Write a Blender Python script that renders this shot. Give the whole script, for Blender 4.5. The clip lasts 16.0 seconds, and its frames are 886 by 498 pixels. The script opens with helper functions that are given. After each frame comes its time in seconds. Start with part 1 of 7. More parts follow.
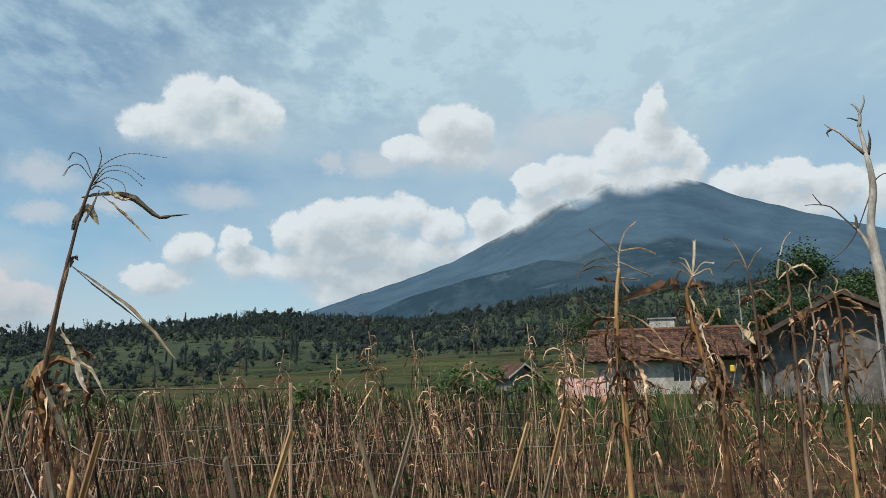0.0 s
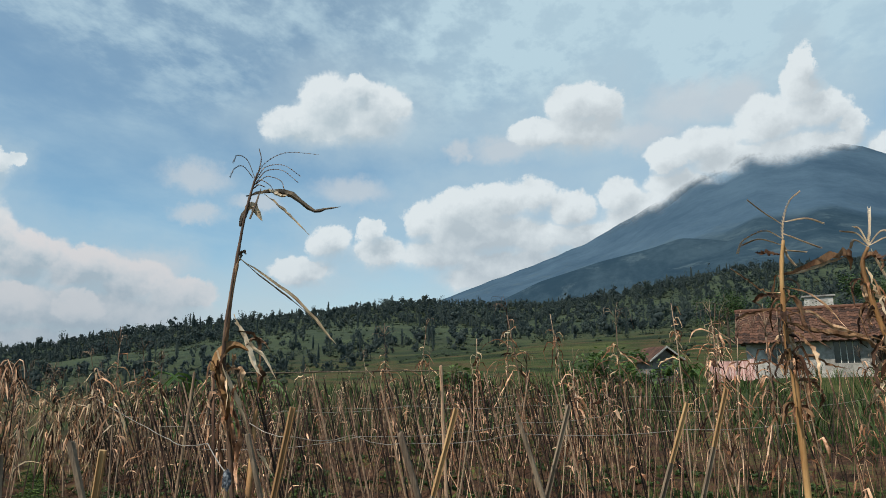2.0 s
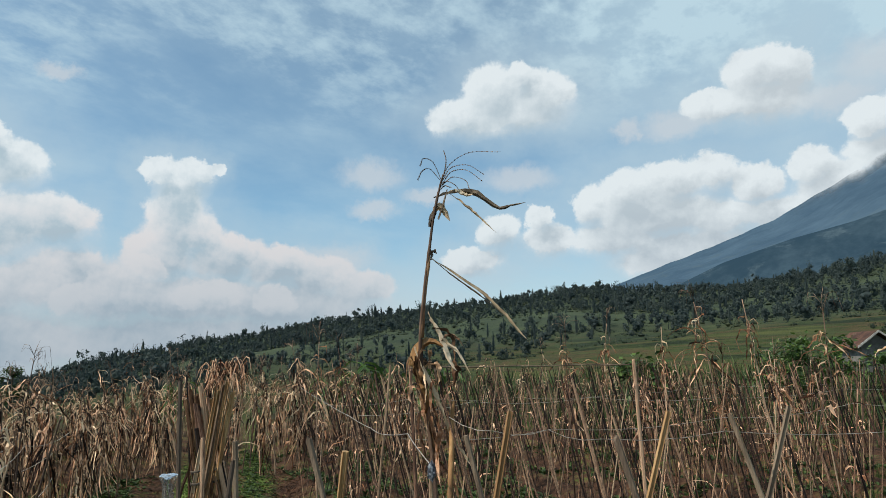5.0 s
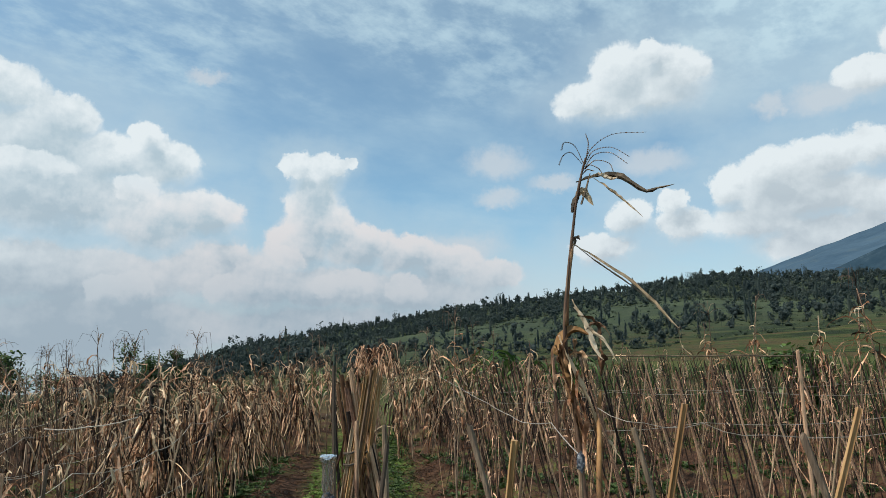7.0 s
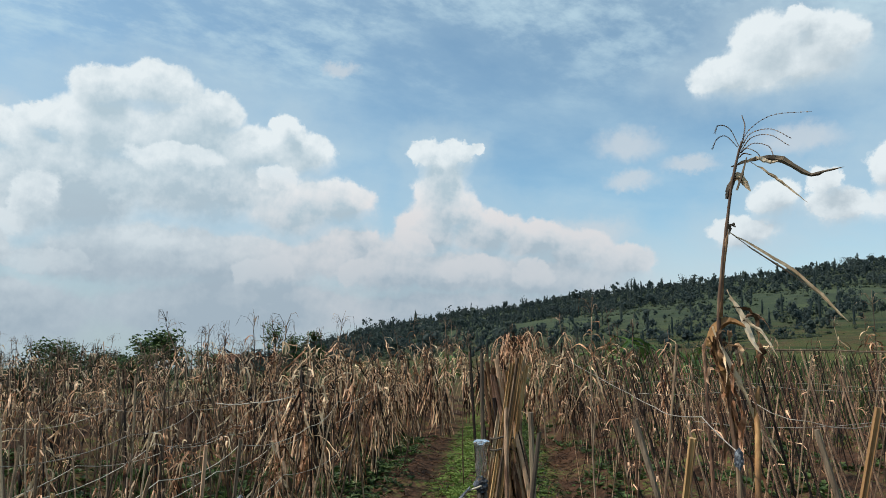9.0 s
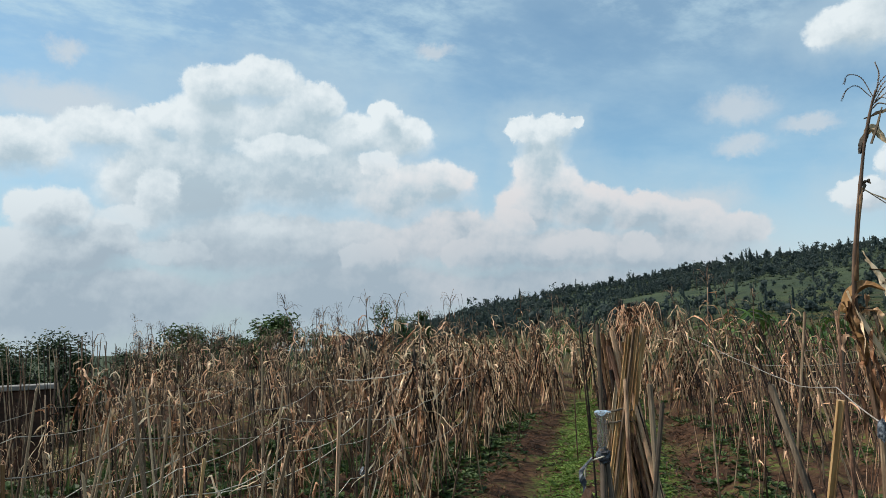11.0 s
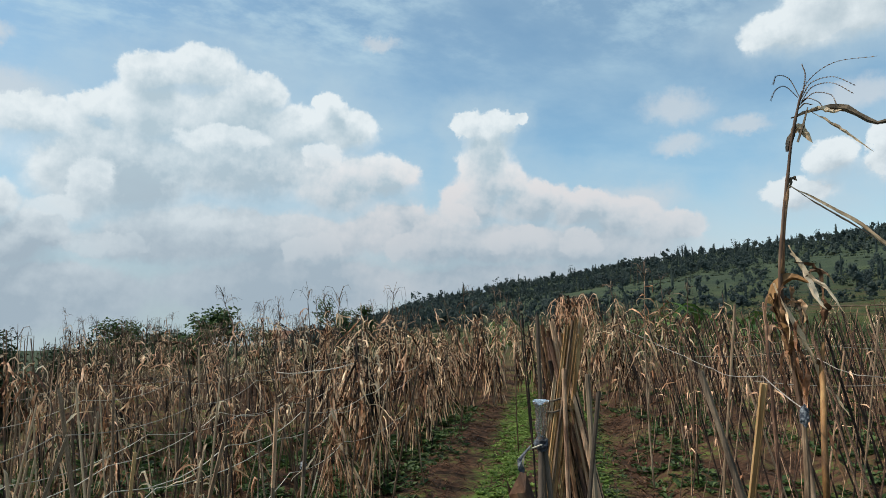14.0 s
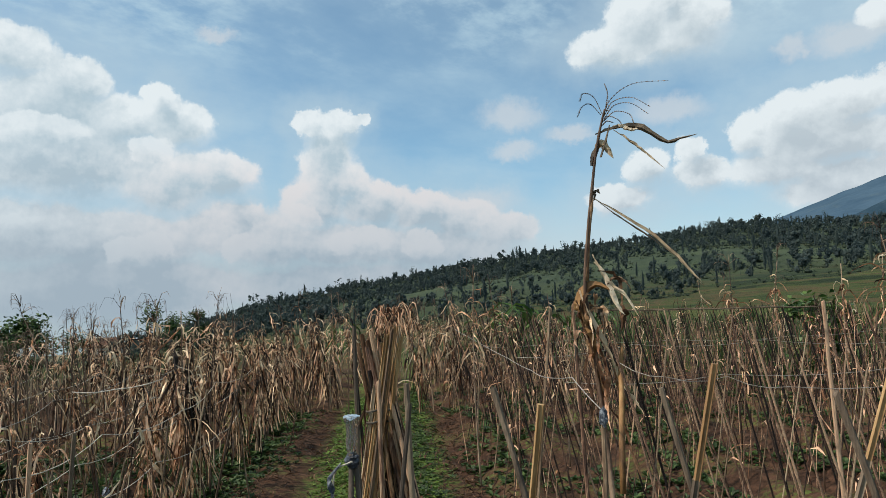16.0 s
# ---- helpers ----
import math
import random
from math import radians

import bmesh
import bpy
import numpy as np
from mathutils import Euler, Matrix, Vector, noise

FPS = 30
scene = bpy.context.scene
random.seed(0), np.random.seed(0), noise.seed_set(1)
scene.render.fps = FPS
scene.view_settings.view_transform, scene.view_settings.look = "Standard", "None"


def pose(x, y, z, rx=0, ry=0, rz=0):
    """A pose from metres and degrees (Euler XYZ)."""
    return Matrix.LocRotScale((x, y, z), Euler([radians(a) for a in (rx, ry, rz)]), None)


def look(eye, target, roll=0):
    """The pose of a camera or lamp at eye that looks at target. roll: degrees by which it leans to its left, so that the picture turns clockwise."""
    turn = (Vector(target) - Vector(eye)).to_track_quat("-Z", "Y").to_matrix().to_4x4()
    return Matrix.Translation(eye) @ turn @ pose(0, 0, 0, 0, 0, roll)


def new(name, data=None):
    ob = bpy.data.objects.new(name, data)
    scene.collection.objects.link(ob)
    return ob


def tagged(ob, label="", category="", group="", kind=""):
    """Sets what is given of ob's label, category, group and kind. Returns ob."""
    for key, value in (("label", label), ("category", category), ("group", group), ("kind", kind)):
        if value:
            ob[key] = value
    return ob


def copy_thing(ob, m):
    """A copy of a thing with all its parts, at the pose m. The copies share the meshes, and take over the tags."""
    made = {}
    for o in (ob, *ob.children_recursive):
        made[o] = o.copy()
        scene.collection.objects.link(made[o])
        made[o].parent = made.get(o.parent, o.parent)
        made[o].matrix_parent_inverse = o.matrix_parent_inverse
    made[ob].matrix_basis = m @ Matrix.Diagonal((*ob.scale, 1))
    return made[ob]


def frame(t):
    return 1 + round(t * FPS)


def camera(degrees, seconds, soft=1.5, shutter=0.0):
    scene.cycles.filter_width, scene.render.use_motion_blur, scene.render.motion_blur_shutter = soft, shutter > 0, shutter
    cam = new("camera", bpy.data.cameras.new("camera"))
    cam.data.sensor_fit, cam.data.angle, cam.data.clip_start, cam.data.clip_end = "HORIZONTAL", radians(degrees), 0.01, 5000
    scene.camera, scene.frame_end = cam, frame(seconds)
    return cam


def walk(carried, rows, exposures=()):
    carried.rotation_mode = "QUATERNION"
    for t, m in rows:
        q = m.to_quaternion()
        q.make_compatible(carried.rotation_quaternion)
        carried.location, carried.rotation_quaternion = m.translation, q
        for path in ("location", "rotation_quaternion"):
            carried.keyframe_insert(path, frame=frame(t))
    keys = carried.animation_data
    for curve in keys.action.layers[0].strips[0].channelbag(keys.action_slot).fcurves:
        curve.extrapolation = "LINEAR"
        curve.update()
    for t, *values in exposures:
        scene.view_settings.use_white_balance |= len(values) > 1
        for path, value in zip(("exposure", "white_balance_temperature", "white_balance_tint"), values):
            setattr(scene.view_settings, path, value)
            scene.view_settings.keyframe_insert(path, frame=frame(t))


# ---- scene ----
cam = camera(64.76, 16.0, 0.45)
# seconds, x, y, z, yaw, pitch, roll
ROWS = [
    (0.0, 0.000, 0.000, 1.580, 0.19, 11.00, 0.98),
    (0.5, -0.018, -0.005, 1.571, 2.91, 10.76, 0.86),
    (1.0, -0.036, -0.002, 1.574, 5.87, 10.52, 0.87),
    (1.5, -0.048, -0.022, 1.572, 8.79, 10.37, 1.06),
    (2.0, -0.054, -0.031, 1.568, 11.13, 10.00, 1.32),
    (2.5, -0.072, -0.005, 1.575, 13.76, 9.44, 0.90),
    (3.0, -0.077, -0.014, 1.576, 15.73, 8.80, 0.86),
    (3.5, -0.086, -0.024, 1.578, 18.06, 8.85, 0.98),
    (4.0, -0.097, -0.035, 1.583, 20.39, 8.77, 0.76),
    (4.2, -0.096, -0.060, 1.588, 21.42, 8.95, 0.97),
    (6.3, -0.178, -0.065, 1.608, 31.29, 9.36, 0.46),
    (6.5, -0.179, -0.074, 1.601, 32.40, 9.33, 0.24),
    (7.0, -0.194, -0.069, 1.604, 35.62, 8.56, 0.74),
    (7.5, -0.196, -0.099, 1.611, 38.40, 8.27, 0.31),
    (8.0, -0.211, -0.123, 1.624, 41.23, 8.35, 0.23),
    (8.5, -0.220, -0.137, 1.628, 43.79, 8.13, 0.23),
    (9.0, -0.235, -0.144, 1.619, 45.95, 7.35, -0.46),
    (9.5, -0.250, -0.156, 1.614, 48.75, 6.43, 0.14),
    (10.0, -0.255, -0.166, 1.607, 51.60, 6.16, 0.47),
    (10.2, -0.258, -0.161, 1.598, 52.33, 6.04, 0.54),
    (12.3, -0.244, -0.209, 1.600, 55.89, 5.48, 1.27),
    (12.5, -0.248, -0.207, 1.605, 55.20, 5.54, 1.46),
    (13.0, -0.250, -0.209, 1.596, 54.34, 5.67, 1.37),
    (13.5, -0.252, -0.198, 1.596, 53.35, 5.46, 1.32),
    (14.0, -0.251, -0.167, 1.585, 49.90, 5.13, 0.90),
    (14.5, -0.244, -0.148, 1.594, 46.49, 4.64, 1.13),
    (15.0, -0.234, -0.121, 1.593, 44.10, 4.20, 1.65),
    (15.5, -0.236, -0.085, 1.610, 40.61, 4.07, 1.77),
    (16.0, -0.220, -0.047, 1.622, 37.07, 4.88, 1.90),
]
walk(cam, [(t, pose(x, y, z, 90 + pitch, roll, yaw)) for t, x, y, z, yaw, pitch, roll in ROWS], [(0.0, -0.12), (2.0, -0.10), (4.0, -0.07), (7.0, 0.0), (12.5, 0.03), (16.0, 0.0)])

# ---------------------------------------------------------------- sky, sun
SUN_AZ, SUN_EL = -138.0, 50.0          # compass: 0 is +y, positive to +x


def nodes_of(owner):
    owner.use_nodes = True
    nt = owner.node_tree
    nt.nodes.clear()
    return nt


def node(nt, kind, values=(), **props):
    """A node; values fill its inputs: numbers, tuples or sockets to link."""
    n = nt.nodes.new(kind)
    for key, value in props.items():
        setattr(n, key, value)
    for key, value in (values.items() if isinstance(values, dict) else enumerate(values)):
        if value is None:
            continue
        if isinstance(value, bpy.types.NodeSocket):
            nt.links.new(value, n.inputs[key])
        else:
            n.inputs[key].default_value = value
    return n


def math_node(nt, op, *values, clamp=False):
    return node(nt, "ShaderNodeMath", values, operation=op, use_clamp=clamp).outputs[0]


def vec_node(nt, op, *values):
    n = node(nt, "ShaderNodeVectorMath", values, operation=op)
    return n.outputs["Value" if op in ("LENGTH", "DOT_PRODUCT") else "Vector"]


def ramp(nt, value, lo, hi, a=0.0, b=1.0):
    return node(nt, "ShaderNodeMapRange", {"Value": value, "From Min": lo, "From Max": hi, "To Min": a, "To Max": b}, interpolation_type="SMOOTHSTEP").outputs[0]


def mix_colour(nt, f, a, b):
    n = node(nt, "ShaderNodeMix", data_type="RGBA")
    for socket, value in ((n.inputs[0], f), (n.inputs[6], a), (n.inputs[7], b)):
        if isinstance(value, bpy.types.NodeSocket):
            nt.links.new(value, socket)
        else:
            socket.default_value = value
    return n.outputs[2]


def noise_node(nt, vector, scale, detail=4.0, rough=0.55, out=0):
    return node(nt, "ShaderNodeTexNoise", {"Vector": vector, "Scale": scale, "Detail": detail, "Roughness": rough}).outputs[out]


# every puff: compass angle, height angle, half width, half height, in degrees
FAIR_CLOUD = [(-20.3, 21.7, 2.9, 2.3), (-16.0, 21.3, 2.9, 1.9), (-23.4, 20.0, 2.8, 1.5), (-19.2, 19.9, 5.6, 1.5), (-17.9, 22.9, 1.3, 1.0)]
SECOND_CLOUD = [(0.8, 21.0, 2.6, 1.8), (3.2, 20.6, 1.6, 1.7), (-2.6, 19.0, 2.6, 1.2), (1.2, 18.9, 3.6, 1.5)]
LOW_PUFFS = [(-20.3, 10.7, 2.0, 1.5), (-16.3, 9.7, 2.1, 1.2), (-22.7, 8.3, 2.6, 1.2), (-16.9, 11.4, 1.2, 1.1)]
MAIN_BANK = [(-12.6, 12.3, 1.8, 1.6), (-9.6, 13.1, 2.7, 1.8), (-6.2, 13.6, 3.0, 1.8), (-3.2, 14.0, 2.2, 1.5), (-7.4, 11.2, 6.0, 1.8), (-0.2, 12.8, 2.0, 1.6), (-10.8, 9.6, 4.1, 1.5), (-2.6, 10.4, 3.4, 1.5), (-6.5, 8.6, 4.0, 1.4)]
SUMMIT_BANK = [(3.6, 13.6, 1.8, 1.5), (7.8, 16.1, 2.0, 1.4), (11.0, 16.7, 2.6, 1.5), (15.2, 17.8, 2.6, 1.9), (18.2, 21.6, 1.0, 1.4), (17.8, 20.0, 1.5, 1.5), (18.9, 18.2, 2.2, 1.6), (20.8, 16.8, 1.1, 1.3), (5.2, 11.8, 3.2, 1.7), (8.6, 13.9, 3.2, 1.5), (12.6, 15.4, 3.2, 1.1), (16.8, 15.7, 3.6, 1.2), (20.0, 15.7, 1.6, 0.9), (-3.5, 8.6, 3.2, 1.3), (0.8, 10.4, 3.2, 1.4), (-7.5, 7.4, 3.5, 1.3)]
EAST_BANK = [(24.3, 14.4, 3.0, 1.5), (27.3, 14.6, 2.2, 1.5), (30.2, 13.9, 2.4, 1.5), (27.3, 12.5, 5.0, 1.4), (34.5, 12.8, 3.5, 2.0)]
TOWER = [(-47.6, 15.0, 1.5, 1.2), (-45.4, 14.9, 1.7, 1.2), (-43.5, 15.4, 0.9, 0.7), (-46.2, 13.6, 2.0, 1.3), (-46.2, 12.2, 2.5, 1.7), (-45.8, 10.6, 3.4, 2.0), (-47.2, 8.8, 3.2, 2.4), (-42.4, 8.7, 3.4, 2.0), (-38.6, 7.9, 3.2, 1.9), (-35.2, 7.3, 3.2, 1.8), (-31.8, 6.2, 3.0, 1.5), (-44.5, 5.4, 7.0, 2.2), (-50.6, 5.4, 4.6, 2.4), (-37.0, 4.9, 7.6, 2.0)]
WEST_BANK = [(-72.8, 18.3, 2.8, 1.7), (-69.0, 18.9, 3.0, 1.9), (-76.6, 15.6, 1.9, 1.1), (-65.0, 17.4, 2.9, 1.7), (-72.6, 15.4, 4.6, 2.8), (-66.5, 15.6, 4.2, 2.8), (-62.0, 14.8, 3.4, 2.0), (-59.0, 16.5, 1.3, 1.4), (-57.6, 14.6, 2.7, 1.8), (-54.8, 11.0, 3.2, 1.9), (-58.5, 10.4, 4.0, 2.6), (-80.5, 14.2, 4.0, 1.6), (-66.0, 12.0, 7.5, 3.4), (-75.0, 11.0, 7.0, 4.4), (-86.0, 12.6, 4.0, 2.0)]
WEST_BASE = [(-54.0, 6.6, 5.0, 2.6), (-62.0, 5.7, 6.9, 2.6), (-69.5, 6.1, 8.5, 3.0), (-77.0, 9.2, 2.6, 2.4), (-84.2, 8.0, 2.8, 1.6), (-80.2, 6.0, 3.4, 1.8), (-84.0, 4.8, 6.0, 2.0), (-95.0, 9.0, 7.0, 4.0), (-104.0, 6.0, 8.0, 4.0), (-62.0, 2.2, 12.0, 3.2), (-84.0, 1.5, 14.0, 3.4), (-44.0, 2.0, 12.0, 2.6)]
# thin grey cloud without a firm edge
WISPS = [(-30.8, 15.4, 3.0, 1.4), (-30.7, 12.6, 2.2, 0.8), (-83.4, 19.5, 1.4, 1.0), (-18.4, 14.8, 3.6, 1.3), (-9.4, 18.0, 1.1, 1.0), (9.4, 20.0, 4.4, 2.0), (13.2, 20.0, 2.4, 1.7), (-5.6, 17.9, 3.4, 1.2), (5.6, 18.2, 4.0, 1.4), (-54.9, 21.4, 1.7, 0.7), (-26.0, 13.6, 2.4, 0.7), (-84.0, 16.0, 6.0, 1.6), (-33.8, 8.5, 3.6, 1.5)]
LOW_HEADS = [(-83.7, 7.9, 2.6, 1.9), (-84.2, 6.2, 2.0, 1.6), (-81.2, 6.2, 2.6, 1.4), (-79.0, 7.8, 2.4, 1.1), (-77.0, 9.6, 1.7, 2.2), (-75.7, 5.2, 3.2, 1.1), (-61.6, 4.9, 1.6, 1.2), (-59.6, 5.1, 1.6, 1.4), (-53.0, 5.0, 1.7, 1.5), (-50.8, 5.6, 2.0, 1.7), (-48.8, 7.4, 2.2, 1.6), (-43.5, 5.6, 2.6, 1.4), (-38.6, 5.2, 2.0, 1.2), (-67.5, 13.6, 3.6, 1.3), (-59.5, 12.6, 2.2, 1.2)]
PUFFS = FAIR_CLOUD + SECOND_CLOUD + LOW_PUFFS + MAIN_BANK + SUMMIT_BANK + EAST_BANK + TOWER + WEST_BANK + WEST_BASE


def puff_field(nt, p, puffs, blend=0.30):
    """How far p lies outside the nearest puff: under 1 is inside."""
    best = None
    for az, el, w, h in puffs:
        q = node(nt, "ShaderNodeVectorMath", (p, (1 / w, 1 / h, 0), (-az / w, -el / h, 0)), operation="MULTIPLY_ADD").outputs[0]
        d = vec_node(nt, "LENGTH", q)
        best = d if best is None else node(nt, "ShaderNodeMath", (best, d, blend), operation="SMOOTH_MIN").outputs[0]
    return best


def compass(nt, way):
    """Compass angle and height angle of a direction, in degrees."""
    xyz = node(nt, "ShaderNodeSeparateXYZ", (way,)).outputs
    deg = 180 / math.pi
    az = math_node(nt, "MULTIPLY", math_node(nt, "ARCTAN2", xyz[0], xyz[1]), deg)
    el = math_node(nt, "MULTIPLY", math_node(nt, "ARCSINE", xyz[2]), deg)
    return az, el, xyz[2]


def cumulus(nt, way, az, el, puffs, foot_soft=0.75):
    """Cover and colour of heaped clouds made of puffs, and the distance outside them."""
    flat = node(nt, "ShaderNodeCombineXYZ", (az, el, 0.0)).outputs[0]
    big = vec_node(nt, "SUBTRACT", noise_node(nt, way, 11.0, 2.0, 0.5, 1), (0.5, 0.5, 0.5))
    fine = vec_node(nt, "SUBTRACT", noise_node(nt, way, 34.0, 6.0, 0.66, 1), (0.5, 0.5, 0.5))
    p = node(nt, "ShaderNodeVectorMath", (big, (1.6, 1.1, 0), flat), operation="MULTIPLY_ADD").outputs[0]
    p = node(nt, "ShaderNodeVectorMath", (fine, (2.3, 1.9, 0), p), operation="MULTIPLY_ADD").outputs[0]
    here = puff_field(nt, p, puffs)
    lit = puff_field(nt, vec_node(nt, "ADD", p, (-0.5, 1.3, 0)), puffs, 0.8)
    # crisp heads, soft feet
    foot = ramp(nt, math_node(nt, "SUBTRACT", lit, here), 0.15, -0.5)
    reach = math_node(nt, "MULTIPLY_ADD", foot, 0.30, 1.08)
    width = math_node(nt, "MULTIPLY_ADD", foot, foot_soft, 0.24)
    cover = ramp(nt, math_node(nt, "DIVIDE", math_node(nt, "SUBTRACT", reach, here), width, clamp=True), 0.0, 1.0)
    # lit tops, grey hearts, and the swelling of the billows
    top = ramp(nt, lit, 0.05, 1.25)
    up = vec_node(nt, "ADD", way, (-0.006, -0.004, 0.017))
    swell = math_node(nt, "SUBTRACT", noise_node(nt, way, 17.0, 5.0, 0.55), noise_node(nt, up, 17.0, 5.0, 0.55))
    low = math_node(nt, "MULTIPLY", ramp(nt, el, 14.0, 7.0), ramp(nt, az, -24.0, -34.0))
    depth = math_node(nt, "MULTIPLY_ADD", low, 1.3, 0.75)
    soft = math_node(nt, "MULTIPLY_ADD", math_node(nt, "SUBTRACT", noise_node(nt, vec_node(nt, "MULTIPLY", way, (1, 1, 1.6)), 8.0, 4.0, 0.55), 0.5), depth, top)
    knobs = math_node(nt, "SUBTRACT", noise_node(nt, way, 46.0, 4.0, 0.6), noise_node(nt, vec_node(nt, "ADD", way, (-0.003, -0.002, 0.007)), 46.0, 4.0, 0.6))
    soft = math_node(nt, "MULTIPLY_ADD", knobs, 0.7, soft)
    white = math_node(nt, "MULTIPLY_ADD", swell, 1.3, soft, clamp=True)
    # towards the western horizon the heads lie behind thick grey air
    murk = math_node(nt, "MULTIPLY", ramp(nt, el, 12.5, 2.5, 0.0, 0.50), math_node(nt, "MULTIPLY", ramp(nt, az, -24.0, -34.0), ramp(nt, az, -82.0, -72.0, 0.35, 1.0)))
    white = math_node(nt, "MULTIPLY", white, math_node(nt, "SUBTRACT", 1.0, murk))
    grey = mix_colour(nt, ramp(nt, az, -40.0, 5.0), (0.450, 0.570, 0.645, 1), (0.54, 0.61, 0.655, 1))
    grey = mix_colour(nt, ramp(nt, math_node(nt, "MULTIPLY_ADD", noise_node(nt, vec_node(nt, "MULTIPLY", way, (1, 1, 2.5)), 6.0, 5.0, 0.6), -9.0, el), 9.5, -1.0, 0.0, 0.9), grey, (0.37, 0.455, 0.53, 1))
    colour = mix_colour(nt, white, grey, (0.775, 0.845, 0.876, 1))
    # the low western heads catch a warm light through the haze
    blush = math_node(nt, "MULTIPLY", ramp(nt, el, 15.0, 9.0), math_node(nt, "MULTIPLY", ramp(nt, az, -70.0, -54.0), ramp(nt, az, -24.0, -32.0)))
    colour = mix_colour(nt, math_node(nt, "MULTIPLY", math_node(nt, "MULTIPLY", blush, 0.75), white), colour, (0.74, 0.69, 0.69, 1))
    return cover, colour, here, fine


def build_sky():
    world = bpy.data.worlds.new("sky")
    scene.world = world
    nt = nodes_of(world)
    way = vec_node(nt, "NORMALIZE", node(nt, "ShaderNodeTexCoord").outputs["Generated"])
    az, el, up = compass(nt, way)
    cover, cloud, here, fine = cumulus(nt, way, az, el, PUFFS)
    flat = node(nt, "ShaderNodeCombineXYZ", (az, el, 0.0)).outputs[0]
    thin = puff_field(nt, node(nt, "ShaderNodeVectorMath", (fine, (3.2, 2.4, 0), flat), operation="MULTIPLY_ADD").outputs[0], WISPS)
    wisp = ramp(nt, thin, 1.25, 0.3, 0.0, 0.72)
    # thin milky air round the cumulus
    milk = ramp(nt, math_node(nt, "MULTIPLY_ADD", math_node(nt, "SUBTRACT", noise_node(nt, way, 7.0, 5.0, 0.6), 0.5), 3.0, here), 2.8, 0.8, 0.0, 0.5)
    # a high veil, drawn out in streaks and broken into small flakes
    plane = vec_node(nt, "DIVIDE", way, node(nt, "ShaderNodeCombineXYZ", (math_node(nt, "ADD", up, 0.12),) * 3).outputs[0])
    plane = vec_node(nt, "MULTIPLY", plane, (1.0, 0.7, 1.0))
    veil = noise_node(nt, plane, 1.5, 6.0, 0.6)
    flakes = noise_node(nt, plane, 10.0, 5.0, 0.62)
    high = ramp(nt, math_node(nt, "MULTIPLY_ADD", el, 0.010, veil), 0.46, 1.0, 0.10, 0.60)
    broken = math_node(nt, "MULTIPLY", ramp(nt, flakes, 0.36, 0.72, -0.16, 0.34), math_node(nt, "MULTIPLY", ramp(nt, el, 17.0, 23.0), ramp(nt, veil, 0.38, 0.56)))
    high = math_node(nt, "ADD", high, broken)
    east = ramp(nt, az, -24.0, 6.0, 0.0, 0.55)
    high = math_node(nt, "ADD", high, math_node(nt, "MULTIPLY", east, ramp(nt, el, 9.0, 24.0)), clamp=True)
    haze = math_node(nt, "MULTIPLY", ramp(nt, el, 13.0, -1.0, 0.0, 0.88), ramp(nt, az, -28.0, -40.0, 1.0, 0.62))
    blue = node(nt, "ShaderNodeTexSky", sky_type="NISHITA", sun_disc=False, sun_elevation=radians(SUN_EL), sun_rotation=radians(SUN_AZ), altitude=1200, dust_density=1.2)
    tint = vec_node(nt, "MULTIPLY", blue.outputs[0], (0.785, 1.03, 1.0))
    clear = node(nt, "ShaderNodeBackground", (tint, 0.138)).outputs[0]

    def over(shader, colour, factor):
        return node(nt, "ShaderNodeMixShader", (factor, shader, node(nt, "ShaderNodeBackground", (colour, 1.0)).outputs[0])).outputs[0]
    out = over(clear, (0.515, 0.69, 0.785, 1), high)
    out = over(out, (0.48, 0.62, 0.71, 1), milk)
    out = over(out, (0.60, 0.66, 0.71, 1), wisp)
    out = over(out, cloud, cover)
    # nearer heads stand in front of the western bank
    head_cover, head, _, _ = cumulus(nt, way, az, el, LOW_HEADS, 1.1)
    out = over(out, head, math_node(nt, "MULTIPLY", head_cover, 0.8))
    out = over(out, mix_colour(nt, ramp(nt, az, -26.0, -42.0), (0.56, 0.63, 0.685, 1), (0.335, 0.42, 0.495, 1)), haze)
    node(nt, "ShaderNodeOutputWorld", (out,))


build_sky()
sun = new("sun", bpy.data.lights.new("sun", "SUN"))
sun.data.energy, sun.data.angle, sun.data.color = 4.9, radians(0.6), (1.0, 0.90, 0.77)
s_az, s_el = radians(SUN_AZ), radians(SUN_EL)
sun.matrix_world = look((math.sin(s_az) * math.cos(s_el) * 50, math.cos(s_az) * math.cos(s_el) * 50, math.sin(s_el) * 50), (0, 0, 0))


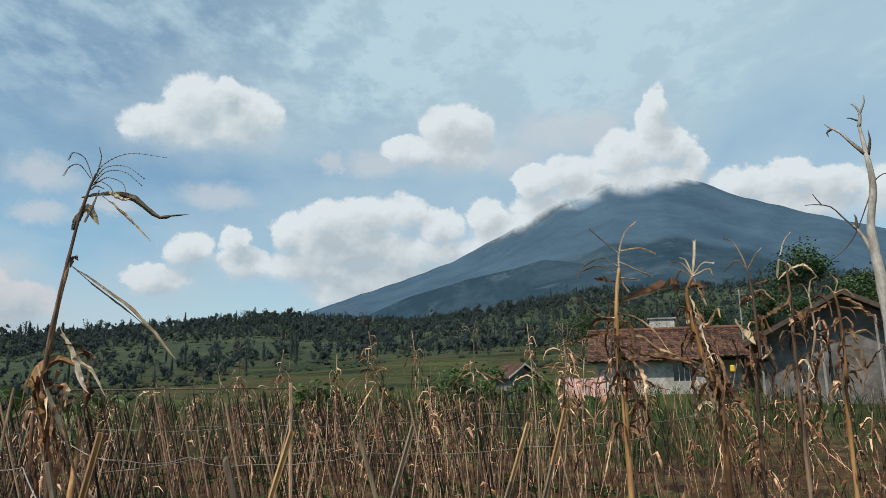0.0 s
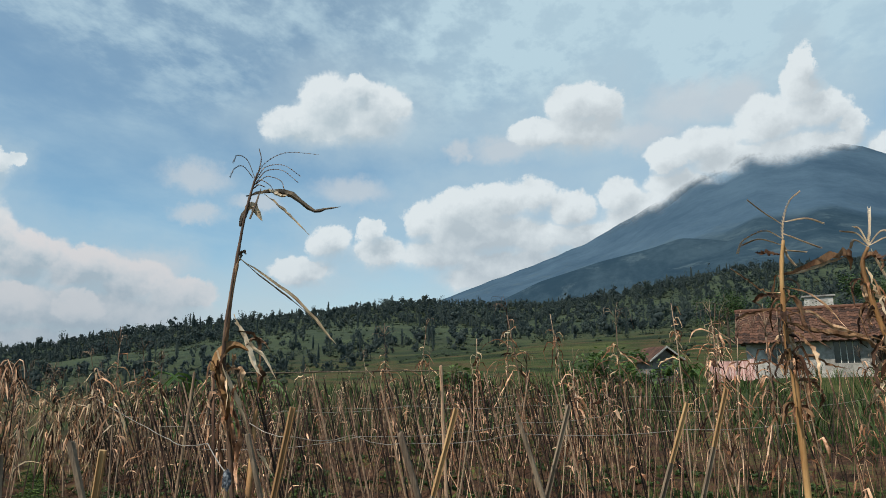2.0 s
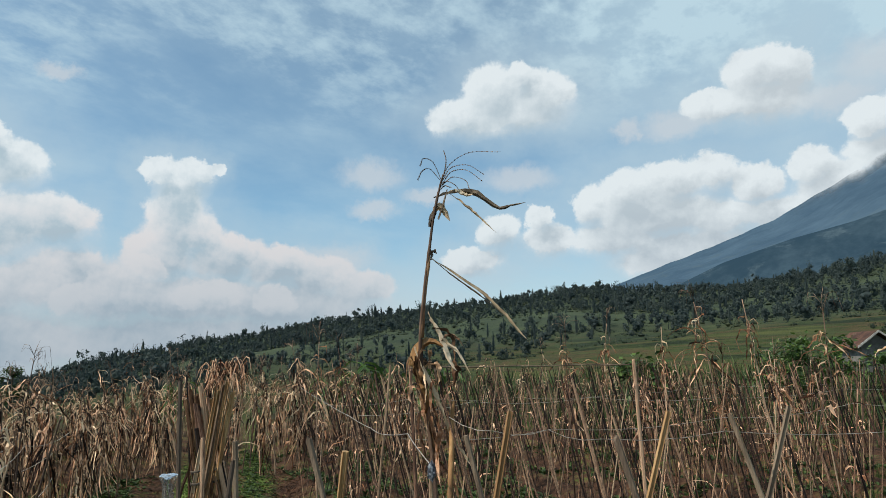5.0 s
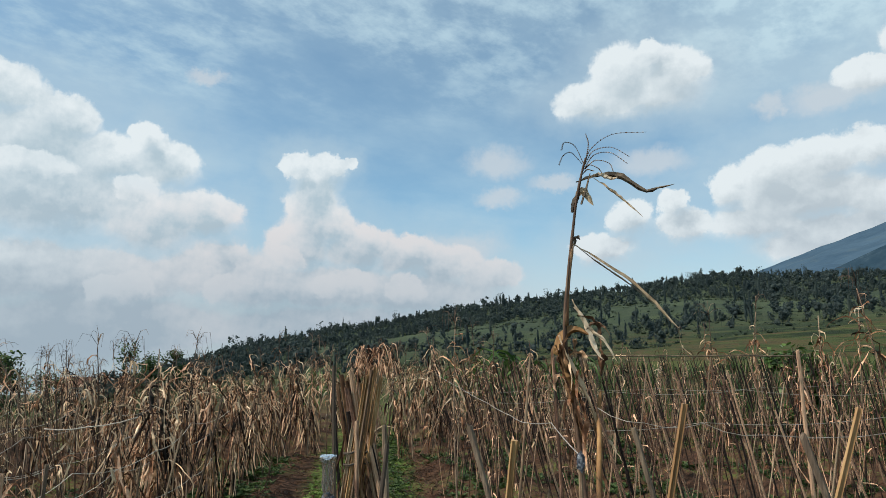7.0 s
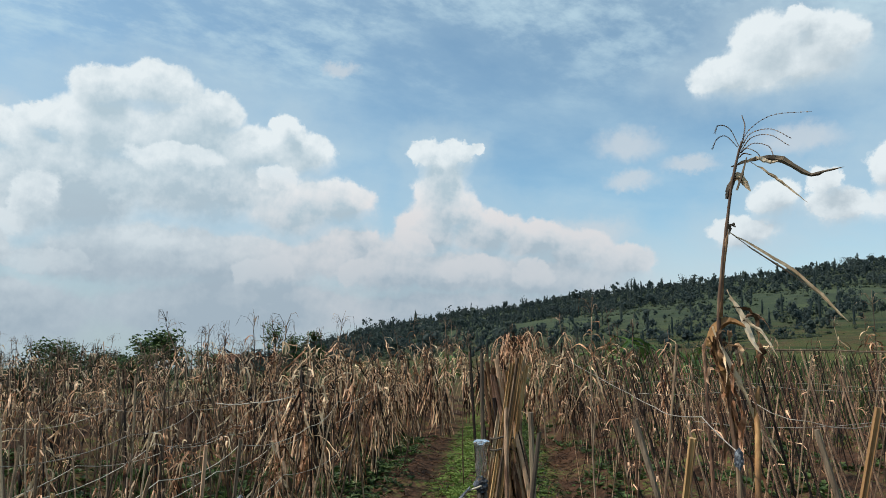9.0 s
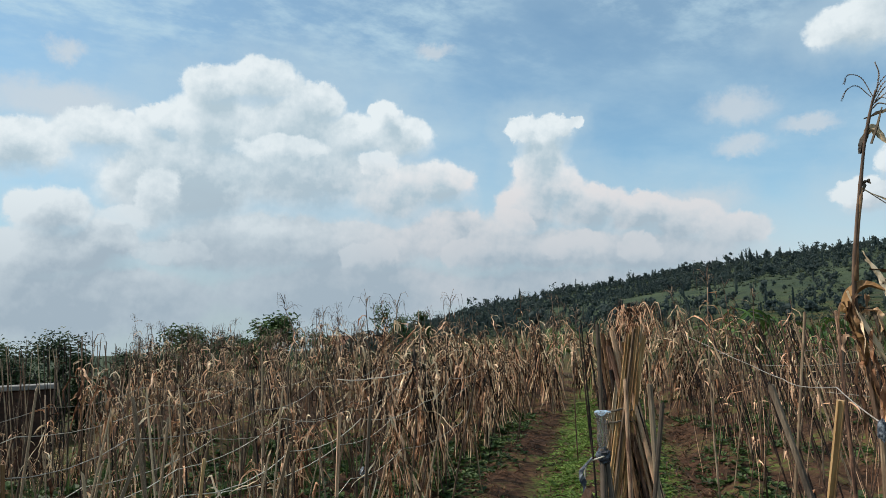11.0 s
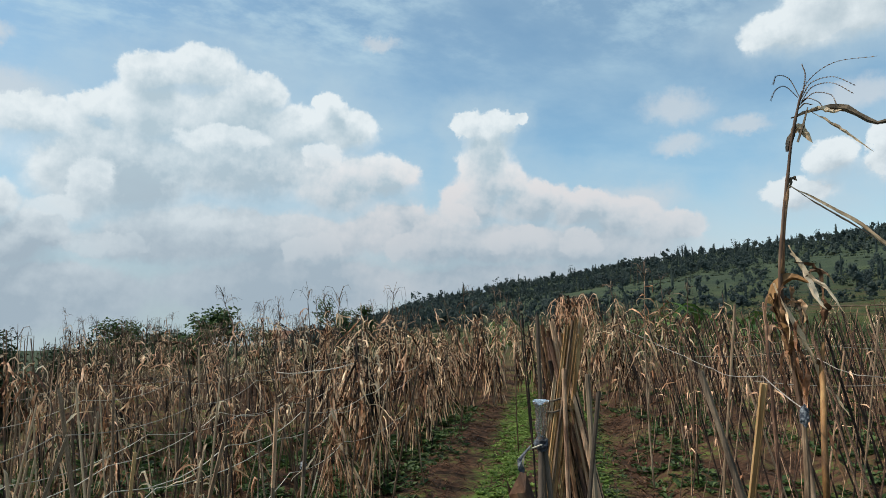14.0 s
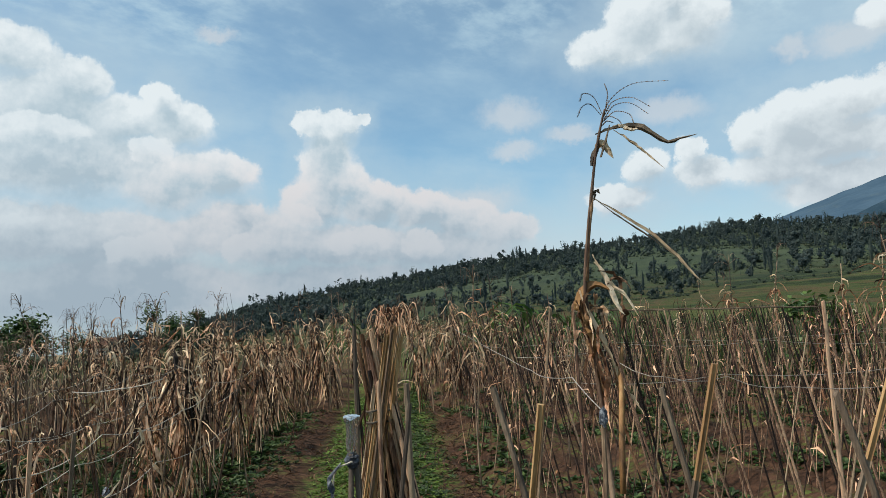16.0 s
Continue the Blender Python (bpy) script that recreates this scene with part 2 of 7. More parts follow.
# ---------------------------------------------------------------- materials
def material(name, colours, scale=8.0, rough=0.8, bump=0.3, stretch=(1, 1, 1), spread=0.0, through_light=0.0, metal=0.0, fine=6.0, bump_scale=None, island=0.0, spec=0.3):
    """A surface whose colour runs through the given ones by noise at two scales; spread and island shift it from piece to piece."""
    m = bpy.data.materials.new(name)
    nt = nodes_of(m)
    place = node(nt, "ShaderNodeTexCoord").outputs["Object"]
    place = vec_node(nt, "MULTIPLY", place, stretch)
    info = node(nt, "ShaderNodeObjectInfo")
    own = info.outputs["Random"]
    place = vec_node(nt, "ADD", place, node(nt, "ShaderNodeCombineXYZ", (math_node(nt, "MULTIPLY", own, 37.0), math_node(nt, "MULTIPLY", own, 11.0), 0.0)).outputs[0])
    coarse = noise_node(nt, place, scale, 3.0, 0.6)
    small = noise_node(nt, place, scale * fine, 4.0, 0.65)
    f = math_node(nt, "MULTIPLY_ADD", math_node(nt, "SUBTRACT", small, 0.5), 0.55, coarse)
    f = math_node(nt, "MULTIPLY_ADD", math_node(nt, "SUBTRACT", own, 0.5), spread, f)
    if island:
        f = math_node(nt, "MULTIPLY_ADD", math_node(nt, "SUBTRACT", node(nt, "ShaderNodeNewGeometry").outputs["Random Per Island"], 0.5), island, f)
    r = node(nt, "ShaderNodeValToRGB", (f,))
    ramp_ = r.color_ramp
    n = len(colours)
    for i, c in enumerate(colours):
        at = 0.28 + 0.44 * i / max(1, n - 1)
        e = ramp_.elements[i] if i < 2 else ramp_.elements.new(at)
        e.position, e.color = at, (*c, 1)
    b = node(nt, "ShaderNodeBump", {"Strength": bump, "Distance": 0.02, "Height": noise_node(nt, place, bump_scale or scale * fine, 5.0, 0.65)})
    s = node(nt, "ShaderNodeBsdfPrincipled", {"Base Color": r.outputs[0], "Roughness": rough, "Metallic": metal, "Specular IOR Level": spec, "Normal": b.outputs[0]})
    last = s.outputs[0]
    if through_light:
        t = node(nt, "ShaderNodeBsdfTranslucent", {"Color": r.outputs[0]})
        last = node(nt, "ShaderNodeMixShader", (through_light, last, t.outputs[0])).outputs[0]
    node(nt, "ShaderNodeOutputMaterial", (last,))
    return m


STRAW = material("dry_corn_leaf", [(0.010, 0.006, 0.004), (0.085, 0.043, 0.022), (0.35, 0.200, 0.105), (0.92, 0.68, 0.45)], 3.0, 0.55, 0.3, (1, 1, 1), 0.35, 0.2, island=0.65)
RUSSET = material("rusty_dead_leaf", [(0.010, 0.005, 0.003), (0.085, 0.036, 0.019), (0.36, 0.175, 0.092), (0.86, 0.56, 0.37)], 3.0, 0.8, 0.3, (1, 1, 1), 0.3, 0.2, island=0.65)
PALE_LEAF = material("bleached_corn_leaf", [(0.26, 0.165, 0.09), (0.56, 0.42, 0.27), (0.84, 0.72, 0.55)], 6.0, 0.7, 0.3, (1, 1, 0.3), 0.2, 0.25)
DARK_LEAF = material("blackened_leaf", [(0.035, 0.03, 0.025), (0.07, 0.055, 0.04), (0.16, 0.12, 0.08)], 8.0, 0.75, 0.3, (1, 1, 0.3), 0.2, 0.1)
BROWN_LEAF = material("brown_curled_leaf", [(0.020, 0.010, 0.007), (0.105, 0.050, 0.025), (0.32, 0.19, 0.10)], 8.0, 0.7, 0.35, (1, 1, 0.4), 0.2, 0.15)
STALK = material("dry_corn_stalk", [(0.020, 0.012, 0.009), (0.105, 0.062, 0.040), (0.34, 0.245, 0.165)], 6.0, 0.65, 0.3, (1, 1, 0.2), 0.35, island=0.3)
STAKE = material("weathered_stake_wood", [(0.011, 0.007, 0.006), (0.060, 0.032, 0.023), (0.20, 0.108, 0.070), (0.48, 0.31, 0.20)], 5.0, 0.85, 0.5, (4, 4, 0.6), 0.55, island=0.6)
TAN_STAKE = material("tan_bamboo_stake", [(0.055, 0.035, 0.024), (0.20, 0.130, 0.080), (0.44, 0.33, 0.215)], 5.0, 0.6, 0.3, (4, 4, 0.5), 0.4, island=0.5)
SLAT = material("split_bamboo", [(0.15, 0.078, 0.034), (0.32, 0.185, 0.080), (0.50, 0.33, 0.16)], 7.0, 0.5, 0.25, (5, 5, 0.4), 0.3)
SLAT_OLD = material("grey_split_bamboo", [(0.055, 0.040, 0.030), (0.135, 0.098, 0.068), (0.25, 0.19, 0.13)], 7.0, 0.7, 0.35, (5, 5, 0.4), 0.3)
WIRE = material("galvanised_wire", [(0.17, 0.15, 0.125), (0.30, 0.27, 0.235), (0.44, 0.41, 0.37)], 30.0, 0.5, 0.1, metal=0.3)
CORD = material("pale_cord", [(0.34, 0.30, 0.25), (0.56, 0.52, 0.45)], 30.0, 0.8, 0.2)
WEED = material("green_weed", [(0.013, 0.030, 0.008), (0.032, 0.064, 0.016), (0.072, 0.115, 0.032)], 3.0, 0.6, 0.2, through_light=0.25, island=0.6)
BROAD = material("broad_green_leaf", [(0.018, 0.045, 0.012), (0.048, 0.098, 0.022), (0.10, 0.165, 0.04)], 3.0, 0.45, 0.2, through_light=0.25, island=0.5)
# far trees: bluish distance haze is put into the foliage colour
HAZED_FOREST = material("hazed_forest_foliage", [(0.025, 0.042, 0.046), (0.041, 0.061, 0.060), (0.057, 0.079, 0.068)], 0.07, 0.8, 0.1, island=0.35, fine=4.0, through_light=0.4)
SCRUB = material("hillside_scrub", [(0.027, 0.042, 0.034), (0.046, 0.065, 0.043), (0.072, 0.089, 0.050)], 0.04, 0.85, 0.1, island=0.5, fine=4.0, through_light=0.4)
GRASS = material("bright_grass", [(0.045, 0.085, 0.014), (0.10, 0.17, 0.028), (0.17, 0.25, 0.055)], 3.0, 0.6, 0.2, through_light=0.3, island=0.6)
RED_STALK = material("red_brown_corn_stalk", [(0.07, 0.034, 0.014), (0.27, 0.14, 0.052), (0.50, 0.31, 0.13)], 6.0, 0.6, 0.3, (1, 1, 0.25), 0.35)
DARK_FOLIAGE = material("dark_tree_foliage", [(0.010, 0.022, 0.010), (0.022, 0.042, 0.016), (0.045, 0.072, 0.026)], 0.6, 0.6, 0.1, through_light=0.15, island=0.8)
FOLIAGE = material("tree_foliage", [(0.015, 0.035, 0.010), (0.035, 0.075, 0.020), (0.07, 0.12, 0.035)], 0.6, 0.6, 0.1, through_light=0.2, island=0.8)
BARK = material("grey_bark", [(0.16, 0.14, 0.12), (0.30, 0.28, 0.25), (0.45, 0.43, 0.40)], 3.0, 0.9, 0.8, (1, 1, 0.4))
DARK_BARK = material("dark_bark", [(0.05, 0.04, 0.03), (0.11, 0.09, 0.07)], 3.0, 0.9, 0.8, (1, 1, 0.4))
TILE = material("clay_roof_tile", [(0.022, 0.012, 0.009), (0.062, 0.030, 0.020), (0.125, 0.060, 0.038)], 2.0, 0.85, 0.3, spread=0.5, island=0.5)
LIME = material("limewashed_wall", [(0.17, 0.163, 0.152), (0.34, 0.328, 0.305), (0.52, 0.505, 0.475)], 0.9, 0.9, 0.3)
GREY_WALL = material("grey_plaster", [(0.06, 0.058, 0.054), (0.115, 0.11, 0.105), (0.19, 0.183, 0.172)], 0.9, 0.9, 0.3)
DARK_WOOD = material("dark_timber", [(0.035, 0.028, 0.022), (0.08, 0.06, 0.045)], 4.0, 0.8, 0.3)
CONCRETE = material("stained_concrete", [(0.10, 0.095, 0.09), (0.22, 0.21, 0.20), (0.34, 0.33, 0.31)], 0.8, 0.9, 0.3)
CLOTH = material("pink_white_cloth", [(0.36, 0.15, 0.14), (0.52, 0.31, 0.28), (0.70, 0.60, 0.56)], 2.2, 0.9, 0.2, (6, 6, 0.3))
BLUE_BAG = material("blue_grey_plastic", [(0.012, 0.014, 0.02), (0.05, 0.06, 0.08), (0.34, 0.37, 0.40)], 14.0, 0.4, 0.4)
WHITE_PAINT = material("white_paint", [(0.55, 0.55, 0.53), (0.72, 0.72, 0.70)], 2.0, 0.7, 0.1)
YELLOW = material("yellow_plastic", [(0.55, 0.36, 0.03), (0.65, 0.46, 0.06)], 2.0, 0.5, 0.1)


def glass_material(name, colour):
    m = bpy.data.materials.new(name)
    nt = nodes_of(m)
    s = node(nt, "ShaderNodeBsdfPrincipled", {"Base Color": colour, "Roughness": 0.05, "Transmission Weight": 0.93, "IOR": 1.15})
    node(nt, "ShaderNodeOutputMaterial", (s.outputs[0],))
    return m


BOTTLE = glass_material("clear_plastic", (0.72, 0.74, 0.76, 1))
PANE = material("dark_window_glass", [(0.02, 0.025, 0.03), (0.04, 0.05, 0.055)], 1.0, 0.1, 0.0, spec=0.6)


def ground_material():
    m = bpy.data.materials.new("field_and_hills")
    nt = nodes_of(m)
    place = node(nt, "ShaderNodeNewGeometry").outputs["Position"]
    xyz = node(nt, "ShaderNodeSeparateXYZ", (place,)).outputs
    far = vec_node(nt, "LENGTH", place)
    across = vec_node(nt, "DOT_PRODUCT", place, (0.755, 0.656, 0))
    along = vec_node(nt, "DOT_PRODUCT", place, (-0.656, 0.755, 0))
    # red-brown crumbly soil, with litter
    clod = noise_node(nt, place, 9.0, 6.0, 0.7)
    patch = noise_node(nt, place, 0.9, 4.0, 0.6)
    soil = node(nt, "ShaderNodeValToRGB", (math_node(nt, "MULTIPLY_ADD", math_node(nt, "SUBTRACT", patch, 0.5), 0.8, clod),))
    for e, (at, c) in zip(soil.color_ramp.elements, ((0.3, (0.012, 0.0075, 0.0052, 1)), (0.7, (0.115, 0.060, 0.037, 1)))):
        e.position, e.color = at, c
    # low weeds along the paths between the rows
    lane = math_node(nt, "MINIMUM", math_node(nt, "ABSOLUTE", math_node(nt, "ADD", across, 0.92)), math_node(nt, "ABSOLUTE", math_node(nt, "SUBTRACT", across, 0.12)))
    tuft = noise_node(nt, place, 14.0, 5.0, 0.7)
    lane = math_node(nt, "MULTIPLY", ramp(nt, lane, 0.32, 0.05), ramp(nt, math_node(nt, "ADD", tuft, math_node(nt, "MULTIPLY", patch, 0.5)), 0.62, 0.85))
    green = mix_colour(nt, tuft, (0.035, 0.07, 0.012, 1), (0.13, 0.19, 0.045, 1))
    near = mix_colour(nt, lane, soil.outputs[0], green)
    near = mix_colour(nt, math_node(nt, "MULTIPLY", ramp(nt, patch, 0.46, 0.62), ramp(nt, tuft, 0.45, 0.6, 0, 0.75)), near, green)
    # meadow strips and terraces on the slope
    strip = noise_node(nt, vec_node(nt, "MULTIPLY", place, (0.35, 0.35, 14.0)), 0.05, 5.0, 0.68)
    rough = noise_node(nt, place, 1.1, 7.0, 0.8)
    mead = node(nt, "ShaderNodeValToRGB", (math_node(nt, "MULTIPLY_ADD", math_node(nt, "SUBTRACT", rough, 0.5), 0.55, math_node(nt, "MULTIPLY_ADD", math_node(nt, "SUBTRACT", strip, 0.5), 2.0, 0.5)),))
    els = mead.color_ramp.elements
    for i, (at, c) in enumerate(((0.34, (0.011, 0.018, 0.007, 1)), (0.44, (0.038, 0.056, 0.015, 1)), (0.52, (0.070, 0.045, 0.023, 1)), (0.60, (0.020, 0.032, 0.010, 1)), (0.74, (0.062, 0.070, 0.022, 1)))):
        e = els[i] if i < 2 else els.new(at)
        e.position, e.color = at, c
    wood = mix_colour(nt, ramp(nt, noise_node(nt, place, 0.06, 8.0, 0.8), 0.35, 0.65), (0.022, 0.035, 0.026, 1), (0.050, 0.068, 0.036, 1))
    col = mix_colour(nt, ramp(nt, far, 17.0, 30.0), near, mead.outputs[0])
    col = mix_colour(nt, ramp(nt, far, 110.0, 220.0, 0.0, 0.9), col, wood)
    h = math_node(nt, "ADD", clod, math_node(nt, "MULTIPLY", tuft, 0.5))
    b = node(nt, "ShaderNodeBump", {"Strength": 0.9, "Distance": 0.05, "Height": h})
    s = node(nt, "ShaderNodeBsdfPrincipled", {"Base Color": col, "Roughness": 0.95, "Specular IOR Level": 0.1, "Normal": b.outputs[0]})
    node(nt, "ShaderNodeOutputMaterial", (s.outputs[0],))
    return m


def mountain_material():
    m = bpy.data.materials.new("hazed_volcano")
    nt = nodes_of(m)
    place = node(nt, "ShaderNodeNewGeometry").outputs["Position"]
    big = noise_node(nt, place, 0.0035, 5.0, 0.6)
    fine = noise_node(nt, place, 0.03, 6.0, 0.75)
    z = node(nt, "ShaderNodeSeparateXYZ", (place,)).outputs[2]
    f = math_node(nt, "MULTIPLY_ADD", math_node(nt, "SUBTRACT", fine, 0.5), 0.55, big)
    # the blue of distance haze is mixed into the slope colours
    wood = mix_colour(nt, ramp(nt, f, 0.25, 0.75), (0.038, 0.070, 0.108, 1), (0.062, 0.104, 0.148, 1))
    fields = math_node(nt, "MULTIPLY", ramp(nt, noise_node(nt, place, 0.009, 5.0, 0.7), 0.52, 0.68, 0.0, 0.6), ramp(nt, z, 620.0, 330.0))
    # forest painted dark on the nearer spurs, with more haze blue above
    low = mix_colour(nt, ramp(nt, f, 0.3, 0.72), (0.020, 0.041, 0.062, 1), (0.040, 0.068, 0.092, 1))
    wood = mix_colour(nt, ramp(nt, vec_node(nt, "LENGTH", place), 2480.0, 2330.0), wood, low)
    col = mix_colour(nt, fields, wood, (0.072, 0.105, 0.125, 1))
    b = node(nt, "ShaderNodeBump", {"Strength": 0.16, "Distance": 10.0, "Height": fine})
    s = node(nt, "ShaderNodeBsdfPrincipled", {"Base Color": col, "Roughness": 1.0, "Specular IOR Level": 0.0, "Normal": b.outputs[0]})
    # the summit dissolves into the cloud bank behind it
    way = vec_node(nt, "NORMALIZE", vec_node(nt, "SUBTRACT", place, (0, 0, 1.58)))
    az, el, _ = compass(nt, way)
    edge = math_node(nt, "SUBTRACT", el, ramp(nt, az, 0.0, 14.0, 10.3, 15.0))
    torn = math_node(nt, "MULTIPLY_ADD", math_node(nt, "SUBTRACT", noise_node(nt, way, 22.0, 5.0, 0.55), 0.5), 2.4, edge)
    lost = math_node(nt, "MULTIPLY", ramp(nt, torn, -0.7, 0.65), math_node(nt, "MULTIPLY", ramp(nt, az, 1.0, 6.0), ramp(nt, az, 22.5, 20.5)))
    # and the far side lies wholly inside the cloud
    behind = math_node(nt, "MULTIPLY", ramp(nt, vec_node(nt, "LENGTH", place), 3755.0, 3800.0), math_node(nt, "MULTIPLY", ramp(nt, az, 0.5, 1.5), ramp(nt, az, 24.0, 22.5)))
    lost = math_node(nt, "MAXIMUM", lost, behind)
    out = node(nt, "ShaderNodeMixShader", (lost, s.outputs[0], node(nt, "ShaderNodeBsdfTransparent").outputs[0])).outputs[0]
    node(nt, "ShaderNodeOutputMaterial", (out,))
    return m


# ---------------------------------------------------------------- building helpers
ROW = Vector((-0.656, 0.755, 0))       # the way the crop rows run
SIDE = Vector((0.755, 0.656, 0))       # across them


def F(d, n, z=0.0):
    """A place in the field: metres along the rows, across them, and up."""
    return ROW * d + SIDE * n + Vector((0, 0, z))


def polar(az, r, z=0.0):
    return Vector((math.sin(radians(az)) * r, math.cos(radians(az)) * r, z))


def mesh_data(name, verts, faces, mat, smooth=False):
    me = bpy.data.meshes.new(name)
    me.from_pydata([tuple(v) for v in verts], [], faces)
    for m in (mat if isinstance(mat, (list, tuple)) else [mat]):
        me.materials.append(m)
    if smooth:
        me.shade_smooth()
    return me


def solid(name, vf, mat, parent=None, label="", smooth=False):
    """Links a (verts, faces) pair as one mesh object, a part if it has a parent."""
    ob = new(name, mesh_data(name, vf[0], vf[1], mat, smooth))
    ob.parent = parent
    return tagged(ob, label)


def thing(name, label, category, group="", kind="", at=None):
    ob = new(name)
    ob.empty_display_size = 0.1
    if at is not None:
        ob.matrix_world = at
    return tagged(ob, label, category, group, kind)


def joined(*pieces):
    verts, faces = [], []
    for v, f in pieces:
        k = len(verts)
        verts.extend(v)
        faces.extend([tuple(i + k for i in q) for q in f])
    return verts, faces


def moved(vf, m):
    return [m @ Vector(v) for v in vf[0]], vf[1]


def tube(points, radii, sides=5, flat=1.0):
    """A rod through the points."""
    pts = [Vector(p) for p in points]
    verts, faces = [], []
    ref = Vector((0.31, 0.95, 0.05))
    for i, p in enumerate(pts):
        t = (pts[min(i + 1, len(pts) - 1)] - pts[max(i - 1, 0)]).normalized()
        a = t.cross(ref)
        a = (a if a.length > 0.1 else t.cross(Vector((1, 0, 0)))).normalized()
        b = t.cross(a)
        r = radii[i] if isinstance(radii, (list, tuple)) else radii
        for k in range(sides):
            w = 2 * math.pi * k / sides
            verts.append(p + a * (r * math.cos(w)) + b * (r * flat * math.sin(w)))
    for i in range(len(pts) - 1):
        for k in range(sides):
            k2 = (k + 1) % sides
            faces.append((i * sides + k, i * sides + k2, (i + 1) * sides + k2, (i + 1) * sides + k))
    faces.append(tuple(range(sides - 1, -1, -1)))
    faces.append(tuple(range((len(pts) - 1) * sides, len(pts) * sides)))
    return verts, faces


def box(w, d, h, at=(0, 0, 0), bevel=0.0):
    """A block standing on its place, with its edges taken off."""
    bm = bmesh.new()
    bmesh.ops.create_cube(bm, size=1)
    bmesh.ops.scale(bm, vec=(w, d, h), verts=bm.verts)
    bmesh.ops.translate(bm, vec=Vector(at) + Vector((0, 0, h / 2)), verts=bm.verts)
    if bevel:
        bmesh.ops.bevel(bm, geom=bm.edges[:], offset=bevel, segments=1, affect="EDGES")
    bm.verts.ensure_lookup_table()
    for i, v in enumerate(bm.verts):
        v.index = i
    out = [v.co.copy() for v in bm.verts], [tuple(v.index for v in f.verts) for f in bm.faces]
    bm.free()
    return out


def smooth_path(points, n):
    """n + 1 points on a curve through the given ones."""
    pts = [Vector(p) for p in points]
    pts = [pts[0] * 2 - pts[1]] + pts + [pts[-1] * 2 - pts[-2]]
    out, m = [], len(pts) - 3
    for i in range(n + 1):
        u = i / n * m
        k = min(int(u), m - 1)
        u -= k
        a, b, c, d = pts[k:k + 4]
        out.append(0.5 * (2 * b + (c - a) * u + (2 * a - 5 * b + 4 * c - d) * u * u + (3 * b - a - 3 * c + d) * u ** 3))
    return out


def blade(points, width, twist=0.0, fold=0.35, start=0.0, n=9, rng=random, ragged=0.12, crumple=0.0):
    """A long leaf along a curve: folded on its midrib, twisted, drawn out to a point."""
    path = smooth_path(points, n)
    verts, faces = [], []
    for i, p in enumerate(path):
        s = i / n
        t = (path[min(i + 1, n)] - path[max(i - 1, 0)]).normalized()
        a = t.cross(Vector((0, 0, 1)))
        a = (a if a.length > 0.05 else t.cross(Vector((1, 0, 0)))).normalized()
        b = a.cross(t).normalized()
        w = width * (0.35 + 1.3 * s if s < 0.5 else 1.0) * (1 - max(0, s - 0.45) / 0.55) ** 0.7 * (1 + rng.uniform(-ragged, ragged)) + 0.001
        ang = start + twist * s
        e = a * math.cos(ang) + b * math.sin(ang)
        g = b * math.cos(ang) - a * math.sin(ang)
        p = p + g * (crumple * w * rng.uniform(-1, 1)) + e * (crumple * w * rng.uniform(-0.6, 0.6))
        verts += [p - e * w / 2 + g * (w * (fold + crumple * rng.uniform(-1, 1))), p, p + e * w / 2 + g * (w * fold * (1 + rng.uniform(-0.5, 0.5)))]
    for i in range(n):
        k = 3 * i
        faces += [(k, k + 1, k + 4, k + 3), (k + 1, k + 2, k + 5, k + 4)]
    return verts, faces


# ---------------------------------------------------------------- land
AZ = [-180, -120, -95, -80, -75, -62, -56, -50, -45, -39, -30, -21, -15, -10, -4, 2, 12, 25, 40, 60, 120, 180]
EL45 = [-2, -3, -8.0, -7.5, -3.6, -3.2, -2.6, -2.2, -2.0, -1.8, -1.6, -1.4, -1.2, -1.1, -1.0, -1.0, -1.0, -1.0, -1.0, -1.2, -2, -2]
EL130 = [0, -2.0, -5, -5, -3.4, -2.8, -2.0, -1.6, -1.4, -1.2, -0.9, 0.0, 0.8, 1.4, 2.0, 2.2, 2.4, 2.4, 2.4, 2, 1, 0]
EL300 = [0, -2.0, -3.6, -3.6, -3.2, -2.6, -1.2, -0.2, 0.5, 1.2, 2.3, 3.3, 3.8, 3.7, 3.8, 4.0, 4.6, 4.8, 4.8, 4, 1, 0]
EL560 = [0, -2.0, -3.0, -3.0, -3.0, -2.6, -0.8, 0.9, 1.8, 2.7, 3.8, 4.8, 5.5, 5.3, 5.1, 5.7, 7.0, 7.2, 7.2, 5, 1, 0]


def wave(x, y, s):
    return np.sin(x / s + 1.3 * np.sin(y / s * 0.7 + 0.4)) * np.sin(y / s * 1.1 + 0.9 * np.sin(x / s * 0.8 + 2.1))


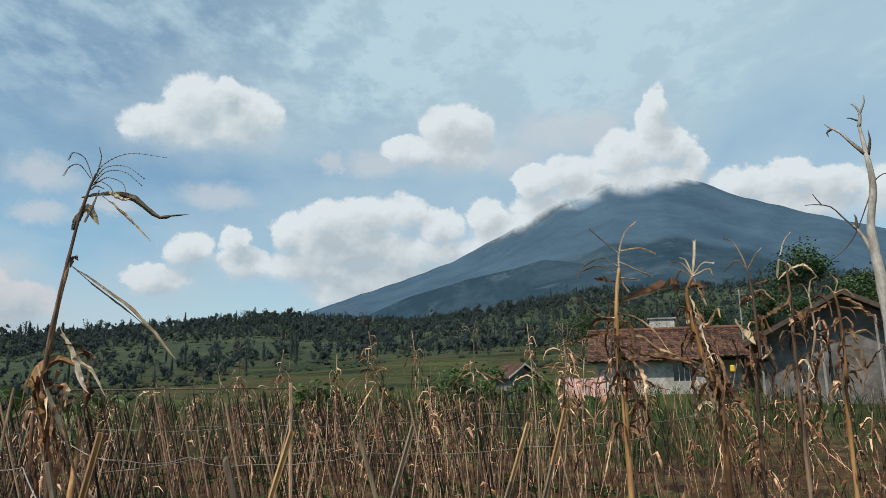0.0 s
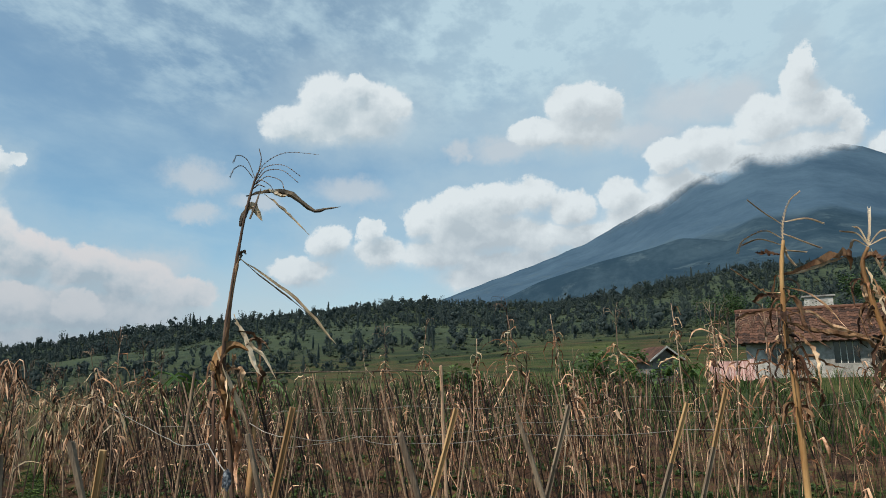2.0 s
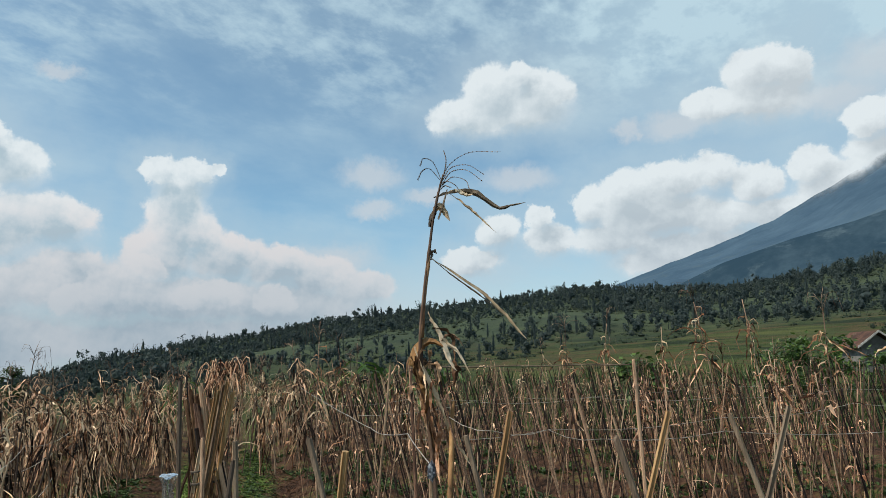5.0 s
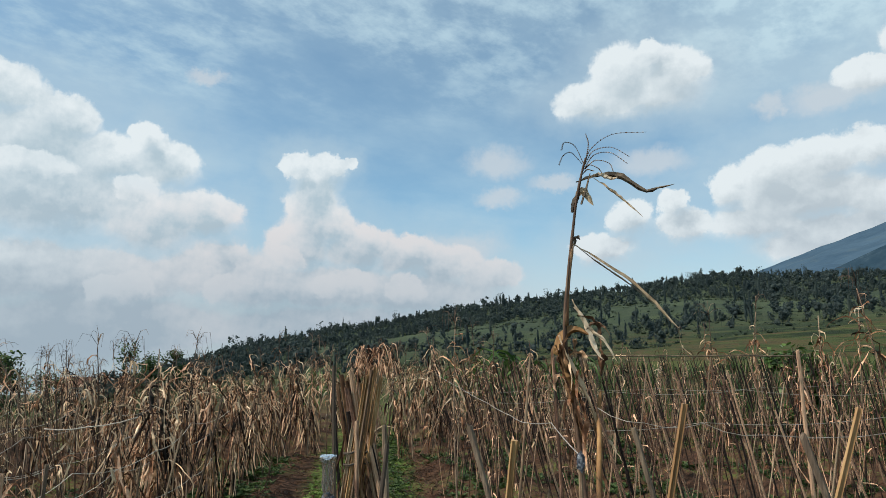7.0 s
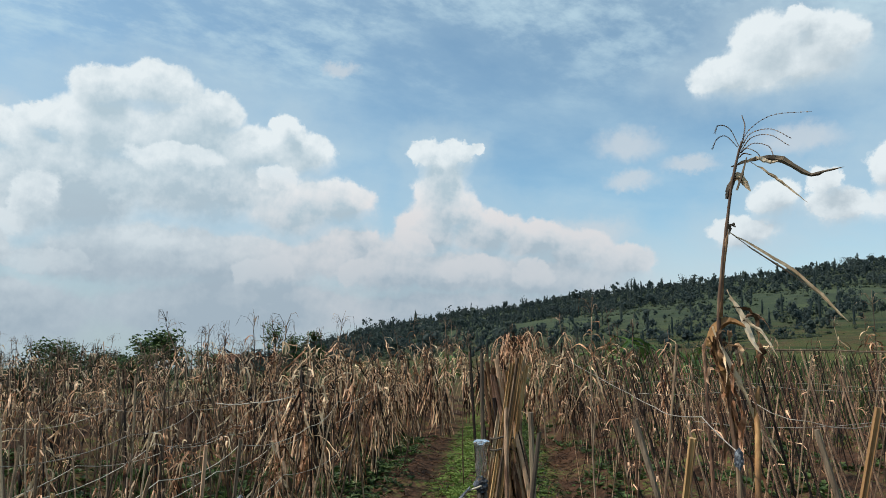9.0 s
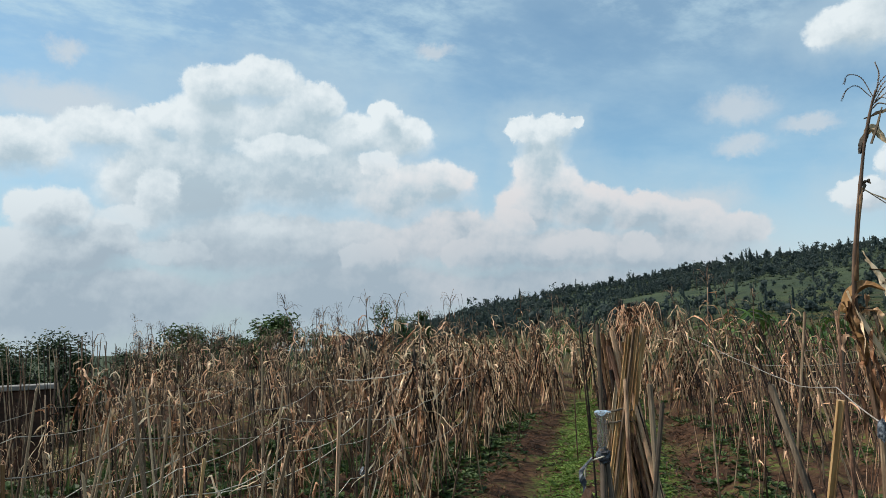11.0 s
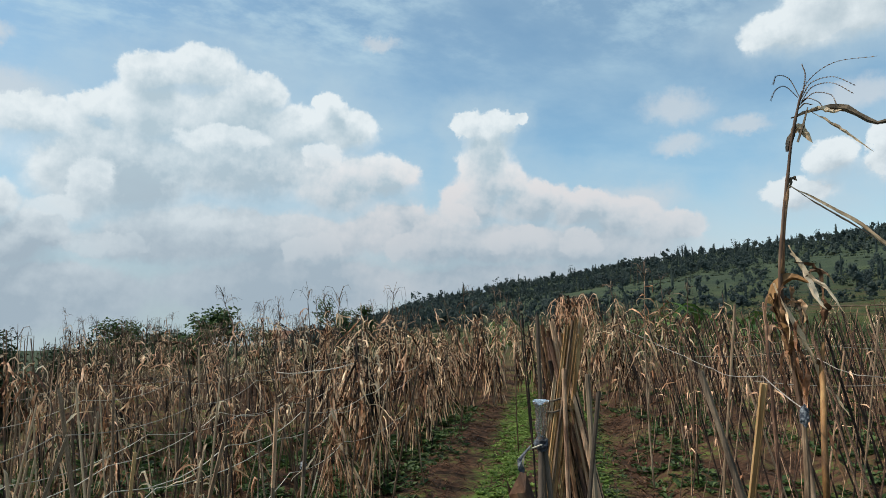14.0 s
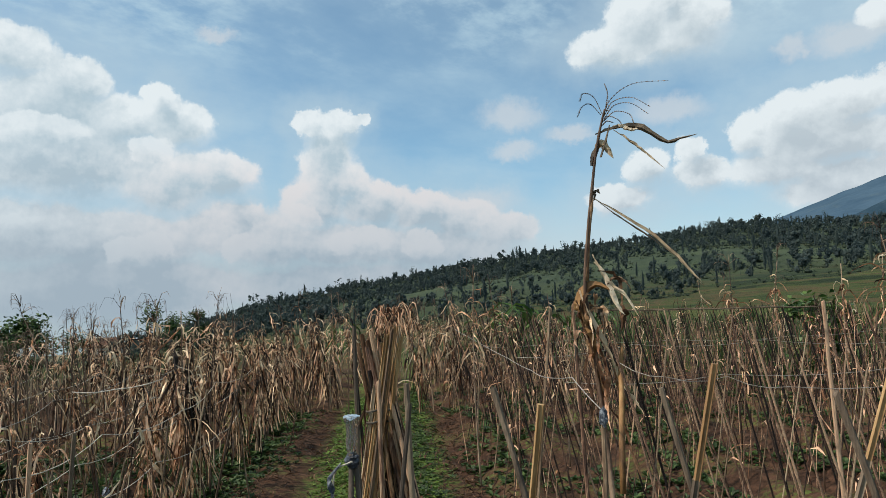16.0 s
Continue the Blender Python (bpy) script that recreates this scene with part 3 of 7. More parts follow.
def land(x, y):
    """The ground's height."""
    x, y = np.asarray(x, float), np.asarray(y, float)
    r = np.hypot(x, y) + 1e-6
    az = np.degrees(np.arctan2(x, y))
    eye = 1.58
    zs = [np.zeros_like(r)]
    for rr, e in ((45, EL45), (130, EL130), (300, EL300), (560, EL560)):
        zs.append(eye + rr * np.tan(np.radians(np.interp(az, AZ, e))))
    zs.append(np.minimum(zs[-1] * 0.55 - 25, -50))
    zs.append(zs[-1] * 0.0 - 230)
    knots = [18, 45, 130, 300, 560, 1000, 4900]
    z = np.zeros_like(r)
    for i in range(6):
        u = np.clip((r - knots[i]) / (knots[i + 1] - knots[i]), 0, 1)
        u = u * u * (3 - 2 * u) if i in (0, 4) else u
        z = np.where(r > knots[i], zs[i] * (1 - u) + zs[i + 1] * u, z)
    rough = np.clip((r - 40) / 200, 0, 1)
    z = z + rough * (wave(x, y, 23.0) * 1.0 + wave(x + 31, y, 61.0) * 2.6)
    # terraces on the slope
    step = 1.4 + 0.004 * r
    t = z / step
    stair = (np.floor(t) + np.clip((t - np.floor(t) - 0.55) / 0.45, 0, 1)) * step
    z = z + (stair - z) * 0.6 * np.clip((r - 60) / 60, 0, 1) * np.clip((700 - r) / 200, 0, 1)
    # the ground falls away beyond the field's western edge
    west = np.clip((-79 - az) / 4, 0, 1) * np.clip((az + 125) / 20, 0, 1)
    z = z - 2.2 * west * np.clip((r - 8) / 8, 0, 1) * np.clip((43 - r) / 18, 0, 1)
    # beds and furrows in the field
    d, n = -0.656 * x + 0.755 * y, 0.755 * x + 0.656 * y
    field = np.clip((d - 1.6) / 0.8, 0, 1) * np.clip((19 - r) / 3, 0, 1)
    bed = 0.07 * np.cos(2 * np.pi * (n - 0.86) / 0.75) + 0.03 * wave(x, y, 0.31) + 0.02 * wave(x + 7, y, 0.13)
    lane = np.exp(-((n - 0.2) / 0.3) ** 2) + np.exp(-((n + 1.1) / 0.42) ** 2)
    return z + field * (bed * (1 - np.clip(lane, 0, 1)) - 0.06 * np.clip(lane, 0, 1) + 0.02 * wave(x, y, 0.17))


def steps_from(lo, hi, fine, far, grow):
    line = list(np.arange(lo, hi, fine))
    for sign, start in ((1, line[-1]), (-1, line[0])):
        s, v = fine, start
        while abs(v) < far:
            s *= grow
            v += sign * s
            line.append(v)
    return np.array(sorted(line))


def grid_faces(a, b):
    i = np.arange((a - 1) * (b - 1))
    k = (i // (b - 1)) * b + i % (b - 1)
    return np.stack([k, k + b, k + b + 1, k + 1], 1).tolist()


def build_land():
    ds, ns = steps_from(1.0, 15.0, 0.16, 4900, 1.075), steps_from(-9.0, 8.0, 0.16, 4900, 1.075)
    d, n = np.meshgrid(ds, ns, indexing="ij")
    x, y = (ROW.x * d + SIDE.x * n).ravel(), (ROW.y * d + SIDE.y * n).ravel()
    v = np.stack([x, y, land(x, y)], 1)
    ob = new("ground", mesh_data("ground", v.tolist(), grid_faces(len(ds), len(ns)), ground_material(), True))
    tagged(ob, "red-brown farm soil with weeds, rising into terraced green slopes", "ground", kind="structure")


def build_mountain():
    az = np.arange(-24, 75, 0.4)
    crest = np.interp(az, [-24, -17, -11, -8.6, -4, 0.7, 5.5, 10.2, 14.0, 18, 21.2, 24, 27.2, 30.8, 33, 40, 55, 75], [0, 3.0, 5.85, 6.8, 8.25, 9.9, 12.3, 14.9, 16.2, 16.3, 15.0, 13.6, 12.35, 11.0, 10.2, 8, 4, 1])
    rs = np.concatenate([np.linspace(900, 3600, 60), np.linspace(3680, 4700, 8)])
    A, R = np.meshgrid(az, rs, indexing="ij")
    top = 3600 * np.tan(np.radians(crest))[:, None] + 0 * R
    u = np.clip((R - 900) / 2700, 0, 1)
    base = 900 * math.tan(radians(3.0))
    x, y = R * np.sin(np.radians(A)), R * np.cos(np.radians(A))
    z = base + (top - base) * (0.35 * u + 0.65 * u ** 1.7)
    gully = np.abs(np.sin(np.radians(A) * 31 + 1.6 * wave(x, y, 700.0))) * 15 + wave(x, y, 170.0) * 10 + wave(x + 90, y, 61.0) * 5
    z = z - gully * np.clip(u * 1.6, 0, 1) * np.clip((1 - u) * 6, 0, 1) + wave(x, y, 38.0) * 4
    # a spur in front of the main cone, coloured darker with less haze
    spur = np.interp(A, [-24, -14, -8, -3, 2, 6, 8.2, 10, 14, 20, 30, 45], [0.0, 1.5, 5.0, 7.2, 8.6, 9.4, 10.0, 9.8, 9.0, 8.2, 7.4, 6.0])
    bump = 1.58 + R * np.tan(np.radians(spur)) - 4
    z = np.where(R < 2300, np.maximum(z, bump * np.exp(-((R - 2150) / 260) ** 2)), z)
    z = np.where(R > 3620, top - (R - 3600) * 0.5, z)
    v = np.stack([x.ravel(), y.ravel(), z.ravel()], 1)
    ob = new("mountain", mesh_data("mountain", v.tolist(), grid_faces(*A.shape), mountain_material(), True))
    tagged(ob, "forested volcano tinted blue by painted haze, its summit in the clouds", "mountain", kind="structure")


build_land()
build_mountain()


# ---------------------------------------------------------------- woods on the hill
def tree_shape(rng, kind, tris):
    """A small far tree: a stem and a ragged crown of leafy flakes, one metre high."""
    v, f = [], []

    def flake(c, s):
        a = rng.normal(size=3)
        a /= np.linalg.norm(a)
        b = np.cross(a, rng.normal(size=3))
        b /= np.linalg.norm(b)
        k = len(v)
        v.extend([c + a * s, c - a * s * 0.6 + b * s * 0.8, c - a * s * 0.5 - b * s * 0.8])
        f.append((k, k + 1, k + 2))
    for i in range(3):
        k = len(v)
        w = 2.1 * i
        v.extend([np.array((0.02 * math.cos(w), 0.02 * math.sin(w), 0)), np.array((0.02 * math.cos(w + 2.1), 0.02 * math.sin(w + 2.1), 0)), np.array((0, 0, 0.92))])
        f.append((k, k + 1, k + 2))
    def core(c, rx, rz, sides=6, rings=4):
        """A lumpy solid heart, so that no sky shows through the crown."""
        k = len(v)
        for i in range(rings + 1):
            t = i / rings
            w = math.sin(math.pi * (0.08 + 0.88 * t)) ** (0.7 if kind != "column" else 0.45) * (1.0 if kind != "column" else 1.0 - 0.3 * t)
            for j in range(sides):
                a = 6.283 * j / sides
                g = rng.uniform(0.6, 1.2)
                v.append(np.array((c[0] + math.cos(a) * rx * w * g, c[1] + math.sin(a) * rx * w * g, c[2] + (t - 0.5) * 2 * rz + rng.uniform(-0.35, 0.35) * rz / rings)))
        for i in range(rings):
            for j in range(sides):
                a, b = k + i * sides + j, k + i * sides + (j + 1) % sides
                f.append((a, b, b + sides))
                f.append((a, b + sides, a + sides))
    lumps = [(rng.uniform(-0.22, 0.22), rng.uniform(-0.22, 0.22), rng.uniform(0.22, 0.82), rng.uniform(0.12, 0.24)) for _ in range(6)]
    if kind == "column":
        core((0, 0, 0.52), 0.075, 0.44, 5, 6)
    elif kind == "round":
        for lx, ly, lz, lr in lumps:
            core((lx, ly, lz), lr * 0.62, lr * 0.66, 5, 3)
    elif kind == "bush":
        for _ in range(3):
            core((rng.uniform(-0.35, 0.35), rng.uniform(-0.35, 0.35), 0.26), rng.uniform(0.12, 0.26), rng.uniform(0.16, 0.28), 5, 3)
    for _ in range(tris):
        if kind == "column":
            h = rng.uniform(0.03, 1.0)
            w = 0.11 * math.sin(math.pi * min(1.0, 0.1 + 0.9 * h)) ** 0.45 * (0.75 + 0.25 * math.sin(h * 19)) + 0.012
            a = rng.uniform(0, 6.283)
            flake(np.array((math.cos(a) * w, math.sin(a) * w, h)) * rng.uniform(0.8, 1.05), rng.uniform(0.03, 0.06))
        elif kind == "round":
            lx, ly, lz, lr = lumps[rng.integers(6)]
            q = rng.normal(size=3)
            q *= lr / np.linalg.norm(q) * rng.uniform(0.6, 1.25)
            flake(np.array((lx, ly, lz)) + q, rng.uniform(0.035, 0.085))
        elif kind == "sparse":
            h = rng.uniform(0.45, 1.0)
            a = rng.integers(6) * 1.1 + h * 9
            w = rng.uniform(0.03, 0.2)
            flake(np.array((math.cos(a) * w, math.sin(a) * w, h)), rng.uniform(0.025, 0.055))
        else:
            q = rng.normal(size=3) * (0.38, 0.38, 0.26)
            flake(q + (0, 0, 0.36), rng.uniform(0.06, 0.12))
    return np.array(v), np.array(f)


def stuff(name, shapes, placed, mat, label, category):
    """One mesh of many scattered pieces: placed rows are shape, x, y, z, height, width factor, turn."""
    vs, fs, k = [], [], 0
    for s, x, y, z, h, w, turn in placed:
        v, f = shapes[s]
        c, n = math.cos(turn), math.sin(turn)
        q = np.empty_like(v)
        q[:, 0] = (v[:, 0] * c - v[:, 1] * n) * h * w + x
        q[:, 1] = (v[:, 0] * n + v[:, 1] * c) * h * w + y
        q[:, 2] = v[:, 2] * h + z
        vs.append(q)
        fs.append(f + k)
        k += len(v)
    v, f = np.concatenate(vs), np.concatenate(fs)
    ob = new(name, mesh_data(name, v.tolist(), f.tolist(), mat))
    return tagged(ob, label, category, kind="stuff")


def build_woods():
    rng = np.random.default_rng(4)
    shapes = [tree_shape(rng, k, n) for k, n in (("column", 40), ("column", 40), ("column", 36), ("round", 64), ("round", 64), ("round", 60), ("sparse", 46), ("sparse", 46), ("bush", 32), ("bush", 32))]
    az = rng.uniform(-63, 40, 42000)
    r = np.sqrt(rng.uniform(85.0 ** 2, 640.0 ** 2, 42000))
    x, y = r * np.sin(np.radians(az)), r * np.cos(np.radians(az))
    # thick on the upper slope and in belts, open over the terraces
    belt = wave(x, y, 47.0) + 0.6 * wave(x + 50, y + 20, 19.0)
    low = np.interp(az, [-63, -50, -35, -22, -14, 0, 40], [90, 85, 80, 100, 165, 155, 120])
    clear = wave(x + 13, y + 5, 27.0) + 0.7 * wave(x, y + 40, 71.0)
    want = (r > low) * (0.10 + 0.5 * (clear < 0.25)) + 0.30 * (belt > 0.35) * (r > low * 0.85) + 0.25 * np.clip((r - 330) / 150, 0, 1)
    want = np.where(az < -52, want * 0.8 + 0.05, want)
    keep = np.nonzero(rng.uniform(0, 1, len(az)) < want * np.where(r < 330, 0.56, 0.52))[0][:20500]
    z = land(x, y)
    placed, scrub = [], []
    tall = rng.uniform(0, 1, len(az)) < 0.06
    for i in keep:
        kind = rng.choice(10, p=(0.03, 0.03, 0.03, 0.13, 0.13, 0.12, 0.02, 0.01, 0.25, 0.25))
        near = 0.52 + 0.34 * min(1, r[i] / 400)
        h = near * (rng.uniform(4, 9.5) if kind < 3 else rng.uniform(3.0, 7.5) if kind < 6 else rng.uniform(6, 10.5) if kind < 8 else rng.uniform(1.4, 3.4))
        h *= 1.6 if tall[i] and kind < 8 and r[i] > 220 else 1.0
        (placed if kind < 8 else scrub).append((kind, x[i], y[i], z[i] - 0.3, h, rng.uniform(0.75, 1.25) * (1 if kind < 8 else 1.3), rng.uniform(0, 6.28)))
    stuff("far_woods", shapes, placed, HAZED_FOREST, "forest of slender and round trees on the hill, tinted with haze blue", "forest")
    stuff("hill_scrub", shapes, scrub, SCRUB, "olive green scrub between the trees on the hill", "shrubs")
    # shrubs and hedges on the open terraces
    az, r = rng.uniform(-80, 38, 3600), np.sqrt(rng.uniform(50.0 ** 2, 330.0 ** 2, 3600))
    x, y = r * np.sin(np.radians(az)), r * np.cos(np.radians(az))
    ok = (wave(x, y, 31.0) > 0.1) | (az < -55) | (az > 6)
    ok &= ~((np.abs(az - 14) < 12) & (r < 62))
    z = land(x, y)
    placed = [(8 + int(rng.integers(2)), x[i], y[i], z[i], rng.uniform(0.3, 1.2), rng.uniform(0.9, 1.6), rng.uniform(0, 6)) for i in np.nonzero(ok)[0]]
    stuff("terrace_shrubs", shapes, placed, SCRUB, "low dark shrubs and hedges between terraced fields", "shrubs")


build_woods()


# ---------------------------------------------------------------- corn
def corn_pieces(rng, height, leaves=8, hang=0.7, tassel=True, low=0.48, broad=1.0, fineness=8, red=0.3):
    """A dead maize plant about its foot: a list of (part, (verts, faces), material)."""
    out = []
    lean = rng.uniform(-0.09, 0.09), rng.uniform(-0.09, 0.09)
    bend = rng.uniform(-0.12, 0.12), rng.uniform(-0.12, 0.12)

    def stem(s):
        return Vector((lean[0] * s + bend[0] * s * s, lean[1] * s + bend[1] * s * s, s)) * height
    path = [stem(i / 7) for i in range(8)]
    out.append(("stalk", tube(path, [0.0092 - 0.0060 * i / 7 + (0.0013 if i % 2 else 0) for i in range(8)], 5), 0))
    turn = rng.uniform(0, 6.28)
    for i in range(leaves):
        s = low + (0.93 - low) * (i + rng.uniform(-0.2, 0.3)) / leaves
        turn += math.pi + rng.uniform(-0.6, 0.6)
        out_way = Vector((math.cos(turn), math.sin(turn), 0))
        p = stem(s)
        length = rng.uniform(0.22, 0.62) * (1.2 - 0.5 * s) * broad * (0.5 if s > 0.84 else 1)
        pts, q = [p], p.copy()
        if rng.random() < hang:
            reach, rise = rng.uniform(0.010, 0.055), rng.uniform(-0.04, 0.018)
            q = p + out_way * reach * 0.6 + Vector((0, 0, rise))
            pts.append(q)
            q = q + out_way * reach * 0.6 - Vector((0, 0, 0.02))
            pts.append(q)
            drift = out_way * rng.uniform(-0.02, 0.05) + Vector((rng.uniform(-0.03, 0.03), rng.uniform(-0.03, 0.03), 0))
            for k in range(4):
                q = q + drift - Vector((0, 0, length / 4)) + Vector((rng.uniform(-1, 1), rng.uniform(-1, 1), 0)) * 0.018
                pts.append(q)
        else:
            ang = radians(rng.uniform(5, 70))
            for k in range(6):
                q = q + (out_way * math.cos(ang) + Vector((0, 0, 1)) * math.sin(ang)) * length / 6
                q = q + Vector((rng.uniform(-1, 1), rng.uniform(-1, 1), rng.uniform(-0.5, 0.5))) * 0.022
                pts.append(q)
                ang -= radians(rng.uniform(8, 40))
        kind = 2 if rng.random() < red else 3 if rng.random() < 0.22 and s > 0.6 else 1
        out.append(("leaf", blade(pts, rng.uniform(0.009, 0.026) * broad, rng.uniform(-4, 4), rng.uniform(0.15, 0.7), rng.uniform(-1.5, 1.5), fineness + 2, rng, 0.45, 0.30), kind))
    for i in range(5 if fineness == 8 else 14):
        p, a, l = stem(rng.uniform(0.74, 0.98)), rng.uniform(0, 6.28), rng.uniform(0.06, 0.19)
        w = Vector((math.cos(a), math.sin(a), 0))
        out.append(("leaf", blade([p, p + w * l * 0.4 + Vector((0, 0, l * rng.uniform(-0.2, 0.6))), p + w * l * 0.8 - Vector((0, 0, l * rng.uniform(0, 0.5))), p + w * l * rng.uniform(0.5, 1.1) - Vector((0, 0, l * rng.uniform(0.4, 1.0)))], rng.uniform(0.01, 0.026), rng.uniform(-3, 3), 0.4, rng.uniform(-1, 1), 5, rng, 0.5, 0.3), rng.choice((1, 2, 2, 3))))
    if tassel:
        top, pieces = stem(1.0), []
        pieces.append(tube([top, top + Vector((bend[0], bend[1], 1)) * 0.12, top + Vector((bend[0] * 2.5, bend[1] * 2.5, 1)) * 0.22], [0.004, 0.003, 0.0015], 3))
        for k in range(rng.randint(6, 9)):
            a, h = rng.uniform(0, 6.28), rng.uniform(0.0, 0.1)
            w, up, out_ = Vector((math.cos(a), math.sin(a), 0)), rng.uniform(0.03, 0.12), rng.uniform(0.07, 0.2)
            b = top + Vector((0, 0, h))
            pieces.append(tube([b, b + w * out_ * 0.4 + Vector((0, 0, up)), b + w * out_ * 0.8 + Vector((0, 0, up * 1.1)), b + w * out_ + Vector((0, 0, up * rng.uniform(-0.8, 0.8)))], [0.0024, 0.0022, 0.0018, 0.0010], 3))
        out.append(("tassel", joined(*pieces), 0))
    if rng.random() < 0.45:
        s = rng.uniform(0.4, 0.6)
        a = rng.uniform(0, 6.28)
        p = stem(s)
        w = Vector((math.cos(a), math.sin(a), 0))
        out.append(("husk", tube([p, p + w * 0.05 + Vector((0, 0, 0.03)), p + w * 0.08 - Vector((0, 0, 0.06)), p + w * 0.085 - Vector((0, 0, 0.16))], [0.006, 0.015, 0.017, 0.004], 6), 2))
    return out


CORN_MATS = [STALK, STRAW, RUSSET, PALE_LEAF]
crng = random.Random(11)
CORN_KINDS = [corn_pieces(crng, crng.uniform(1.25, 1.75), crng.randint(5, 7), 0.7, i % 3 != 2, 0.62, 0.75, red=0.35) for i in range(7)]
CORN_KINDS += [corn_pieces(crng, crng.uniform(1.25, 1.7), crng.randint(26, 33), 0.95, i % 3 == 0, 0.22, 1.25, red=0.55) for i in range(7)]
TALL_KINDS = [corn_pieces(crng, crng.uniform(1.75, 2.1), crng.randint(14, 19), 0.82, True, 0.42, 0.8, 10) for i in range(8)]


def corn_thing(pieces, label, group, mats=CORN_MATS):
    root = thing("corn_plant", label, "corn plant", group)
    for name, vf, m in pieces:
        solid(name, vf, mats[m], root, smooth=name != "leaf")
    return root


def join_many(name, templates, placed, mats, label, category):
    """One stuff mesh out of many plants: placed rows are template, pose."""
    vs, faces, index, k = [], [], [], 0
    for i, m in placed:
        for _, (v, f), mat in templates[i]:
            a = np.array([tuple(q) for q in v])
            r = np.array(m.to_3x3())
            vs.append(a @ r.T + np.array(m.translation))
            faces.extend([tuple(j + k for j in q) for q in f])
            index.extend([mat] * len(f))
            k += len(a)
    me = mesh_data(name, np.concatenate(vs).tolist(), faces, mats)
    me.polygons.foreach_set("material_index", index)
    return tagged(new(name, me), label, category, kind="stuff")


def plant_pose(p, rng, scale, tilt=8):
    z = float(land(p.x, p.y))
    return pose(p.x, p.y, z - 0.02, rng.uniform(-tilt, tilt), rng.uniform(-tilt, tilt), rng.uniform(0, 360)) @ Matrix.Scale(scale, 4)


def build_corn_field():
    rng = random.Random(5)
    near, far = [], []
    # the dense stand beside the path
    for k in range(17):
        n = -2.0 - 0.72 * k
        d = 2.3 - 0.09 * k + rng.uniform(0, 0.3)
        while d < 17:
            p = F(d + rng.uniform(-0.1, 0.1), n + rng.uniform(-0.12, 0.12))
            r = p.length
            west = math.degrees(math.atan2(p.x, p.y))
            if rng.random() < (0.55 if west < -80.5 and r > 4.6 else 0.9):
                full = (0.90 if d > 4 and west > -66 else 0.76 if d > 4 else 0.72) * (1.16 if rng.random() < 0.14 else 1) * (0.78 if west < -79.0 and rng.random() < 0.85 else 1)
                row = (rng.randrange(7) + (7 if rng.random() < (0.85 if west > -62 and n > -6 else 0.1) else 0), plant_pose(p, rng, full * rng.uniform(0.85, 1.12)))
                (near if r < 6.4 and len(near) < 130 else far).append(row)
            d += rng.uniform(0.21, 0.35) * (1.0 if d < 9 else 1.35)
    # the far end of the paths
    for i in range(60):
        far.append((rng.randrange(len(CORN_KINDS)), plant_pose(F(rng.uniform(11.5, 17), rng.uniform(-2, 1.2)), rng, rng.uniform(0.9, 1.1))))
    # the far ends of the bean rows
    for k in range(9):
        n = 0.9 + 0.75 * k
        d = 9.5 + rng.uniform(0, 1)
        while d < 16:
            if rng.random() < 0.2:
                far.append((rng.randrange(len(CORN_KINDS)), plant_pose(F(d, n + rng.uniform(-0.2, 0.2)), rng, rng.uniform(0.9, 1.12))))
            d += rng.uniform(0.4, 0.9)
    protos = {}
    for i, m in near:
        if i not in protos:
            protos[i] = corn_thing(CORN_KINDS[i], "withered straw-brown corn plant with hanging leaves", "corn stand by the path")
            protos[i].matrix_basis = m
        else:
            copy_thing(protos[i], m)
    join_many("corn_stand", CORN_KINDS, far, CORN_MATS, "dense stand of withered brown corn on dry stalks", "corn")


build_corn_field()


def build_loose_corn():
    """Tall dead plants among the stakes."""
    rng = random.Random(21)
    spots = [(3.3, 5.2), (3.9, 4.6), (2.9, 5.7), (3.2, 6.2), (2.7, 5.6), (4.6, 5.7), (2.0, 5.8), (3.8, 7.2), (2.4, 7.0), (5.4, 6.8), (4.9, 4.0), (6.2, 5.2), (5.8, 3.3), (7.4, 4.4), (2.9, 8.0), (4.4, 8.4),
             (1.7, 6.6), (6.8, 7.6), (8.2, 6.2), (8.9, 3.3), (9.4, 1.2), (10.2, 4.6), (1.9, 7.8), (3.5, 9.3), (5.9, 9.0), (1.4, 7.1),
             (2.6, 4.6), (2.9, 4.0), (2.4, 5.1), (3.4, 4.4), (2.0, 5.5), (2.8, 6.4), (3.1, 5.0), (2.1, 6.4), (3.6, 3.4), (4.3, 3.0), (1.5, 7.6), (3.1, 7.1), (8.1, 2.4), (8.2, 5.3), (10.4, 2.9)]
    protos = {}
    for d, n in spots:
        i = rng.randrange(len(TALL_KINDS))
        m = plant_pose(F(d, n), rng, rng.uniform(0.80, 0.98) * (0.93 if d > 6 else 1), 7)
        if i not in protos:
            protos[i] = corn_thing(TALL_KINDS[i], "tall dead corn plant with a dry tassel among stakes", "corn among the bean stakes", (STALK, BROWN_LEAF, RUSSET, RUSSET))
            protos[i].matrix_basis = m
        else:
            copy_thing(protos[i], m)


build_loose_corn()


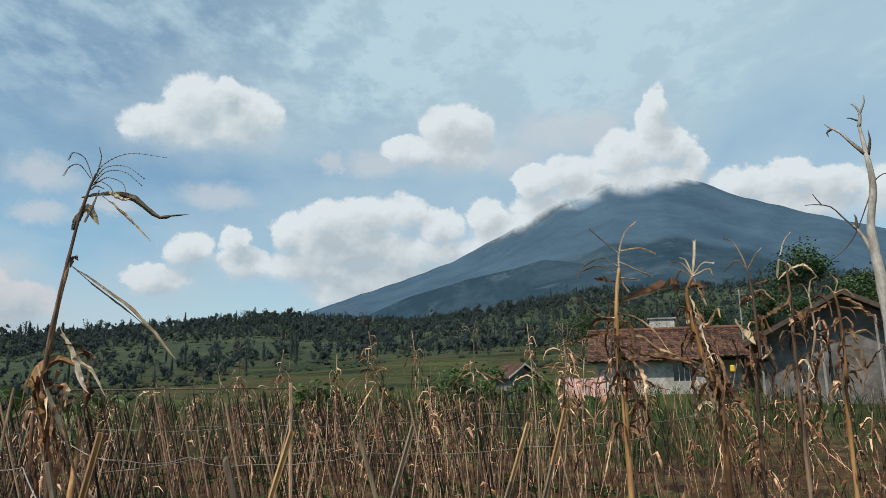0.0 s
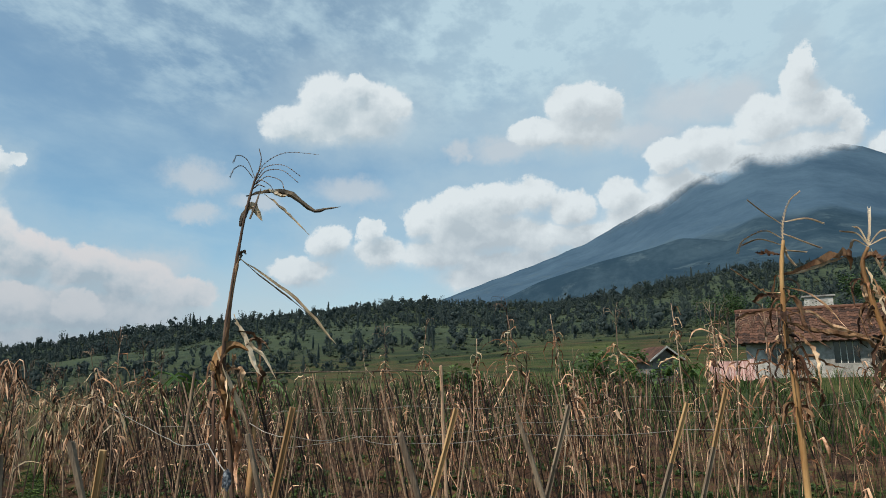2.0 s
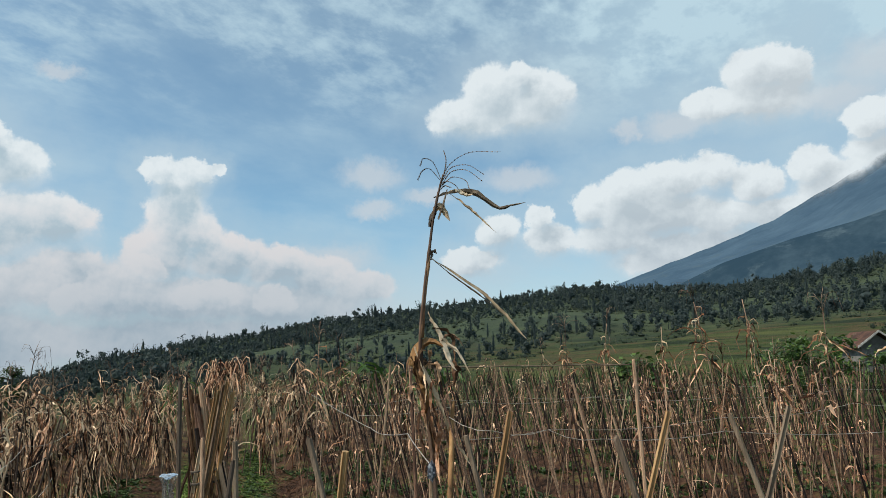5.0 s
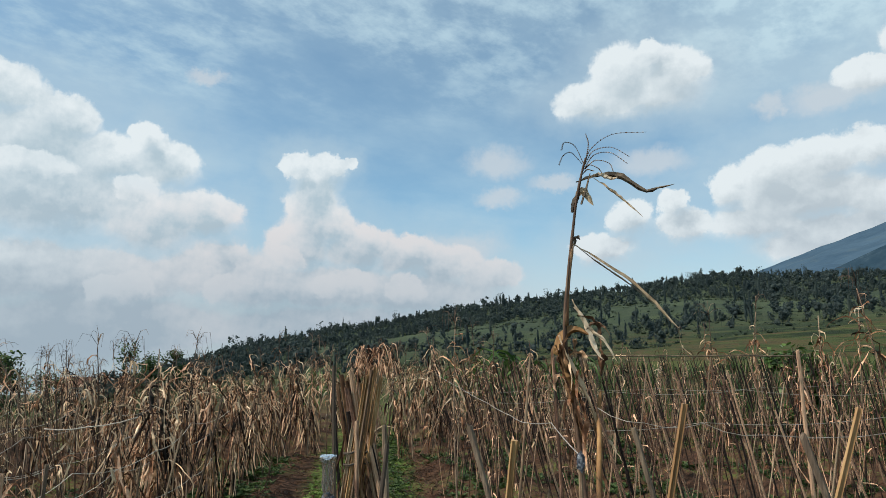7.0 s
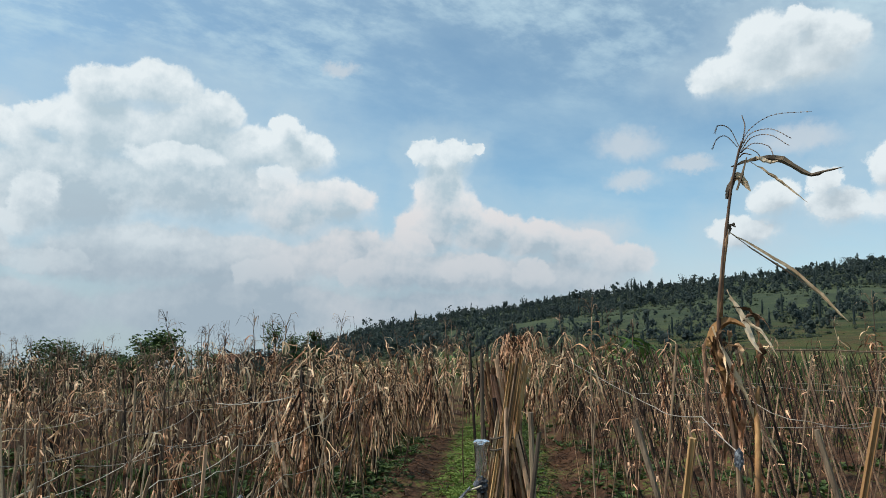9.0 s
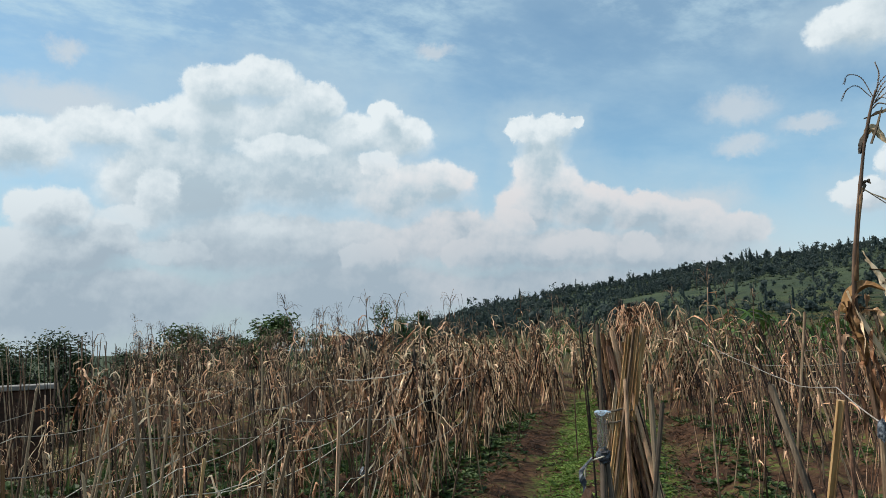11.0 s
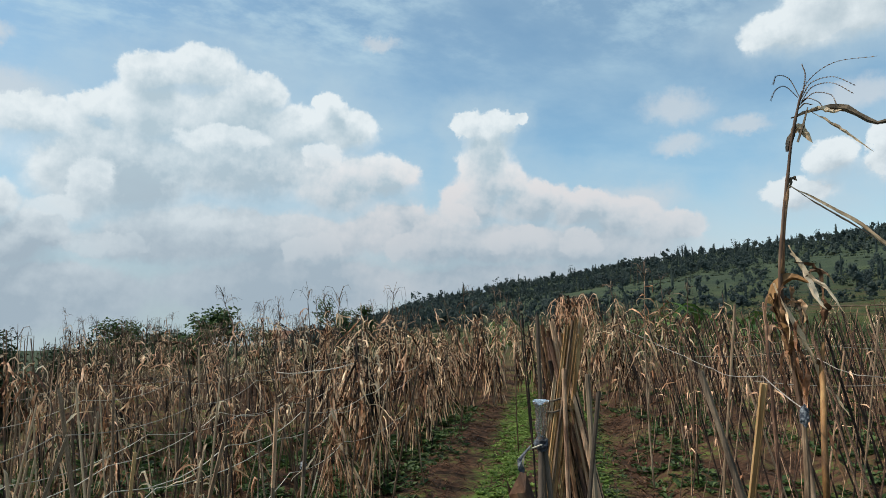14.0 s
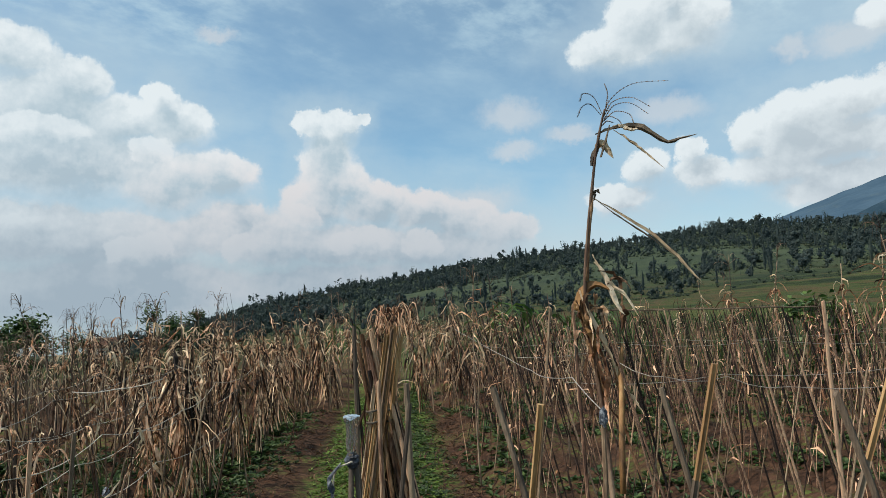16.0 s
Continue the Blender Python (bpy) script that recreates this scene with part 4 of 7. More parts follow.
def build_row_end_corn():
    """Lone dead corn plants whose heads stand above the bean rows: compass angle, distance, height of the tip."""
    rng = random.Random(52)
    protos = {}
    for az, r, top in ROW_END_CORN:
        i = rng.randrange(len(HEAD_KINDS))
        p = polar(az, r)
        foot = float(land(p.x, p.y)) - 0.02
        m = pose(p.x, p.y, foot, rng.uniform(-4, 4), rng.uniform(-4, 4), rng.uniform(0, 360)) @ Matrix.Scale((top - foot) / 2.12, 4)
        if i not in protos:
            protos[i] = corn_thing(HEAD_KINDS[i], "dead corn plant with curled leaves standing above the bean rows", "corn above the bean rows", (STALK, STRAW, RUSSET, PALE_LEAF))
            protos[i].matrix_basis = m
        else:
            copy_thing(protos[i], m)


HEAD_KINDS = [corn_pieces(crng, 1.9, crng.randint(10, 13), 0.55, i % 2 == 0, 0.70, 0.85, 8, red=0.5) for i in range(6)]
ROW_END_CORN = [(-16.1, 8.4, 2.16), (-13.9, 8.7, 2.18), (-8.8, 8.9, 2.23), (-6.7, 9.3, 2.29), (-4.6, 8.7, 2.32), (-1.2, 9.3, 2.46), (3.4, 6.6, 2.18), (7.1, 7.9, 2.51), (8.8, 9.3, 2.5), (10.5, 8.4, 2.18), (-33.8, 9.2, 2.04), (-36.2, 6.8, 1.91), (-33.4, 7.9, 1.88), (-0.8, 7.2, 2.05), (-46.1, 8.1, 1.72), (-36.0, 8.2, 1.89), (-33.1, 6.5, 1.83), (-29.1, 7.2, 1.81), (-78.6, 5.9, 1.5), (-72.5, 6.9, 1.47), (-69.4, 6.6, 1.42), (-56.8, 7.0, 1.89), (-83.7, 5.2, 1.63), (-80.9, 4.8, 1.60), (-78.9, 5.6, 1.68), (-82.4, 5.6, 1.50), (-85.6, 5.0, 1.48), (-76.4, 6.0, 1.5)]
build_row_end_corn()


def branch(points, r0, r1=0.0012, n=8):
    path = smooth_path(points, n)
    return tube(path, [r0 + (r1 - r0) * i / n for i in range(n + 1)], 4)


def beaded(points, r0, n=20):
    """A tassel branch with its row of empty spikelets."""
    path = smooth_path(points, n)
    pieces = [tube(path, [r0 * (1 - 0.6 * i / n) for i in range(n + 1)], 3)]
    for i in range(2, n):
        t = (path[i] - path[i - 1]).normalized()
        for s in (-1, 1):
            side = t.cross(Vector((0.2, 0.3, 1))).normalized() * s
            pieces.append(tube([path[i], path[i] + t * 0.006 + side * 0.003, path[i] + t * 0.010 + side * 0.0035], [0.0006, 0.0012, 0.0003], 3))
    return joined(*pieces)


def build_tall_stalk():
    """The lone stalk that stands above the field."""
    root = thing("corn_stalk", "lone tall dead corn stalk with torn leaves and a bare tassel", "corn plant")
    foot = Vector((-1.37, 2.50, float(land(-1.37, 2.50)) - 0.02))
    path = smooth_path([foot, (-1.44, 2.67, 0.75), (-1.515, 2.765, 1.19), (-1.545, 2.764, 1.50), (-1.560, 2.758, 1.68), (-1.534, 2.766, 1.95), (-1.514, 2.773, 2.10), (-1.490, 2.782, 2.27), (-1.458, 2.794, 2.42), (-1.443, 2.80, 2.47)], 30)
    solid("stalk", tube(path, [0.0125 - 0.0088 * (i / 30) ** 1.1 + (0.0016 if i % 5 == 0 else 0) for i in range(31)], 7), STALK, root, smooth=True)
    solid("leaf_sheath", tube(smooth_path([(-1.553, 2.760, 1.72), (-1.538, 2.766, 1.9), (-1.512, 2.774, 2.09)], 8), [0.0120, 0.0115, 0.0110, 0.010, 0.0095, 0.009, 0.009, 0.0105, 0.006], 7, 0.8), BROWN_LEAF, root, "brown papery sheath", True)
    tassel = [beaded(p, 0.0019) for p in (
        [(-1.448, 2.798, 2.44), (-1.430, 2.805, 2.53), (-1.438, 2.802, 2.584)],
        [(-1.455, 2.795, 2.42), (-1.421, 2.807, 2.509), (-1.330, 2.842, 2.570), (-1.187, 2.891, 2.566)],
        [(-1.448, 2.798, 2.44), (-1.410, 2.811, 2.50), (-1.335, 2.837, 2.51), (-1.262, 2.862, 2.46)],
        [(-1.448, 2.798, 2.43), (-1.405, 2.811, 2.482), (-1.339, 2.837, 2.485), (-1.272, 2.862, 2.43)],
        [(-1.448, 2.797, 2.42), (-1.405, 2.815, 2.456), (-1.350, 2.835, 2.44), (-1.332, 2.843, 2.40)],
        [(-1.454, 2.795, 2.45), (-1.485, 2.782, 2.53), (-1.526, 2.769, 2.552), (-1.545, 2.765, 2.52)],
        [(-1.459, 2.793, 2.447), (-1.500, 2.777, 2.500), (-1.535, 2.766, 2.492), (-1.556, 2.758, 2.45)],
        [(-1.460, 2.793, 2.408), (-1.432, 2.802, 2.437), (-1.395, 2.82, 2.420), (-1.375, 2.831, 2.385)],
        [(-1.462, 2.793, 2.395), (-1.440, 2.800, 2.415), (-1.415, 2.81, 2.410)])]
    solid("tassel", joined(*tassel), STALK, root, "thin bare straw tassel")
    solid("leaf_base", tube([(-1.470, 2.790, 2.26), (-1.447, 2.799, 2.33), (-1.428, 2.806, 2.40)], [0.006, 0.0065, 0.003], 5, 0.5), DARK_LEAF, root, "dark stiff leaf base")
    rng = random.Random(3)
    for pts, w, tw, st, mat, lab in (
            ([(-1.488, 2.785, 2.362), (-1.430, 2.805, 2.378), (-1.368, 2.826, 2.386), (-1.300, 2.851, 2.372), (-1.212, 2.882, 2.300), (-1.15, 2.905, 2.312), (-1.090, 2.926, 2.322)], 0.024, 1.3, 0.5, DARK_LEAF, "blackened leaf blown sideways"),
            ([(-1.430, 2.805, 2.375), (-1.390, 2.818, 2.388), (-1.345, 2.835, 2.368), (-1.315, 2.846, 2.372)], 0.020, 1.0, 0.4, PALE_LEAF, "pale torn leaf"),
            ([(-1.415, 2.81, 2.375), (-1.350, 2.833, 2.318), (-1.290, 2.855, 2.262), (-1.220, 2.880, 2.185)], 0.013, 2.2, 0.2, PALE_LEAF, "pale torn leaf"),
            ([(-1.490, 2.782, 2.285), (-1.468, 2.790, 2.318), (-1.445, 2.798, 2.300), (-1.418, 2.808, 2.250)], 0.040, 0.9, 0.9, PALE_LEAF, "small bleached leaf"),
            ([(-1.508, 2.776, 2.225), (-1.495, 2.780, 2.275), (-1.470, 2.789, 2.325)], 0.030, 0.4, 1.2, DARK_LEAF, "dark dry leaf base"),
            ([(-1.505, 2.777, 2.080), (-1.415, 2.810, 2.008), (-1.300, 2.851, 1.918), (-1.205, 2.885, 1.818), (-1.145, 2.905, 1.742), (-1.110, 2.92, 1.700)], 0.019, 1.4, 0.2, PALE_LEAF, "long bleached leaf hanging in the wind"),
            ([(-1.505, 2.777, 2.078), (-1.42, 2.808, 2.000), (-1.305, 2.849, 1.908), (-1.22, 2.88, 1.83)], 0.007, 2.0, 0.4, DARK_LEAF, "blackened leaf edge"),
            ([(-1.506, 2.777, 2.07), (-1.495, 2.78, 2.11), (-1.480, 2.786, 2.10)], 0.02, 1.0, 0.4, DARK_LEAF, "dark curled leaf collar"),
            ([(-1.525, 2.770, 1.835), (-1.498, 2.780, 1.765), (-1.455, 2.795, 1.700), (-1.400, 2.815, 1.655), (-1.350, 2.833, 1.555)], 0.020, 2.0, 0.3, PALE_LEAF, "bleached ragged leaf"),
            ([(-1.520, 2.771, 1.800), (-1.490, 2.782, 1.76), (-1.465, 2.791, 1.69), (-1.435, 2.80, 1.615), (-1.405, 2.81, 1.57)], 0.030, 1.6, 0.4, PALE_LEAF, "bleached ragged leaf"),
            ([(-1.47, 2.79, 1.70), (-1.44, 2.80, 1.73), (-1.40, 2.815, 1.72), (-1.375, 2.825, 1.67)], 0.018, 3.0, 0.5, STRAW, ""),
            ([(-1.570, 2.755, 1.52), (-1.592, 2.746, 1.60), (-1.560, 2.756, 1.672), (-1.515, 2.773, 1.702), (-1.455, 2.795, 1.675)], 0.050, 0.7, 0.7, RED_STALK, "thick brown curled leaf"),
            ([(-1.545, 2.762, 1.68), (-1.575, 2.750, 1.60), (-1.575, 2.750, 1.50), (-1.55, 2.760, 1.40)], 0.042, 0.6, 0.2, BROWN_LEAF, "thick brown curled leaf"),
            ([(-1.575, 2.75, 1.50), (-1.555, 2.76, 1.38), (-1.52, 2.768, 1.27), (-1.50, 2.77, 1.16)], 0.034, 1.6, 0.3, STRAW, "straw-coloured split leaf sheath"),
            ([(-1.52, 2.765, 1.44), (-1.49, 2.77, 1.34), (-1.485, 2.765, 1.24), (-1.49, 2.76, 1.13)], 0.030, -1.2, 0.8, RUSSET, ""),
            ([(-1.56, 2.755, 1.40), (-1.57, 2.75, 1.30), (-1.55, 2.75, 1.20), (-1.545, 2.74, 1.10)], 0.030, -1.2, 0.8, BROWN_LEAF, ""),
            ([(-1.50, 2.77, 1.20), (-1.44, 2.78, 1.12), (-1.40, 2.77, 1.02), (-1.35, 2.76, 0.90)], 0.024, 2.1, 0.1, BROWN_LEAF, "")):
        solid("leaf", blade(pts, w, tw, 0.4, st, 16, rng, 0.3 if w < 0.03 else 0.12, 0.2 if w < 0.03 else 0.05), mat, root, lab)

    right = Vector((0.875, 0.485, 0))

    def beside(o, z, d=0.0):
        return Vector((-1.535, 2.765, z)) + right * o + Vector((-0.485, 0.875, 0)) * d
    solid("side_stalk", tube(smooth_path([beside(0.070, 0.87, -0.20), beside(0.085, 1.10, -0.12), beside(0.100, 1.25, -0.05), beside(0.108, 1.36), beside(0.118, 1.44)], 8), [0.013, 0.013, 0.012, 0.012, 0.011, 0.012, 0.010, 0.009, 0.006], 6), RED_STALK, root, "broken side stalk", True)
    for pts, w, mat in (([(-0.055, 1.68), (-0.02, 1.58), (0.03, 1.46), (0.075, 1.36), (0.105, 1.25)], 0.034, PALE_LEAF), ([(-0.045, 1.64), (-0.035, 1.54), (-0.01, 1.44), (0.01, 1.33), (0.045, 1.20)], 0.040, RED_STALK),
                        ([(0.0, 1.42), (0.02, 1.30), (0.04, 1.21), (0.045, 1.10)], 0.034, RUSSET), ([(0.03, 1.76), (0.10, 1.74), (0.122, 1.66), (0.118, 1.56)], 0.028, STRAW),
                        ([(0.118, 1.62), (0.128, 1.57), (0.118, 1.50)], 0.034, BROWN_LEAF), ([(0.11, 1.27), (0.15, 1.21), (0.19, 1.15)], 0.016, PALE_LEAF),
                        ([(-0.02, 1.58), (0.03, 1.60), (0.05, 1.54), (0.045, 1.46)], 0.030, STRAW), ([(0.10, 1.38), (0.09, 1.28), (0.095, 1.18), (0.085, 1.05)], 0.030, STRAW)):
        solid("leaf", blade([beside(o, z, rng.uniform(-0.03, 0.01) - max(0.0, 1.3 - z) * 0.3) for o, z in pts], w, rng.uniform(-1.5, 1.5), 0.45, rng.uniform(-0.6, 0.6), 14, rng, 0.28, 0.15), mat, root)
    for i in range(30):
        q = path[rng.randint(9, 13)] + right * rng.uniform(-0.045, 0.06)
        a, l = rng.uniform(0, 6.28), rng.uniform(0.04, 0.14)
        o = Vector((math.cos(a), math.sin(a), 0))
        strip = [q, q + o * l * 0.25 + Vector((0, 0, l * rng.uniform(-0.2, 0.3))), q + o * l * 0.4 - Vector((0, 0, l * 0.5)), q + o * l * rng.uniform(0.2, 0.6) - Vector((0, 0, l))]
        solid("leaf", blade(strip, rng.uniform(0.010, 0.026), rng.uniform(-3, 3), 0.4, rng.uniform(-1, 1), 9, rng, 0.35, 0.15), rng.choice((BROWN_LEAF, RUSSET, BROWN_LEAF, STRAW, DARK_LEAF)), root)


build_tall_stalk()


def sight(az, el, r):
    """The place r metres out from the viewpoint at the field's edge, at a compass angle and a height angle."""
    q = polar(az, r)
    q.z = 1.58 + r * math.tan(radians(el))
    return q


def build_near_corn(label, r, thick, stalk, leaves, tips):
    """A dead maize plant at the field's edge: stalk from below upwards, single leaves, tassel twigs, torn strips."""
    root = thing("corn_stalk", label, "corn plant")
    rng = random.Random(int(r * 100) + len(leaves))
    line = [sight(a, e, r) for a, e in stalk]
    foot = line[0] + (line[0] - line[1]) * 0.6
    foot.z = float(land(foot.x, foot.y)) - 0.02
    path = smooth_path([foot] + line, 24)
    solid("stalk", tube(path, [thick * (1.15 - 0.6 * (i / 24) ** 1.3) + (0.0012 if i % 5 == 0 else 0) for i in range(25)], 7), RED_STALK if thick > 0.006 else STALK, root, smooth=True)
    solid("tassel", joined(*[beaded([sight(a, e, r + 0.01 * k) for k, (a, e) in enumerate(p)], 0.0016) for p in tips]), PALE_LEAF, root, "straw-coloured dry tassel")
    for pts, w, tw, st, mat in leaves:
        side = rng.choice((-1, 1)) * 0.03
        curve = [sight(a, e, r + side * k) for k, (a, e) in enumerate(pts)]
        solid("leaf", blade(curve, w * (0.85 if w > 0.028 else 0.7), tw * 1.5, 0.5, st, 22, rng, 0.2 if w > 0.028 else 0.45, 0.10 if w > 0.028 else 0.34), mat, root)
    for i in range(9 * len(stalk)):
        q = path[min(rng.randint(3, 19), rng.randint(3, 21))]
        a = rng.uniform(0, 6.28)
        o = Vector((math.cos(a), math.sin(a), 0))
        l = rng.uniform(0.02, 0.07) * (1.2 if i % 3 == 0 else 1)
        strip = [q, q + o * l * 0.4 + Vector((0, 0, l * rng.uniform(-0.1, 0.5))), q + o * l * 0.7 - Vector((0, 0, l * 0.3)), q + o * l * rng.uniform(0.4, 1.0) - Vector((0, 0, l * rng.uniform(0.5, 1.1)))]
        solid("leaf", blade(strip, rng.uniform(0.005, 0.015), rng.uniform(-4, 4), 0.4, rng.uniform(-1, 1), 8, rng, 0.5, 0.2), rng.choice((STRAW, RUSSET, BROWN_LEAF, BROWN_LEAF, BROWN_LEAF, DARK_LEAF)), root)


build_near_corn("dead corn stalk with a broad folded leaf and tassel", 2.2, 0.0085, [(14.07, -3.51), (13.84, -0.42), (13.79, 2.49), (13.86, 5.2), (14.05, 7.43), (14.3, 8.92)], [
    ([(14.03, 6.24), (15.45, 6.57), (17.41, 7.2), (18.48, 7.39), (18.76, 7.05), (18.51, 6.26)], 0.034, 0.5, 0.3, BROWN_LEAF),
    ([(14.04, 6.39), (15.2, 6.43), (17.16, 7.02), (18.36, 7.3)], 0.014, 0.4, 1.2, PALE_LEAF),
    ([(14.12, 7.73), (12.98, 7.99), (12.27, 8.17)], 0.018, 0.8, 0.3, BROWN_LEAF),
    ([(13.94, 4.95), (12.56, 5.13), (11.51, 6.05), (10.31, 7.1)], 0.01, 1.2, 0.3, STRAW),
    ([(13.83, 3.92), (12.35, 3.65), (10.86, 3.37), (10.48, 3.08)], 0.013, 1.8, 0.3, STRAW),
    ([(13.92, 4.58), (12.79, 4.87), (12.04, 4.53), (12.49, 3.89)], 0.022, 1.4, 0.6, BROWN_LEAF),
    ([(13.88, 3.23), (15.48, 3.42), (17.05, 2.35), (18.62, 1.75), (20.16, 1.17)], 0.016, 1.6, 0.2, STRAW),
    ([(13.85, 2.74), (15.16, 2.21), (17.01, 1.8), (18.82, 1.39), (20.52, 0.17), (22.13, -1.41)], 0.026, 1, 0.6, BROWN_LEAF),
    ([(13.97, 5.45), (15.57, 4.76), (16.79, 3.62), (17.73, 2.14)], 0.01, 2, 0.2, STRAW),
    ([(13.87, 2.25), (14.87, 1.49), (15.58, -0.21), (15.58, -2.58)], 0.02, 1.6, 0.3, STRAW),
    ([(13.89, 1.76), (14.55, 0.29), (14.9, -1.63)], 0.016, 2, 0.2, PALE_LEAF),
    ([(13.87, 3.72), (14.75, 3.2), (15.38, 1.96), (16.69, 0.61)], 0.014, 2.2, 0.5, BROWN_LEAF),
    ([(13.9, -0.66), (15.26, 0.28), (16.39, -0.34), (17.74, -0.72)], 0.015, 1.7, 0.5, BROWN_LEAF),
    ([(13.95, -1.62), (15.36, -1.63), (15.88, -2.58), (15.47, -3.51)], 0.02, 1.5, 0.5, BROWN_LEAF),
    ([(13.89, 5.7), (13.39, 4.73), (12.94, 3.26), (12.99, 2.03)], 0.012, 2, 0.3, BROWN_LEAF)],
    [[(14.21, 8.42), (14.38, 10.16), (14.95, 11.68), (15.79, 12.44)], [(14.28, 9.04), (13.09, 9.74), (11.56, 9.19), (11, 8.21)], [(14.3, 9.42), (15.83, 8.58), (16.67, 8.13)], [(14.53, 10.28), (15.96, 10.36), (17.08, 9.89)], [(14.28, 10.17), (13.17, 11.12), (12.11, 12.19)], [(14.22, 8.17), (15.07, 8), (15.66, 7.9)], [(14.22, 8.55), (12.68, 9.13), (11.41, 8.82)], [(14.28, 8.67), (14.44, 7.79), (14.88, 7.02)]])
build_near_corn("dead corn stalk wrapped in brown hanging leaves", 2.25, 0.0085, [(21.08, -3.5), (20.86, -0.99), (20.01, 2.07), (19.52, 4.47), (19.28, 6.66), (19.75, 7.84)], [
    ([(19.35, 6.65), (19.38, 4.96), (19.77, 3.26), (20.3, 1.59)], 0.03, 0.5, 0.4, STRAW),
    ([(19.45, 6.4), (19.77, 4.7), (20.2, 3.01), (20.73, 1.34)], 0.02, 0.9, 0.2, PALE_LEAF),
    ([(19.26, 6.9), (19.87, 7.3), (20.4, 6.83), (20.29, 5.99)], 0.026, 0.9, 0.6, BROWN_LEAF),
    ([(19.54, 4.71), (20.52, 4.19), (21.29, 5.34), (21.57, 4.61)], 0.012, 1.8, 0.3, STRAW),
    ([(19.91, 2.31), (20.56, 0.64), (21.04, -1.45), (20.32, -3.5)], 0.028, 1, 0.4, BROWN_LEAF),
    ([(20.1, 1.83), (20.07, 0.18), (20.36, -1.67), (20.12, -3.27)], 0.026, 1.4, 0.2, DARK_LEAF),
    ([(20.52, 0.17), (21.75, -0.77), (22.49, -2.14), (23.24, -3.26)], 0.026, 1.2, 0.5, BROWN_LEAF),
    ([(19.82, 2.55), (20.9, 2.04), (21.4, 0.16), (21.13, -1.68)], 0.016, 2, 0.3, BROWN_LEAF),
    ([(20.17, 1.35), (19.18, 0.2), (19.14, -1.67), (19.62, -2.59)], 0.018, 1.9, 0.2, BROWN_LEAF),
    ([(21, -1.91), (19.92, -1.67), (19.06, -2.59), (18.79, -3.16)], 0.016, 2, 0.5, PALE_LEAF),
    ([(19.71, 3.98), (18.84, 3.06), (18.59, 1.4), (18.99, 0.68)], 0.013, 2.2, 0.5, BROWN_LEAF)],
    [[(19.74, 7.72), (20.01, 9.28), (20.14, 10.61)], [(19.81, 7.96), (19.18, 8.85), (18.22, 9.17)], [(19.81, 7.96), (20.57, 8.8), (21.3, 8.82)], [(19.8, 7.84), (19.03, 8.38), (18.64, 7.91)], [(19.9, 7.71), (20.27, 6.6), (20.6, 5.62)], [(19.81, 7.96), (19.43, 9.08), (19.11, 9.35)], [(19.85, 7.95), (20.88, 8.37), (21.18, 7.98)]])
build_near_corn("thin dead corn stalk with its bare top bent over", 2.5, 0.0055, [(23.53, -2.81), (24, 1.25), (23.99, 4.25), (23.93, 6.36), (23.72, 8.38)], [
    ([(24.2, 4.24), (25.05, 4.7), (26.06, 5.29), (26.59, 6.22)], 0.022, 1, 0.4, STRAW),
    ([(22.48, 4.45), (22.91, 3.6), (23.38, 2.88), (23.82, 2.5)], 0.03, 0.4, 0.8, PALE_LEAF),
    ([(23.97, 6.36), (24.59, 6.55), (24.98, 6.1), (25.47, 5.68)], 0.009, 1.5, 0.3, PALE_LEAF),
    ([(23.98, 6.95), (24.76, 7.12), (25.32, 7.43)], 0.01, 1.5, 0.6, STRAW),
    ([(24, 1.25), (24.68, 1.91), (24.8, 2.48)], 0.012, 1, 0.3, STRAW),
    ([(23.98, 1.02), (23.49, 1.72), (23.34, 2.42), (23.38, 0.58)], 0.014, 2, 0.3, BROWN_LEAF)],
    [[(23.77, 8.14), (23.43, 9.24), (22.96, 10.23), (22.22, 10.66)], [(23.76, 8.26), (23.06, 8.8), (22.1, 8.15)], [(23.75, 8.15), (24.41, 9.15), (24.78, 9.59)]])
build_near_corn("thin dead corn stalk with an arching tan leaf", 2.6, 0.0055, [(26.36, 0.73), (26.5, 4.12), (26.45, 6.88), (26.43, 8.5)], [
    ([(25.85, 7.2), (26.68, 7.88), (27.49, 8.1), (28.07, 7.71), (28.44, 7.06)], 0.014, 0.6, 0.5, STRAW),
    ([(26.48, 3.89), (25.7, 2.79), (25.33, 2.12)], 0.014, 1.4, 0.5, BROWN_LEAF),
    ([(26.51, 5.03), (27.1, 4.31), (27.1, 2.73)], 0.014, 1.8, 0.5, BROWN_LEAF)],
    [[(26.43, 8.5), (25.97, 8.54), (25.7, 7.4)], [(26.08, 9), (26.42, 9.89), (26.87, 10.54)], [(26.43, 8.5), (27.02, 7.52)]])
